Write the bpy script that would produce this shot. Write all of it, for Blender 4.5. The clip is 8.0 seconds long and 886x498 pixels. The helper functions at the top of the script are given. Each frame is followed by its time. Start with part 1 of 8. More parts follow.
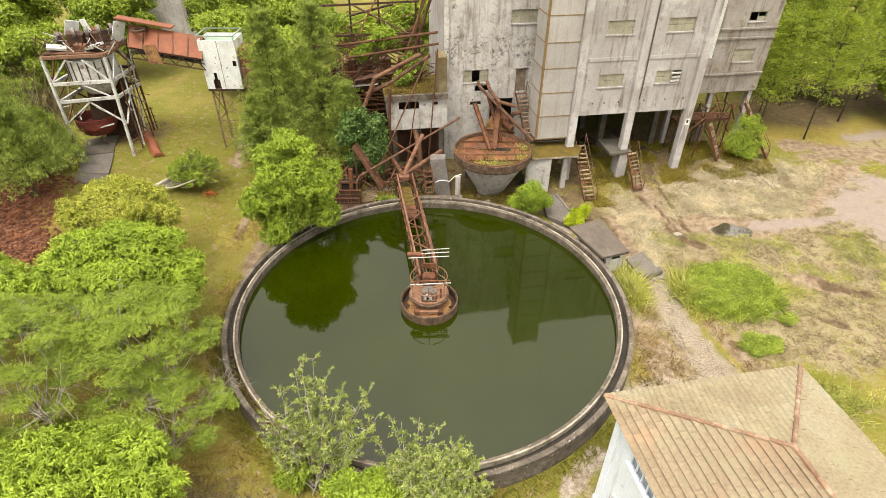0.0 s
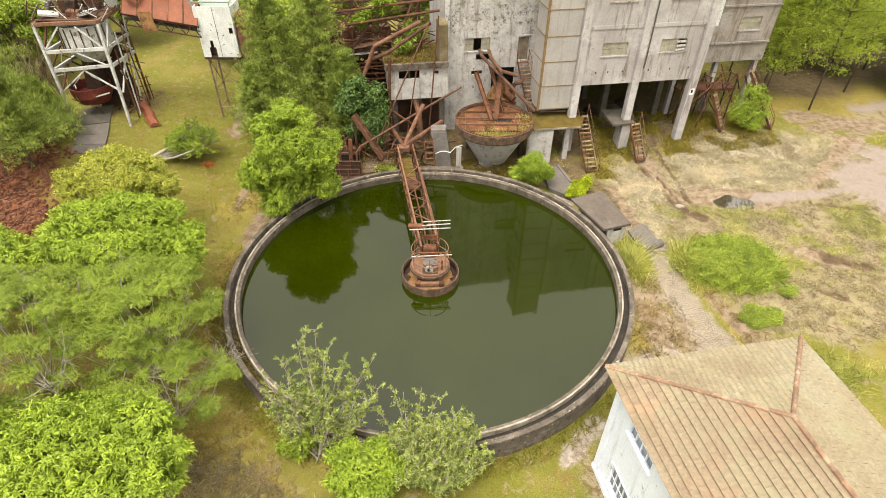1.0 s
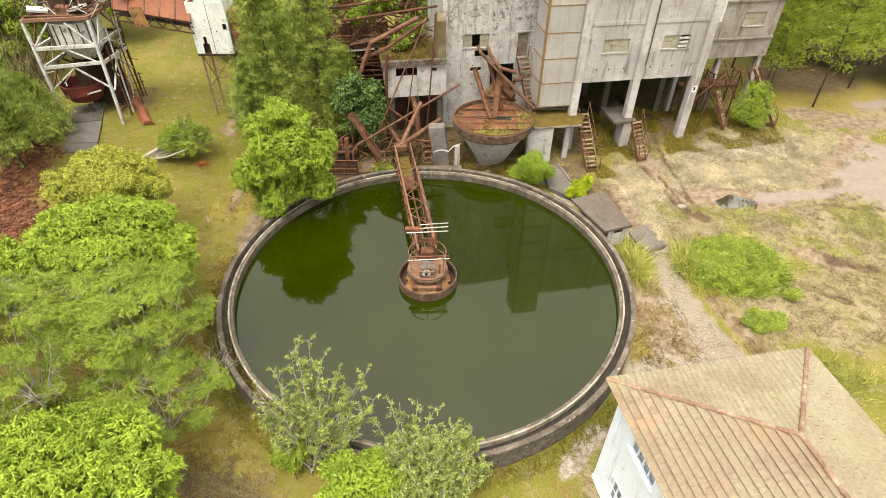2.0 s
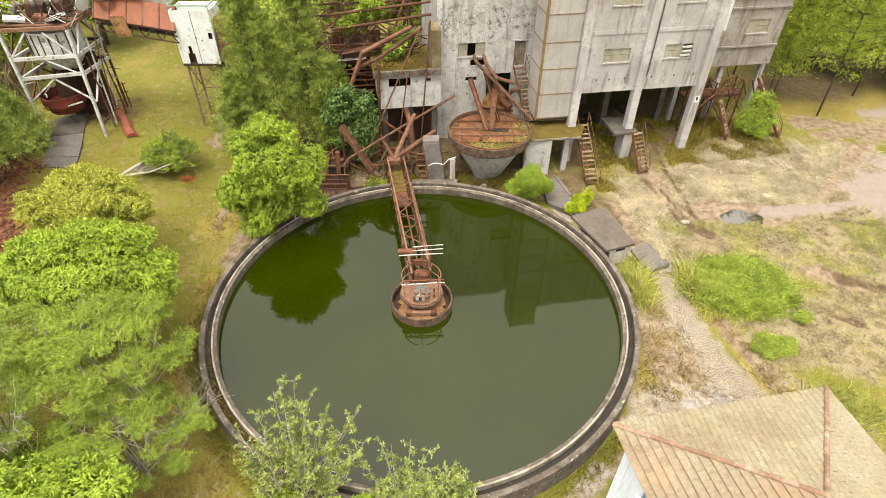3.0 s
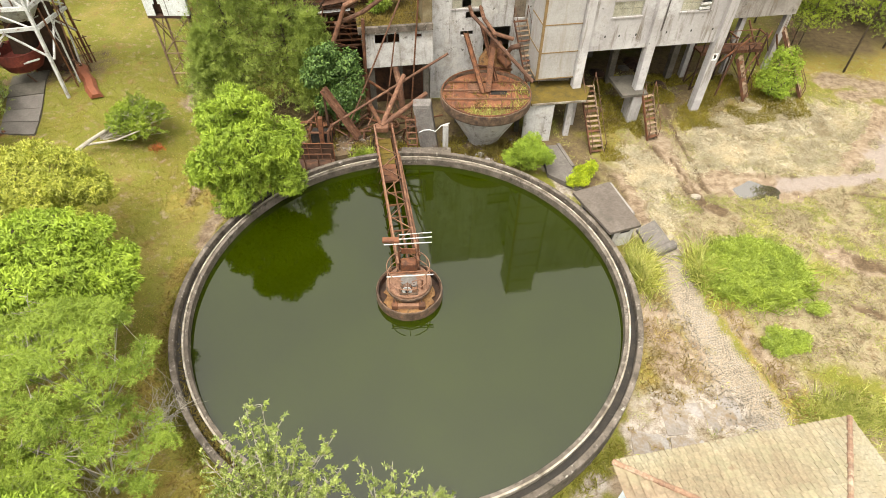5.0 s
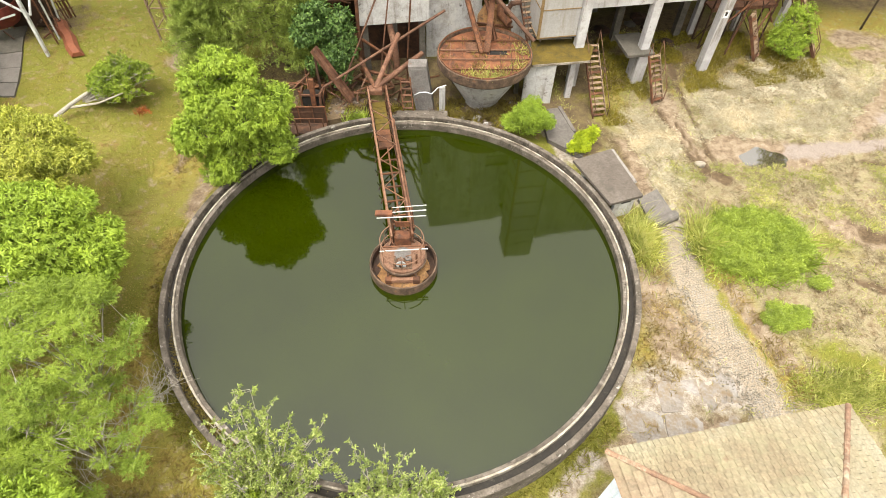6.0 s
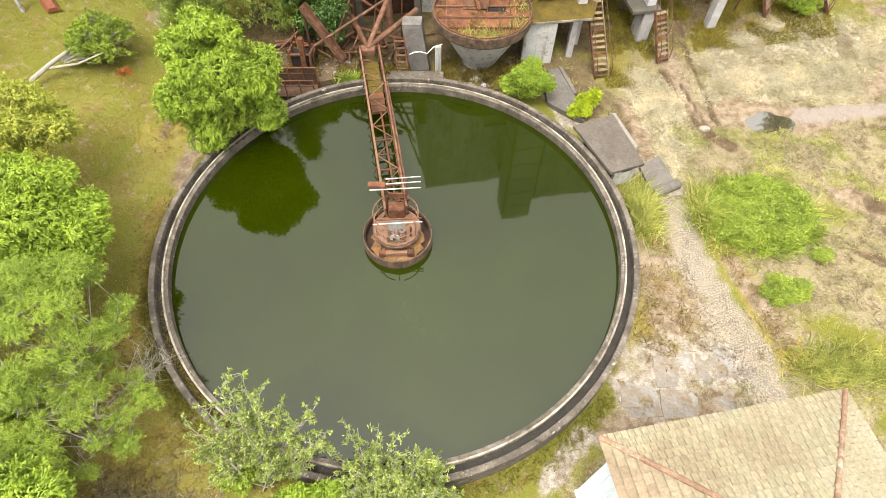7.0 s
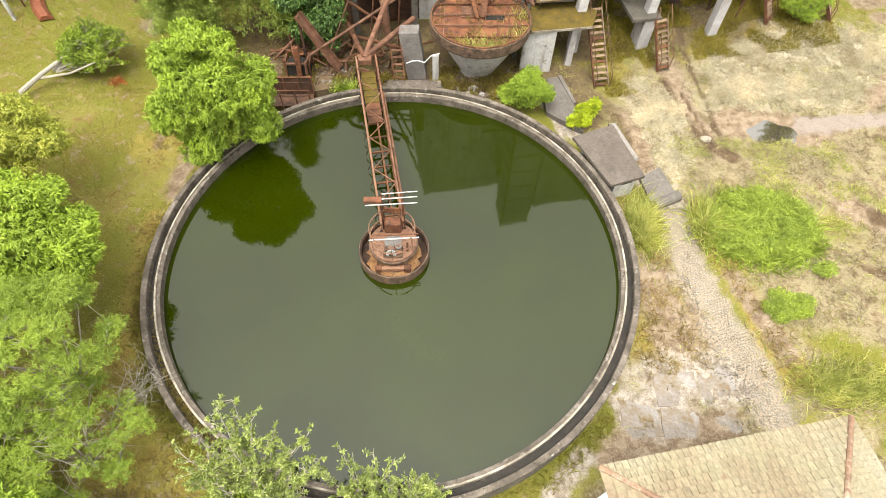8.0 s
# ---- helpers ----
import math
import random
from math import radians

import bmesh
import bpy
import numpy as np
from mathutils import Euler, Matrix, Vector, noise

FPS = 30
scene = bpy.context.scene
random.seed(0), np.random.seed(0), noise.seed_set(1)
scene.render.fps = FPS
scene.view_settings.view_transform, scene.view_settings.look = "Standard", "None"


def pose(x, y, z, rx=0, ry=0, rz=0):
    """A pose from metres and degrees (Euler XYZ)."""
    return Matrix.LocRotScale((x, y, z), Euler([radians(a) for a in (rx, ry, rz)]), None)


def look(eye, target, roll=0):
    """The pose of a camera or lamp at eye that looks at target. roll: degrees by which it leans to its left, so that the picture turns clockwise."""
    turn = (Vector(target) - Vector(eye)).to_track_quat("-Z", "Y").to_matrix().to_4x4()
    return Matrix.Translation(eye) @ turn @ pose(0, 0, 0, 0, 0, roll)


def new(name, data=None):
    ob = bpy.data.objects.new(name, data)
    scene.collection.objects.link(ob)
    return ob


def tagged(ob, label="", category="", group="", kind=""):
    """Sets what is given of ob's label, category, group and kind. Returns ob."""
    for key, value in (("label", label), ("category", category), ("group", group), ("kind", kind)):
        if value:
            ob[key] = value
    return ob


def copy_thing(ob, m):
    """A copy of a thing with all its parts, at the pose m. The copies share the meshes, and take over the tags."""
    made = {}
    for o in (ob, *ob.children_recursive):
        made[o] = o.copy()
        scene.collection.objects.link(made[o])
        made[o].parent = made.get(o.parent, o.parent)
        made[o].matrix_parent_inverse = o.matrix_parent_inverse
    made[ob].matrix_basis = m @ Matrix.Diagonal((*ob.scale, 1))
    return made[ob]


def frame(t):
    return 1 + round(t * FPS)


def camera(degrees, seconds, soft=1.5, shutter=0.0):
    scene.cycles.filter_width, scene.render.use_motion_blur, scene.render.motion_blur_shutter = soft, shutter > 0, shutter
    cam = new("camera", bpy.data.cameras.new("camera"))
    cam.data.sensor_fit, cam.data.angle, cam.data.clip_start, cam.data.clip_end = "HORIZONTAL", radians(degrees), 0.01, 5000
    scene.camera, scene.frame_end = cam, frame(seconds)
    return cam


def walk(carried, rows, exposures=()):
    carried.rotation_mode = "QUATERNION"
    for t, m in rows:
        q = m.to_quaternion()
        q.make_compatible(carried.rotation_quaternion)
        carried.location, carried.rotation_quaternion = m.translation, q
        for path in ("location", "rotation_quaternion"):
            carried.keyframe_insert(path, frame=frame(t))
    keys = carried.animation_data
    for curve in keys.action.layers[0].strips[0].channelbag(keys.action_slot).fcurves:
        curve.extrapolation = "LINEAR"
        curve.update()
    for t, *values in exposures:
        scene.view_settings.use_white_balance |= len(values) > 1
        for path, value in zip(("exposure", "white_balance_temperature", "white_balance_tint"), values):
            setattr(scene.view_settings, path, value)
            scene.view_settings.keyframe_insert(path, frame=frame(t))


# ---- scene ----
cam = camera(76.85, 8.0, soft=0.6)
# t, x, y, z, yaw, pitch, roll
PATH = [
    (0.0, 0.749, -25.452, 22.519, 0.00, -36.43, -0.23),
    (0.5, 0.663, -25.390, 22.410, -0.04, -38.06, -0.30),
    (1.0, 0.634, -25.361, 22.422, -0.02, -39.29, -0.34),
    (2.5, 0.807, -23.527, 22.526, -0.24, -40.12, -0.38),
    (3.0, 0.852, -22.456, 22.523, -0.50, -40.12, -0.40),
    (3.5, 0.896, -21.396, 22.576, -0.60, -40.50, -0.42),
    (4.0, 1.063, -20.379, 22.670, -0.63, -42.06, -0.45),
    (4.5, 1.277, -19.532, 22.651, -0.52, -44.14, -0.40),
    (6.0, 1.743, -17.465, 22.815, -0.27, -51.32, -0.52),
    (6.5, 1.864, -16.909, 22.798, -0.27, -53.94, -0.56),
    (7.0, 1.929, -16.244, 22.907, -0.33, -56.28, -0.65),
    (7.5, 1.978, -15.656, 22.946, -0.38, -56.40, -0.71),
    (8.0, 2.030, -15.320, 22.979, -0.41, -56.41, -0.69),
]
walk(cam, [(t, pose(x, y, z, 90 + p, r, w)) for t, x, y, z, w, p, r in PATH],
     [(0.0, 1.47, 7600, 9), (4.0, 1.62, 7350, 8), (8.0, 1.73, 7000, 7)])
# world and light
SKY_LOW, SKY_HIGH = 0.45, 1.88
world = bpy.data.worlds.new("overcast")
scene.world = world
world.use_nodes = True
wn, wl = world.node_tree.nodes, world.node_tree.links
sky = wn.new("ShaderNodeTexSky")
sky.sky_type = "NISHITA"
sky.sun_disc = False
sky.sun_elevation, sky.sun_rotation = radians(66), radians(205)
sky.air_density, sky.dust_density, sky.ozone_density = 1.0, 6.0, 1.0
haze = wn.new("ShaderNodeHueSaturation")
haze.inputs["Saturation"].default_value = 0.12
wl.new(sky.outputs[0], haze.inputs["Color"])
deck = wn.new("ShaderNodeMix")
deck.data_type = "RGBA"
deck.inputs[0].default_value = 0.65
deck.inputs[7].default_value = (6.0, 6.0, 5.9, 1)
wl.new(haze.outputs[0], deck.inputs[6])
rise = wn.new("ShaderNodeTexGradient")  # an overcast sky is brightest overhead
rise.gradient_type = "QUADRATIC"
rise.texture_mapping.mapping_x, rise.texture_mapping.mapping_z = "Z", "X"
glow = wn.new("ShaderNodeMapRange")
glow.inputs[3].default_value, glow.inputs[4].default_value = SKY_LOW, SKY_HIGH
wl.new(rise.outputs["Fac"], glow.inputs[0])
lift = wn.new("ShaderNodeVectorMath")
lift.operation = "SCALE"
wl.new(deck.outputs[2], lift.inputs[0])
wl.new(glow.outputs[0], lift.inputs["Scale"])
wl.new(lift.outputs[0], wn["Background"].inputs[0])
wn["Background"].inputs[1].default_value = 0.15
sun = new("sun", bpy.data.lights.new("sun", "SUN"))
sun.data.energy, sun.data.angle, sun.data.color = 0.55, radians(20), (1.0, 0.95, 0.86)
sun.matrix_world = look((-10.3, -22.1, 54.8), (0, 0, 0))

# ---------------------------------------------------------------- materials


def nodes_of(name):
    m = bpy.data.materials.new(name)
    m.use_nodes = True
    n, l = m.node_tree.nodes, m.node_tree.links
    return m, n, l, n["Principled BSDF"]


def noise_node(n, l, vec, scale, detail=5.0, rough=0.6):
    t = n.new("ShaderNodeTexNoise")
    t.inputs["Scale"].default_value, t.inputs["Detail"].default_value, t.inputs["Roughness"].default_value = scale, detail, rough
    l.new(vec, t.inputs["Vector"])
    return t.outputs["Fac"]


def ramp(n, l, fac, stops):
    r = n.new("ShaderNodeValToRGB")
    e = r.color_ramp.elements
    while len(e) < len(stops):
        e.new(0.5)
    for k, (p, c) in zip(e, stops):
        k.position, k.color = p, (*c, 1)
    l.new(fac, r.inputs[0])
    return r.outputs[0]


def mixed(n, l, kind, fac, a, b):
    m = n.new("ShaderNodeMix")
    m.data_type, m.blend_type = "RGBA", kind
    if isinstance(fac, float):
        m.inputs[0].default_value = fac
    else:
        l.new(fac, m.inputs[0])
    for s, v in ((6, a), (7, b)):
        if isinstance(v, tuple):
            m.inputs[s].default_value = (*v, 1)
        else:
            l.new(v, m.inputs[s])
    return m.outputs[2]


def mask(n, l, fac, lo, hi):
    r = n.new("ShaderNodeMapRange")
    r.inputs[1].default_value, r.inputs[2].default_value = lo, hi
    l.new(fac, r.inputs[0])
    return r.outputs[0]


TONE = 0.66  # swatch colours to base colours


def surf(name, stops, scale=1.2, fine=14.0, rough=0.85, bump=0.3, patch=None, streak=None, metal=0.0, vary=0.25, depth=0.02, grainy=0.7, band=None):
    """A weathered surface: stops over a broad noise, grain, optional patches (colour, scale, lo, hi) and run-off streaks (colour, lo, hi)."""
    m, n, l, p = nodes_of(name)
    co = n.new("ShaderNodeTexCoord").outputs["Object"]
    dim = lambda c: tuple(v * TONE for v in c)
    stops = [(q, dim(c)) for q, c in stops]
    patch = [(dim(q[0]), *q[1:]) for q in patch or ()]
    streak = streak and (dim(streak[0]), *streak[1:])
    col = ramp(n, l, noise_node(n, l, co, scale), stops)
    grain = noise_node(n, l, co, fine, 8.0, 0.7)
    col = mixed(n, l, "MULTIPLY", grainy, col, ramp(n, l, grain, [(0.28, (0.4, 0.4, 0.4)), (0.72, (1.35, 1.35, 1.35))]))
    if streak:
        mp = n.new("ShaderNodeMapping")
        mp.inputs["Scale"].default_value = (1.0, 1.0, 0.1)
        l.new(co, mp.inputs["Vector"])
        col = mixed(n, l, "MIX", mask(n, l, noise_node(n, l, mp.outputs[0], 2.6, 6.0, 0.65), streak[1], streak[2]), col, streak[0])
    if patch:
        for pc, ps, lo, hi in patch:
            col = mixed(n, l, "MIX", mask(n, l, noise_node(n, l, co, ps, 7.0, 0.7), lo, hi), col, pc)
    if band:  # a belt of black mould at one height of the wall: colour, height, half width
        xyz = n.new("ShaderNodeSeparateXYZ")
        l.new(co, xyz.inputs[0])
        far = n.new("ShaderNodeMath")
        far.operation = "SUBTRACT"
        l.new(xyz.outputs[2], far.inputs[0])
        far.inputs[1].default_value = band[1]
        near = n.new("ShaderNodeMath")
        near.operation = "ABSOLUTE"
        l.new(far.outputs[0], near.inputs[0])
        both = n.new("ShaderNodeMath")
        both.operation = "MULTIPLY"
        l.new(mask(n, l, near.outputs[0], band[2], 0.0), both.inputs[0])
        l.new(mask(n, l, noise_node(n, l, co, 1.9, 10.0, 0.85), 0.5, 0.58), both.inputs[1])
        col = mixed(n, l, "MIX", both.outputs[0], col, dim(band[0]))
    info = n.new("ShaderNodeObjectInfo").outputs["Random"]
    hs = n.new("ShaderNodeHueSaturation")
    l.new(col, hs.inputs["Color"])
    l.new(mask(n, l, info, -1.0, 2.0), hs.inputs["Value"])
    hs.inputs["Value"].default_value = 1.0
    mr = hs.inputs["Value"].links[0].from_node
    mr.inputs[1].default_value, mr.inputs[2].default_value = 0.0, 1.0
    mr.inputs[3].default_value, mr.inputs[4].default_value = 1.0 - vary, 1.0 + vary
    l.new(hs.outputs[0], p.inputs["Base Color"])
    p.inputs["Roughness"].default_value, p.inputs["Metallic"].default_value = rough, metal
    if bump:
        b = n.new("ShaderNodeBump")
        b.inputs["Strength"].default_value, b.inputs["Distance"].default_value = bump, depth
        l.new(grain, b.inputs["Height"])
        l.new(b.outputs[0], p.inputs["Normal"])
    return m


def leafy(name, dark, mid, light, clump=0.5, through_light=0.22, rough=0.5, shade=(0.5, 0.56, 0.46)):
    m, n, l, p = nodes_of(name)
    co = n.new("ShaderNodeTexCoord").outputs["Object"]
    isl = n.new("ShaderNodeNewGeometry").outputs["Random Per Island"]
    col = ramp(n, l, isl, [(0.0, dark), (0.5, mid), (1.0, light)])
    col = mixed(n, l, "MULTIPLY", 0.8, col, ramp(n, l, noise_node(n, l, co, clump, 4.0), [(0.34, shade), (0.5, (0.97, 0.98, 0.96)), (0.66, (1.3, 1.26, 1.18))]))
    l.new(col, p.inputs["Base Color"])
    p.inputs["Roughness"].default_value = rough
    p.inputs["Specular IOR Level"].default_value = 0.3
    tr = n.new("ShaderNodeBsdfTranslucent")
    l.new(col, tr.inputs["Color"])
    mx = n.new("ShaderNodeMixShader")
    mx.inputs[0].default_value = through_light
    l.new(p.outputs[0], mx.inputs[1])
    l.new(tr.outputs[0], mx.inputs[2])
    l.new(mx.outputs[0], n["Material Output"].inputs["Surface"])
    return m


MOLD, BROWN = (0.09, 0.082, 0.068), (0.24, 0.17, 0.11)
CONCRETE = surf("weathered_concrete", [(0.3, (0.41, 0.385, 0.385)), (0.5, (0.52, 0.5, 0.51)), (0.7, (0.63, 0.615, 0.63))], 0.35, 6.0, 0.9, 0.2, grainy=0.25,
                patch=[((0.7, 0.69, 0.715), 0.4, 0.52, 0.62), ((0.31, 0.27, 0.235), 0.8, 0.56, 0.72), (MOLD, 1.5, 0.63, 0.73), (BROWN, 0.9, 0.63, 0.8)], streak=((0.22, 0.185, 0.155), 0.52, 0.68), vary=0.05)
WHITEWASH = surf("flaking_whitewash", [(0.3, (0.56, 0.545, 0.54)), (0.6, (0.76, 0.755, 0.765))], 0.6, 7.0, 0.9, 0.2, grainy=0.4,
                 patch=[((0.78, 0.76, 0.72), 0.8, 0.52, 0.68), ((0.36, 0.32, 0.28), 1.3, 0.5, 0.75), ((0.1, 0.088, 0.072), 1.9, 0.6, 0.7), (BROWN, 1.5, 0.58, 0.8)], streak=((0.22, 0.185, 0.155), 0.52, 0.72), vary=0.05, band=((0.1, 0.088, 0.07), 9.6, 2.0))
WINGCONC = surf("rain_stained_concrete", [(0.3, (0.3, 0.27, 0.25)), (0.5, (0.4, 0.37, 0.35)), (0.7, (0.48, 0.455, 0.44))], 0.4, 6.0, 0.9, 0.2, grainy=0.35, patch=[((0.22, 0.17, 0.13), 0.6, 0.52, 0.68), (MOLD, 1.3, 0.6, 0.72), ((0.3, 0.21, 0.14), 0.9, 0.58, 0.76)], streak=((0.17, 0.135, 0.11), 0.52, 0.7), vary=0.05)
PANEL = surf("grey_cladding", [(0.3, (0.45, 0.43, 0.42)), (0.7, (0.58, 0.565, 0.57))], 0.5, 8.0, 0.7, 0.1, grainy=0.25, patch=[((0.36, 0.3, 0.22), 1.2, 0.58, 0.8)], streak=((0.34, 0.29, 0.22), 0.52, 0.8), vary=0.08)
# darker copy of the concrete, with shade in its colour, for covered parts
DARKCONC = surf("shaded_concrete", [(0.3, (0.09, 0.08, 0.065)), (0.7, (0.19, 0.17, 0.145))], 0.9, 10.0, 0.9, 0.3, patch=[((0.05, 0.05, 0.03), 1.5, 0.55, 0.7)], vary=0.1)
RIM = surf("rim_concrete", [(0.3, (0.085, 0.068, 0.054)), (0.5, (0.165, 0.135, 0.11)), (0.7, (0.265, 0.225, 0.195))], 1.2, 8.0, 0.9, 0.35, patch=[((0.06, 0.048, 0.034), 0.8, 0.5, 0.68), ((0.38, 0.345, 0.31), 2.0, 0.6, 0.72), ((0.04, 0.032, 0.022), 3.2, 0.56, 0.65), ((0.46, 0.43, 0.39), 4.0, 0.61, 0.68)], vary=0.05)
OCHRE = surf("ochre_rust", [(0.3, (0.24, 0.14, 0.055)), (0.7, (0.4, 0.27, 0.12))], 2.0, 12.0, 0.8, 0.2, patch=[((0.2, 0.09, 0.04), 2.0, 0.55, 0.72)], vary=0.1)
STAINED = surf("stained_concrete", [(0.3, (0.13, 0.095, 0.045)), (0.5, (0.23, 0.18, 0.1)), (0.7, (0.36, 0.3, 0.2))], 0.9, 8.0, 0.9, 0.3, grainy=0.5, patch=[((0.16, 0.12, 0.05), 1.3, 0.5, 0.7), (MOLD, 1.6, 0.56, 0.74)], streak=((0.2, 0.13, 0.07), 0.5, 0.74), vary=0.05)
WELLRUST = surf("weathered_well_rim", [(0.3, (0.07, 0.04, 0.026)), (0.5, (0.16, 0.1, 0.066)), (0.7, (0.28, 0.2, 0.15))], 2.4, 12.0, 0.85, 0.4, patch=[((0.05, 0.028, 0.018), 2.2, 0.5, 0.66), ((0.28, 0.12, 0.05), 2.4, 0.54, 0.7)], vary=0.05)
ORANGERUST = surf("orange_rust", [(0.3, (0.16, 0.07, 0.025)), (0.5, (0.3, 0.15, 0.055)), (0.7, (0.42, 0.24, 0.1))], 2.6, 13.0, 0.9, 0.5, patch=[((0.07, 0.04, 0.025), 2.4, 0.52, 0.68)], vary=0.12)
SALMON = surf("faded_red_lead", [(0.3, (0.19, 0.088, 0.05)), (0.5, (0.3, 0.155, 0.095)), (0.7, (0.42, 0.26, 0.18))], 2.2, 12.0, 0.8, 0.2, patch=[((0.15, 0.055, 0.028), 2.2, 0.52, 0.66), ((0.06, 0.035, 0.025), 3.0, 0.58, 0.7)], vary=0.15)
ROOFSLAB = surf("dark_roof_slab", [(0.3, (0.12, 0.096, 0.08)), (0.7, (0.18, 0.15, 0.13))], 0.9, 10.0, 0.9, 0.2, patch=[((0.08, 0.066, 0.055), 1.2, 0.52, 0.72)], vary=0.03)
# mud darkened almost to black, so the gutter's shade lies in its colour
MUD = surf("shaded_gutter_mud", [(0.3, (0.01, 0.008, 0.006)), (0.7, (0.045, 0.034, 0.025))], 2.5, 10.0, 0.7, 0.3, patch=[((0.15, 0.13, 0.1), 2.2, 0.6, 0.72)], vary=0.05)
WEIR = surf("bleached_weir", [(0.3, (0.28, 0.23, 0.18)), (0.6, (0.55, 0.5, 0.42))], 1.5, 12.0, 0.85, 0.2, patch=[((0.15, 0.12, 0.09), 0.8, 0.46, 0.62)], vary=0.05)
RUST = surf("rust", [(0.25, (0.06, 0.024, 0.012)), (0.5, (0.165, 0.063, 0.027)), (0.75, (0.27, 0.11, 0.05))], 2.2, 13.0, 0.85, 0.4, patch=[((0.04, 0.025, 0.02), 2.6, 0.54, 0.72), ((0.28, 0.16, 0.09), 3.4, 0.64, 0.78)], vary=0.3)
PALERUST = surf("pale_rust", [(0.25, (0.085, 0.034, 0.018)), (0.5, (0.19, 0.084, 0.046)), (0.75, (0.32, 0.17, 0.105))], 2.0, 13.0, 0.8, 0.35, patch=[((0.08, 0.033, 0.02), 2.2, 0.5, 0.7), ((0.3, 0.21, 0.16), 3.0, 0.62, 0.74)], vary=0.25)
DARKRUST = surf("dark_rust", [(0.3, (0.03, 0.016, 0.01)), (0.7, (0.115, 0.05, 0.025))], 2.0, 12.0, 0.85, 0.4, patch=[((0.16, 0.07, 0.045), 2.6, 0.6, 0.75)], vary=0.35)
REDRUST = surf("red_oxide", [(0.3, (0.11, 0.036, 0.016)), (0.5, (0.22, 0.078, 0.033)), (0.7, (0.32, 0.135, 0.06))], 1.3, 11.0, 0.8, 0.3, patch=[((0.06, 0.028, 0.02), 1.9, 0.5, 0.68), ((0.27, 0.17, 0.1), 2.6, 0.6, 0.74)], vary=0.18)
WHITESTEEL = surf("chipped_white_paint", [(0.3, (0.8, 0.83, 0.85)), (0.6, (1.05, 1.1, 1.14))], 1.2, 12.0, 0.5, 0.15, patch=[((0.3, 0.13, 0.08), 2.6, 0.62, 0.68)], streak=((0.5, 0.4, 0.33), 0.62, 0.8), vary=0.08)
GREYWHITE = surf("rust_stained_white_paint", [(0.3, (0.5, 0.5, 0.5)), (0.6, (0.86, 0.88, 0.89))], 1.6, 12.0, 0.6, 0.2, patch=[((0.22, 0.1, 0.065), 2.2, 0.56, 0.66)], vary=0.15)
TAN = surf("sun_bleached_rust", [(0.3, (0.24, 0.15, 0.095)), (0.7, (0.44, 0.32, 0.21))], 2.2, 13.0, 0.85, 0.3, patch=[((0.13, 0.065, 0.04), 2.4, 0.52, 0.7)], vary=0.2)
GREYSTEEL = surf("grey_steel", [(0.3, (0.14, 0.125, 0.12)), (0.7, (0.25, 0.23, 0.22))], 1.5, 12.0, 0.6, 0.15, patch=[((0.18, 0.09, 0.06), 2.0, 0.56, 0.7)], vary=0.15)
PANE = surf("dusty_pane", [(0.3, (0.4, 0.385, 0.3)), (0.7, (0.53, 0.51, 0.42))], 2.0, 9.0, 0.35, 0.05, vary=0.12)
FRAMESTEEL = surf("dusty_window_steel", [(0.3, (0.4, 0.38, 0.33)), (0.7, (0.52, 0.5, 0.45))], 2.0, 12.0, 0.7, 0.1, patch=[((0.2, 0.12, 0.08), 2.4, 0.56, 0.7)], vary=0.1)
DARKWOOD = surf("weathered_wood", [(0.3, (0.17, 0.13, 0.1)), (0.7, (0.33, 0.27, 0.2))], 3.0, 18.0, 0.85, 0.3, vary=0.2)
MOSS = surf("mossy_slab", [(0.3, (0.08, 0.055, 0.008)), (0.5, (0.15, 0.1, 0.006)), (0.75, (0.2, 0.14, 0.016))], 1.4, 11.0, 0.9, 0.4, patch=[((0.05, 0.045, 0.03), 1.5, 0.54, 0.72)], vary=0.05)
SLAB = surf("grey_slab", [(0.3, (0.15, 0.13, 0.12)), (0.7, (0.24, 0.215, 0.2))], 0.9, 12.0, 0.9, 0.25, patch=[((0.1, 0.09, 0.08), 1.2, 0.52, 0.72), ((0.36, 0.33, 0.3), 1.8, 0.62, 0.78)], vary=0.06)
# near-black for dark parts and marks, and for shade painted as openings
VOID = surf("black_and_hole_shade", [(0.3, (0.012, 0.01, 0.009)), (0.7, (0.03, 0.025, 0.02))], 2.0, 9.0, 0.95, 0.0, vary=0.1)
BARK = surf("bark", [(0.3, (0.1, 0.075, 0.055)), (0.7, (0.2, 0.16, 0.12))], 4.0, 22.0, 0.9, 0.5, vary=0.15)
PALEBARK = surf("pale_bark", [(0.3, (0.36, 0.32, 0.26)), (0.7, (0.56, 0.52, 0.45))], 4.0, 22.0, 0.9, 0.4, vary=0.1)
TILE = surf("clay_tile", [(0.3, (0.27, 0.18, 0.115)), (0.5, (0.325, 0.25, 0.17)), (0.7, (0.35, 0.3, 0.2))], 0.3, 9.0, 0.85, 0.25, patch=[((0.32, 0.3, 0.19), 0.8, 0.5, 0.78), ((0.35, 0.22, 0.14), 0.5, 0.53, 0.72)], vary=0.12)
RIDGE = surf("terracotta", [(0.3, (0.22, 0.12, 0.08)), (0.7, (0.42, 0.26, 0.17))], 2.0, 11.0, 0.85, 0.3, patch=[((0.56, 0.46, 0.34), 1.6, 0.5, 0.7)], vary=0.2)
# blue-grey base colour stands for the sky mirrored in the house panes
HOUSEGLASS = surf("sky_tinted_glass", [(0.3, (0.2, 0.23, 0.27)), (0.7, (0.36, 0.4, 0.46))], 2.0, 9.0, 0.15, 0.0, vary=0.2)
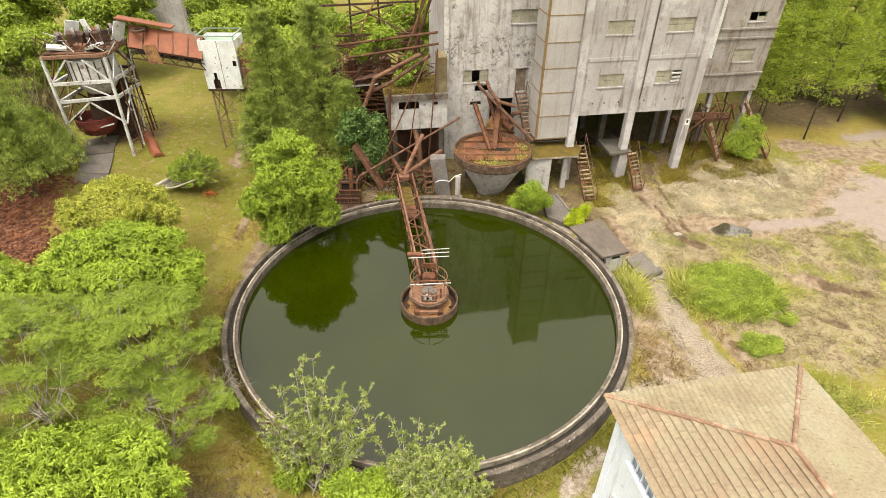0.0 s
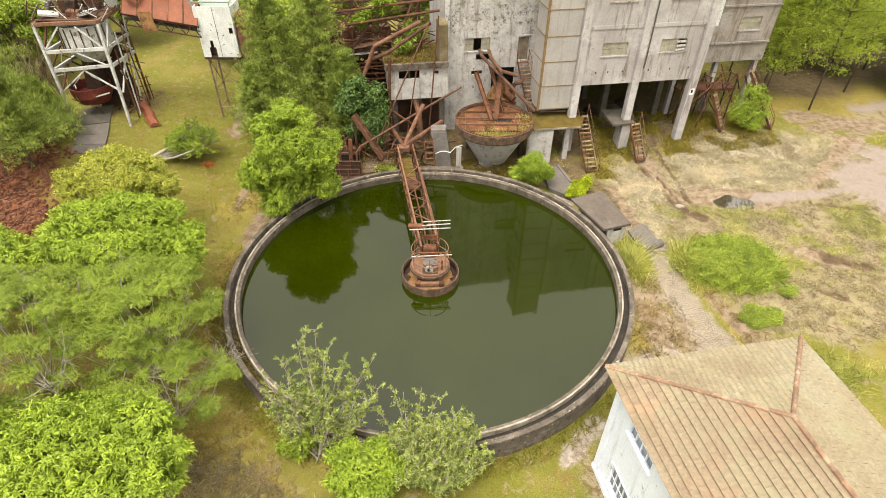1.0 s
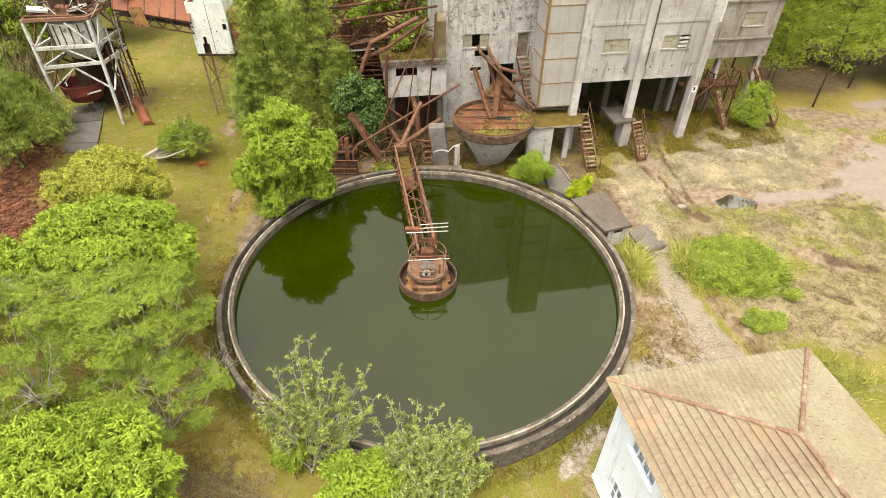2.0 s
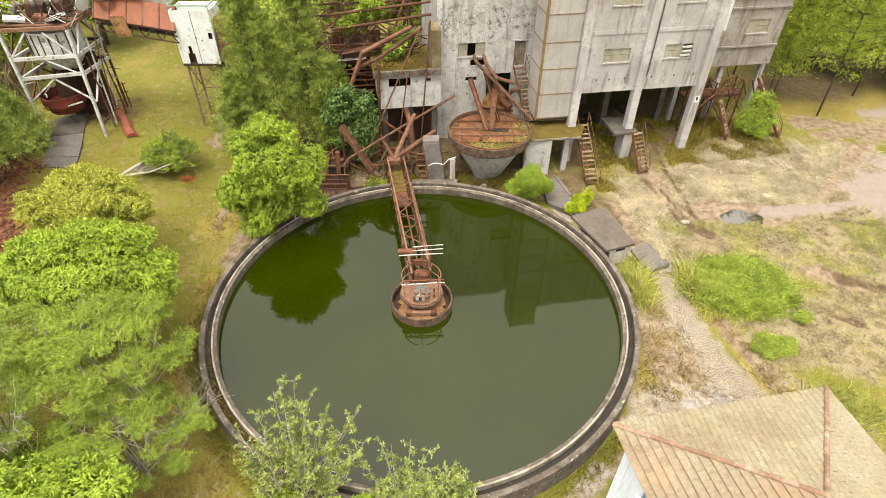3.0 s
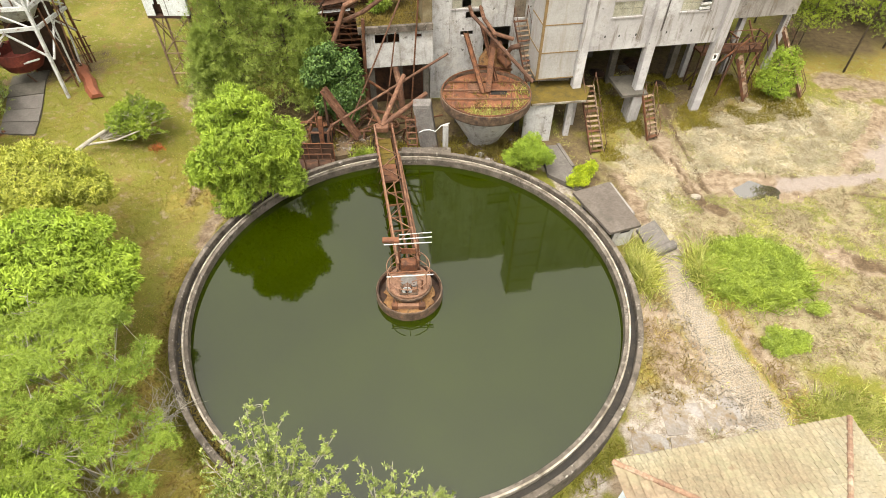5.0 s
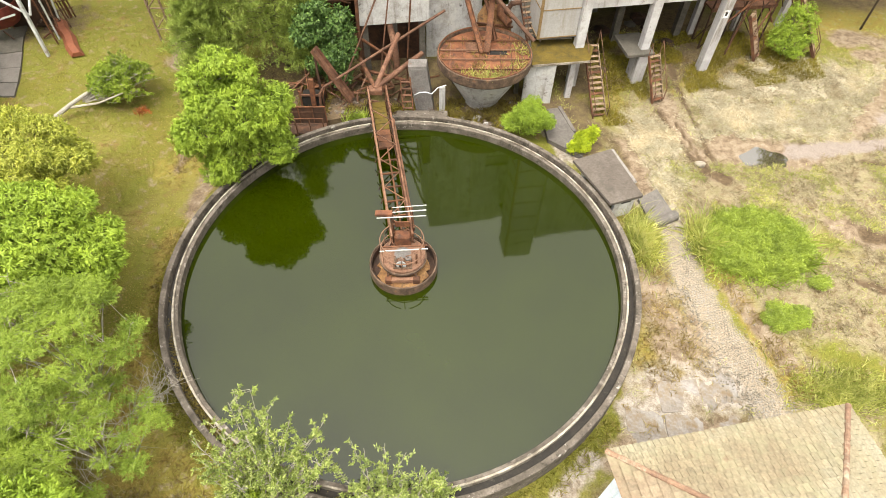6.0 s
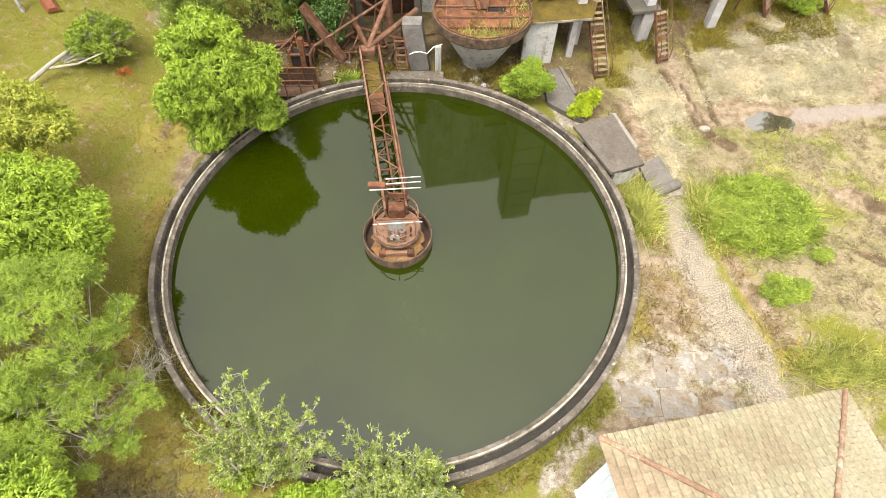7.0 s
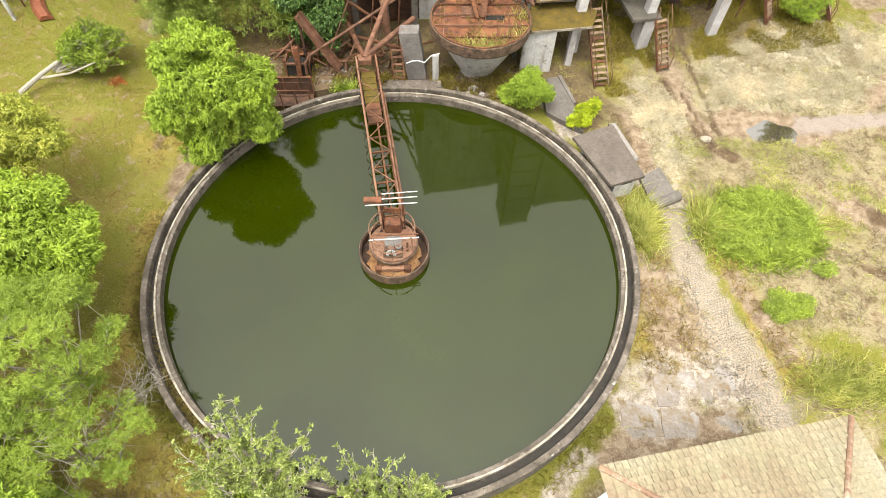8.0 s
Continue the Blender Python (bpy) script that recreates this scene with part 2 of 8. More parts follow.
LICHENTILE = surf("lichen_grown_tile", [(0.3, (0.29, 0.225, 0.145)), (0.5, (0.35, 0.295, 0.195)), (0.7, (0.385, 0.35, 0.255))], 0.5, 9.0, 0.85, 0.25, patch=[((0.34, 0.325, 0.2), 0.9, 0.5, 0.74), ((0.26, 0.185, 0.12), 1.8, 0.58, 0.7)], vary=0.1)
PLASTER = surf("white_plaster", [(0.3, (0.94, 1.03, 1.2)), (0.7, (1.04, 1.15, 1.34))], 0.5, 9.0, 0.9, 0.2, grainy=0.25, patch=[((0.36, 0.37, 0.4), 1.4, 0.62, 0.74)], streak=((0.6, 0.63, 0.7), 0.56, 0.76), vary=0.03)

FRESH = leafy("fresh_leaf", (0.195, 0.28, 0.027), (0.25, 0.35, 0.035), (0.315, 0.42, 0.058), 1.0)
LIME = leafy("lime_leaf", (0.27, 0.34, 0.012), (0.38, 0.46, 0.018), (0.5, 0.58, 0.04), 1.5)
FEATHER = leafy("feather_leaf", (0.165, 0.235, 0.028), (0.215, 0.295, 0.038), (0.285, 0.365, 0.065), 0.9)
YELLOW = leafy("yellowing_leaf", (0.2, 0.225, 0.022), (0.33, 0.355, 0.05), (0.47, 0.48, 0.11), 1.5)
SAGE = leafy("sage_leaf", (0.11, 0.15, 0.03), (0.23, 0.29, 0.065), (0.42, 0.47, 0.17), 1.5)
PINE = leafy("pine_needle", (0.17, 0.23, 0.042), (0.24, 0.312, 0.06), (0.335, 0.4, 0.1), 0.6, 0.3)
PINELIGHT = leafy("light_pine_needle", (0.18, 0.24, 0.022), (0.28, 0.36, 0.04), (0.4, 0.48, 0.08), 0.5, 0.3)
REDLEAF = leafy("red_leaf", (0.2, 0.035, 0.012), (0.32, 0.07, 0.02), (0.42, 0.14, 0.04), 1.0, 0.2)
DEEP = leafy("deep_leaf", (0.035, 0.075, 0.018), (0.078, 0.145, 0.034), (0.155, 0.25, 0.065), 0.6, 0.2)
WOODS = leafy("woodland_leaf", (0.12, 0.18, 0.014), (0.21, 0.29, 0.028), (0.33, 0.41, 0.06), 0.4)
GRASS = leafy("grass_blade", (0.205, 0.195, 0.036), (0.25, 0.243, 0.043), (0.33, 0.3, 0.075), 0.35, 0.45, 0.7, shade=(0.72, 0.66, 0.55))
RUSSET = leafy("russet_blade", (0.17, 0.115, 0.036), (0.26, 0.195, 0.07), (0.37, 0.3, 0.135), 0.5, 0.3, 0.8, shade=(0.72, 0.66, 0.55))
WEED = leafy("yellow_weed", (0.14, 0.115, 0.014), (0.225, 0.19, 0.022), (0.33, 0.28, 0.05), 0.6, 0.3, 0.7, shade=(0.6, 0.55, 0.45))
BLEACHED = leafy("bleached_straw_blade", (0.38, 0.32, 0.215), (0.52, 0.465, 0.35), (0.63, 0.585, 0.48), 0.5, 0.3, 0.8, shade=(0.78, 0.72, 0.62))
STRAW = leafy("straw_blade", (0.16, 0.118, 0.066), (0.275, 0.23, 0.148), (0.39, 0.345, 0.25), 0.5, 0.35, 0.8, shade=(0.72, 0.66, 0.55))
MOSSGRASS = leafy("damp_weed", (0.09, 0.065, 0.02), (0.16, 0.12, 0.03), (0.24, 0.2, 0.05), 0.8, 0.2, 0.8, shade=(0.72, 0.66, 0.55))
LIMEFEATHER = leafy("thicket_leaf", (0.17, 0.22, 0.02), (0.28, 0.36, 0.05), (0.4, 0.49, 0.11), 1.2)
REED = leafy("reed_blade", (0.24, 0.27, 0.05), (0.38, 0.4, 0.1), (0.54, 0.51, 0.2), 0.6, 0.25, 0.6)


def water_material(name, base, ior, rough, ripple):
    m, n, l, p = nodes_of(name)
    co = n.new("ShaderNodeTexCoord").outputs["Object"]
    col = ramp(n, l, noise_node(n, l, co, 0.12, 4.0), [(0.35, tuple(c * 0.8 for c in base)), (0.65, tuple(c * 1.2 for c in base))])
    l.new(col, p.inputs["Base Color"])
    p.inputs["Roughness"].default_value, p.inputs["IOR"].default_value = rough, ior
    b = n.new("ShaderNodeBump")
    b.inputs["Strength"].default_value, b.inputs["Distance"].default_value = ripple, 0.012
    l.new(noise_node(n, l, co, 1.1, 3.0, 0.5), b.inputs["Height"])
    l.new(b.outputs[0], p.inputs["Normal"])
    return m


POND = water_material("algae_water", (0.0112, 0.0168, 0.0002), 1.43, 0.045, 0.2)
PUDDLE = water_material("puddle_water", (0.04, 0.03, 0.024), 2.7, 0.02, 0.12)

# ---------------------------------------------------------------- mesh tools


class Geo:
    """Collects vertices and faces; at is a placing matrix for all that follows."""

    def __init__(self, at=None):
        self.v, self.f, self.at = [], [], at

    def add(self, verts, faces):
        o = len(self.v)
        self.v += [tuple(self.at @ Vector(p)) for p in verts] if self.at else [tuple(p) for p in verts]
        self.f += [tuple(i + o for i in f) for f in faces]
        return self

    def box(self, a, b, cut=0.0):
        """An upright box between two corners; cut chamfers its upright and top edges."""
        (x0, y0, z0), (x1, y1, z1) = [min(p) for p in zip(a, b)], [max(p) for p in zip(a, b)]
        if not cut:
            v = [(x, y, z) for z in (z0, z1) for x, y in ((x0, y0), (x1, y0), (x1, y1), (x0, y1))]
            return self.add(v, [(3, 2, 1, 0), (4, 5, 6, 7)] + [(i, (i + 1) % 4, 4 + (i + 1) % 4, 4 + i) for i in range(4)])
        c = cut
        ring = lambda d, z: [(x0 + c + d, y0 + d, z), (x1 - c - d, y0 + d, z), (x1 - d, y0 + c + d, z), (x1 - d, y1 - c - d, z),
                             (x1 - c - d, y1 - d, z), (x0 + c + d, y1 - d, z), (x0 + d, y1 - c - d, z), (x0 + d, y0 + c + d, z)]
        return self.loft([ring(0, z0), ring(0, z1 - c), ring(c * 0.7, z1)])

    def loft(self, rings, caps=True, closed=False):
        k = len(rings[0])
        v = [p for r in rings for p in r]
        m = len(rings)
        f = [(i * k + j, i * k + (j + 1) % k, (i + 1) % m * k + (j + 1) % k, (i + 1) % m * k + j) for i in range(m if closed else m - 1) for j in range(k)]
        if caps and not closed:
            f += [tuple(range(k))[::-1], tuple(range((m - 1) * k, m * k))]
        return self.add(v, f)

    def tube(self, pts, r, n=8, r_end=None, caps=True):
        """A round bar through points, tapering to r_end."""
        pts = [Vector(p) for p in pts]
        rings, last = [], None
        for i, p in enumerate(pts):
            d = ((pts[i + 1] - p) if i + 1 < len(pts) else (p - pts[i - 1])).normalized()
            if 0 < i < len(pts) - 1:
                d = ((pts[i + 1] - p).normalized() + (p - pts[i - 1]).normalized()).normalized()
            a = (last - d * last.dot(d)) if last else (Vector((0, 0, 1)).cross(d) if abs(d.z) < 0.95 else Vector((1, 0, 0)).cross(d))
            a.normalize()
            last, b = a, d.cross(a)
            rad = r if r_end is None else r + (r_end - r) * i / (len(pts) - 1)
            rings.append([p + (a * math.cos(t) + b * math.sin(t)) * rad for t in (2 * math.pi * k / n for k in range(n))])
        return self.loft(rings, caps)

    def beam(self, p, q, w, h=None, up=(0, 0, 1)):
        """A square bar from p to q, w wide and h high."""
        p, q, h = Vector(p), Vector(q), h or w
        d = (q - p).normalized()
        u = Vector(up) if abs(d.dot(Vector(up))) < 0.98 else Vector((0, 1, 0))
        s = d.cross(u).normalized() * w / 2
        t = s.cross(d).normalized() * h / 2
        return self.loft([[e + s + t, e - s + t, e - s - t, e + s - t] for e in (p, q)])

    def channel(self, p, q, w, h, th=0.03, up=(0, 0, 1)):
        """A U-shaped bar from p to q, open at its top."""
        p, q = Vector(p), Vector(q)
        d = (q - p).normalized()
        s = d.cross(Vector(up)).normalized()
        t = s.cross(d).normalized()
        prof = [(-w / 2, h), (-w / 2, 0), (w / 2, 0), (w / 2, h), (w / 2 - th, h), (w / 2 - th, th), (-w / 2 + th, th), (-w / 2 + th, h)]
        return self.loft([[e + s * a + t * b for a, b in prof] for e in (p, q)])

    def lathe(self, c, prof, n=96, a0=0.0, a1=2 * math.pi):
        """Turns a closed profile of (radius, z) about the upright axis at c."""
        full = abs(a1 - a0 - 2 * math.pi) < 1e-6
        ang = [a0 + (a1 - a0) * i / n for i in range(n if full else n + 1)]
        return self.loft([[(c[0] + r * math.cos(t), c[1] + r * math.sin(t), c[2] + z) for r, z in prof] for t in ang], not full, full)

    def holed(self, u0, u1, z0, z1, v0, v1, holes):
        """A wall in the u-z plane from v0 to v1 thick, with rectangular holes (u0, u1, z0, z1), as one closed mesh."""
        us = sorted({u0, u1, *[h[0] for h in holes], *[h[1] for h in holes]})
        zs = sorted({z0, z1, *[h[2] for h in holes], *[h[3] for h in holes]})
        nu, nz = len(us), len(zs)
        solid = lambda i, k: 0 <= i < nu - 1 and 0 <= k < nz - 1 and not any(h[0] < (us[i] + us[i + 1]) / 2 < h[1] and h[2] < (zs[k] + zs[k + 1]) / 2 < h[3] for h in holes)
        at = lambda i, k, b: (k * nu + i) * 2 + b
        f = []
        for i in range(nu - 1):
            for k in range(nz - 1):
                if solid(i, k):
                    f += [(at(i, k, 0), at(i + 1, k, 0), at(i + 1, k + 1, 0), at(i, k + 1, 0)), (at(i, k + 1, 1), at(i + 1, k + 1, 1), at(i + 1, k, 1), at(i, k, 1))]
                    for di, dk, a, b in ((-1, 0, (i, k + 1), (i, k)), (1, 0, (i + 1, k), (i + 1, k + 1)), (0, -1, (i, k), (i + 1, k)), (0, 1, (i + 1, k + 1), (i, k + 1))):
                        if not solid(i + di, k + dk):
                            f.append((at(*b, 0), at(*a, 0), at(*a, 1), at(*b, 1)))
        return self.add([(u, v, z) for z in zs for u in us for v in (v0, v1)], f)


def root_of(ob):
    p = Vector(ob.location)
    while ob.parent:
        ob = ob.parent
        p += Vector(ob.location)
    return p


def mesh_of(name, geo, material, shift=(0, 0, 0), smooth=False):
    me = bpy.data.meshes.new(name)
    s = Vector(shift)
    me.from_pydata([tuple(Vector(p) - s) for p in geo.v], [], geo.f)
    me.materials.append(material)
    bm = bmesh.new()
    bm.from_mesh(me)
    bmesh.ops.recalc_face_normals(bm, faces=bm.faces)
    bm.to_mesh(me)
    bm.free()
    if smooth:
        me.shade_smooth()
    return me


def part(name, geo, material, parent=None, label="", smooth=False, origin=None):
    """One mesh object, built in world metres, under a thing or a part (or on its own, with its origin at origin)."""
    base = root_of(parent) if parent else Vector(origin or (0, 0, 0))
    ob = new(name, mesh_of(name, geo, material, base, smooth))
    if parent:
        ob.parent = parent
    else:
        ob.location = base
    return tagged(ob, label)


def thing(name, base, label, category, group="", kind=""):
    ob = new(name)
    ob.location = base
    return tagged(ob, label, category, group, kind)


def sstep(a, b, x):
    t = min(1.0, max(0.0, (x - a) / (b - a)))
    return t * t * (3 - 2 * t)


def ground_z(x, y):
    z = -1.35 + 1.6 * sstep(-13, -25, x) * sstep(-2, 12, y) + 0.5 * sstep(15, 20, y) + 0.25 * sstep(26, 34, x)
    return z + 0.12 * noise.noise(Vector((x * 0.16, y * 0.16, 3.1))) + 0.035 * noise.noise(Vector((x * 0.9, y * 0.9, 1.7)))
# ---------------------------------------------------------------- ground
# zones: kind, from x, y, to x, y, half width (soft edged strips)
ZONES = [
    ("dry", 22, 17, 30, 13, 6.5), ("dry", 16, 9, 36, 4, 5.0), ("dry", 21, -1, 27, -1, 3.5), ("dry", 18, -5, 20, -9, 1.8), ("dry", 30, -3, 36, -2, 2.5), ("soil", 24.5, 3.5, 27, 2.5, 0.8), ("wet", -30, 19, -26, 21.5, 1.8), ("dry", 14, -2, 14, -8, 2.4), ("dry", 30, -12, 40, 4, 7.0),
    ("dry", -11, -13, -4, -16, 2.6), ("dry", 17, 13, 24, 16, 4.0), ("soil", -14.4, 8, -14, 15, 0.3), ("soil", -18, 26, -17, 18, 0.6), ("dry", 10, -13, 16, -12, 3.0),
    ("pale", 15.3, 12.6, 15.7, 8.0, 1.5), ("pale", 21, 13, 33, 13.5, 2.0), ("pale", 20, 11.8, 22, 15.5, 1.6), ("pale", 28, 17, 34, 15, 3.2), ("pale", 15.5, 7, 18, 13, 1.1), ("pale", 21, 15, 25, 17, 1.4),
    # the amber and dark strips around x 34 to 50 paint tree shade
    ("soil", 17.6, 15.5, 18.7, 7.6, 0.75), ("rut", 18.9, 20.0, 19.5, 7.3, 0.2), ("rut", 17.0, 14.2, 18.5, 7.4, 0.22), ("rut", 18.3, 8.9, 19.6, 7.4, 0.5), ("rut", 18.0, 13.0, 18.7, 9.0, 0.14), ("rut", 29.0, 9.0, 31.5, 8.2, 0.25), ("rut", 26.5, 3.0, 28.5, 2.0, 0.5), ("rut", 24.0, -0.2, 25.2, -0.8, 0.3), ("soil", 20.4, 10.4, 25.0, 9.8, 1.3), ("wet", 10.9, 14.6, 12.0, 10.6, 1.2), ("wet", 12.4, 12.6, 13.0, 11.0, 0.5), ("amber", 34, 24, 44, 27, 3.0), ("wet", 37, 31, 50, 37, 5.0), ("soil", 33, 22.5, 40, 20, 1.2), ("amber", 13.6, 17.0, 14.6, 13.2, 1.0), ("amber", 18.5, 17.6, 24.0, 19.0, 1.2), ("wet", 13.2, 10.6, 13.6, 7.0, 0.5), ("wet", 6.5, 14.0, 11.5, 14.2, 0.9), ("soil", 21, 9.6, 24.4, 9.6, 1.0), ("soil", 13.6, 10.5, 14.2, 6.6, 0.9),
    ("soil", 12.8, -1, 13.5, -4, 1.1), ("soil", 9.5, -9.6, 14.0, -8.3, 1.2), ("wet", -9, 13.4, -2, 13.4, 1.8), ("wet", 1, 14.5, 10, 14.5, 2.4), ("wet", 13, 17.5, 23, 20, 1.6),
    # first strip: ground colour darkened for the shade below the raised mill
    ("wet", 12, 22, 22, 24, 5.0), ("dry", 38, 22, 50, 27, 3.0), ("soil", 17.3, -1, 18.5, -5, 0.6), ("soil", 30, 12, 36, 18, 1.0),
    ("gravel", 15.0, 3.4, 15.4, -1.2, 0.75), ("gravel", 15.4, -1.2, 17.3, -8.4, 1.0), ("amber", 13.3, -1, 12.9, -5.0, 1.3), ("soil", 14.5, -1.0, 15.2, -4.6, 0.25), ("amber", 16.9, 0.5, 18.9, -6.5, 0.6), ("dry", 12.6, -4.6, 11.0, -6.4, 0.6),
    ("concrete", 12.4, -6.8, 14.8, -6.7, 1.3), ("concrete", 10.7, -7.6, 12.4, -7.9, 0.9), ("concrete", 6.4, -11.6, 8.4, -9.6, 0.5), ("concrete", 9.2, 11.9, 10.4, 10.2, 1.0),
    ("concrete", 14.2, 5.6, 14.9, 4.2, 0.85), ("concrete", 1.5, 13.2, 5, 12.6, 0.5),
    ("road", 33.5, 12.5, 46, 19, 2.0), ("road", 34.5, 10.0, 50, 12, 2.6), ("road", 33.0, 11.0, 40, 14, 1.8), ("road", 25, 10.2, 34, 11, 0.6), ("soil", 34, 20, 44, 22, 0.9), ("road", 40, 24, 52, 27, 1.2),
    ("wet", -9, 17.6, 4, 17.8, 3.0), ("wet", -30, 18.5, -28, 22, 1.6), ("amber", -12.0, -7.5, -13.0, 3, 0.7), ("amber", -14, 8, -12, 12.5, 1.5), ("amber", 12.9, -0.5, 12.6, -4, 0.8), ("amber", 17, 3.5, 18, -6.5, 0.7), ("amber", 20, 19, 27, 21, 1.6), ("amber", -10.5, -11.5, -6.5, -14.5, 2.2), ("soil", -12.6, 4.5, -12.2, 7.5, 0.7),
    ("red", -29.5, 5, -33.5, 13, 4.0),
]
KINDS = ("dry", "amber", "pale", "soil", "gravel", "concrete", "road", "red", "wet", "rut")


def zone_fields(X, Y):
    """The share of every kind of cover at arrays of places."""
    n1 = np.array([noise.noise((x * 0.4, y * 0.4, 7.3)) + 0.7 * noise.noise((x * 1.1, y * 1.1, 2.2)) + 0.5 * noise.noise((x * 2.6, y * 2.6, 4.4)) for x, y in zip(X.tolist(), Y.tolist())])
    w = {k: np.zeros(len(X)) for k in KINDS}
    for kind, x0, y0, x1, y1, r in ZONES:
        dx, dy = x1 - x0, y1 - y0
        t = np.clip(((X - x0) * dx + (Y - y0) * dy) / (dx * dx + dy * dy), 0.0, 1.0)
        d = np.hypot(X - x0 - t * dx, Y - y0 - t * dy) + n1 * min(1.5, 0.7 * r)
        q = np.clip((r * 1.35 - d) / (r * 0.95), 0.0, 1.0)
        w[kind] = np.maximum(w[kind], q * q * (3 - 2 * q))
    return w


def heap_z(x, y):
    return 0.35 + 0.5 * noise.noise((x * 0.8, y * 0.8, 9.0)) + 0.22 * noise.noise((x * 2.4, y * 2.4, 5.0))


def build_ground():
    far = [60, 75, 95, 130, 200, 400, 900, 2500]
    xs = [-f for f in far[::-1]] + [-50 + 0.8 * i for i in range(17)] + [-36.6 + 0.2 * i for i in range(384)] + [40.4 + 0.8 * i for i in range(14)] + far
    ys = [-f for f in far[::-1]] + [-40 + 0.8 * i for i in range(24)] + [-21 + 0.2 * i for i in range(226)] + [24.6 + 0.8 * i for i in range(28)] + far
    xs, ys = sorted(set(xs)), sorted(set(ys))
    nx = len(xs)
    X, Y = (q.ravel() for q in np.meshgrid(xs, ys))
    w = zone_fields(X, Y)
    dip = np.clip((1.22 - np.hypot((X - 22.85) / 1.5, Y - 9.5) + 0.3 * np.array([noise.noise((x * 1.3, y * 1.6, 4.0)) for x, y in zip(X.tolist(), Y.tolist())])) / 0.65, 0.0, 1.0)
    Z = np.array([ground_z(x, y) for x, y in zip(X.tolist(), Y.tolist())])
    Z += w["red"] * np.array([heap_z(x, y) for x, y in zip(X.tolist(), Y.tolist())]) - 0.05 * w["soil"] - 0.11 * w["rut"] - 0.03 * w["road"] - 0.07 * w["concrete"] - 0.34 * dip * dip * (3 - 2 * dip)
    verts = np.stack([X, Y, Z], 1).tolist()
    faces = []
    for j in range(len(ys) - 1):
        for i in range(nx - 1):
            if math.hypot((xs[i] + xs[i + 1]) / 2, (ys[j] + ys[j + 1]) / 2) > 11.75:
                faces.append((j * nx + i, j * nx + i + 1, (j + 1) * nx + i + 1, (j + 1) * nx + i))
    me = bpy.data.meshes.new("ground")
    me.from_pydata(verts, [], faces)
    for k in KINDS:
        me.attributes.new(k, "FLOAT", "POINT").data.foreach_set("value", w[k])
    me.shade_smooth()
    m, n, l, p = nodes_of("ground_cover")
    co = n.new("ShaderNodeTexCoord").outputs["Object"]
    fine, mid, broad = noise_node(n, l, co, 14.0, 8.0, 0.8), noise_node(n, l, co, 1.9, 9.0, 0.75), noise_node(n, l, co, 0.22, 4.0)
    col = ramp(n, l, broad, [(0.3, (0.135, 0.114, 0.022)), (0.5, (0.128, 0.132, 0.022)), (0.7, (0.19, 0.16, 0.045))])
    col = mixed(n, l, "MIX", mask(n, l, mid, 0.52, 0.7), col, (0.2, 0.145, 0.065))
    col = mixed(n, l, "MIX", mask(n, l, noise_node(n, l, co, 0.75, 8.0, 0.7), 0.56, 0.7), col, (0.17, 0.105, 0.045))
    tones = {
        "dry": [(0.3, (0.075, 0.05, 0.027)), (0.42, (0.15, 0.11, 0.062)), (0.52, (0.25, 0.21, 0.138)), (0.6, (0.16, 0.145, 0.055)), (0.68, (0.31, 0.275, 0.195)), (0.8, (0.125, 0.085, 0.045))],
        "amber": [(0.32, (0.13, 0.092, 0.026)), (0.45, (0.22, 0.165, 0.045)), (0.56, (0.19, 0.17, 0.036)), (0.68, (0.3, 0.235, 0.1))],
        "pale": [(0.32, (0.13, 0.095, 0.055)), (0.46, (0.25, 0.215, 0.15)), (0.6, (0.37, 0.335, 0.26)), (0.72, (0.21, 0.185, 0.1))],
        "soil": [(0.32, (0.09, 0.06, 0.038)), (0.5, (0.2, 0.15, 0.105)), (0.64, (0.3, 0.245, 0.185))],
        "gravel": [(0.3, (0.165, 0.13, 0.095)), (0.7, (0.34, 0.29, 0.23))],
        "concrete": [(0.34, (0.12, 0.085, 0.055)), (0.5, (0.26, 0.225, 0.19)), (0.64, (0.4, 0.37, 0.34))],
        "road": [(0.3, (0.185, 0.15, 0.13)), (0.7, (0.27, 0.23, 0.21))],
        "rut": [(0.34, (0.05, 0.034, 0.02)), (0.56, (0.11, 0.076, 0.046)), (0.7, (0.19, 0.145, 0.095))],
        "red": [(0.3, (0.075, 0.027, 0.014)), (0.5, (0.15, 0.056, 0.029)), (0.7, (0.22, 0.1, 0.055))],
        # dark tone for wet ground and for painted shade below mill and trees
        "wet": [(0.3, (0.05, 0.034, 0.02)), (0.5, (0.11, 0.08, 0.045)), (0.7, (0.15, 0.125, 0.05))],
    }
    for k in KINDS:
        a = n.new("ShaderNodeAttribute")
        a.attribute_name = k
        add = n.new("ShaderNodeMath")
        add.operation = "MULTIPLY_ADD"
        l.new(mid, add.inputs[0])
        add.inputs[1].default_value = 0.9
        l.new(a.outputs["Fac"], add.inputs[2])
        col = mixed(n, l, "MIX", mask(n, l, add.outputs[0], 0.5, 1.25), col, ramp(n, l, mid if k != "gravel" else fine, tones[k]))
    col = mixed(n, l, "MULTIPLY", 0.75, col, ramp(n, l, fine, [(0.34, (0.38, 0.36, 0.33)), (0.66, (1.4, 1.4, 1.4))]))
    l.new(col, p.inputs["Base Color"])
    p.inputs["Roughness"].default_value = 0.95
    p.inputs["Specular IOR Level"].default_value = 0.2
    b = n.new("ShaderNodeBump")
    b.inputs["Strength"].default_value, b.inputs["Distance"].default_value = 0.6, 0.03
    l.new(fine, b.inputs["Height"])
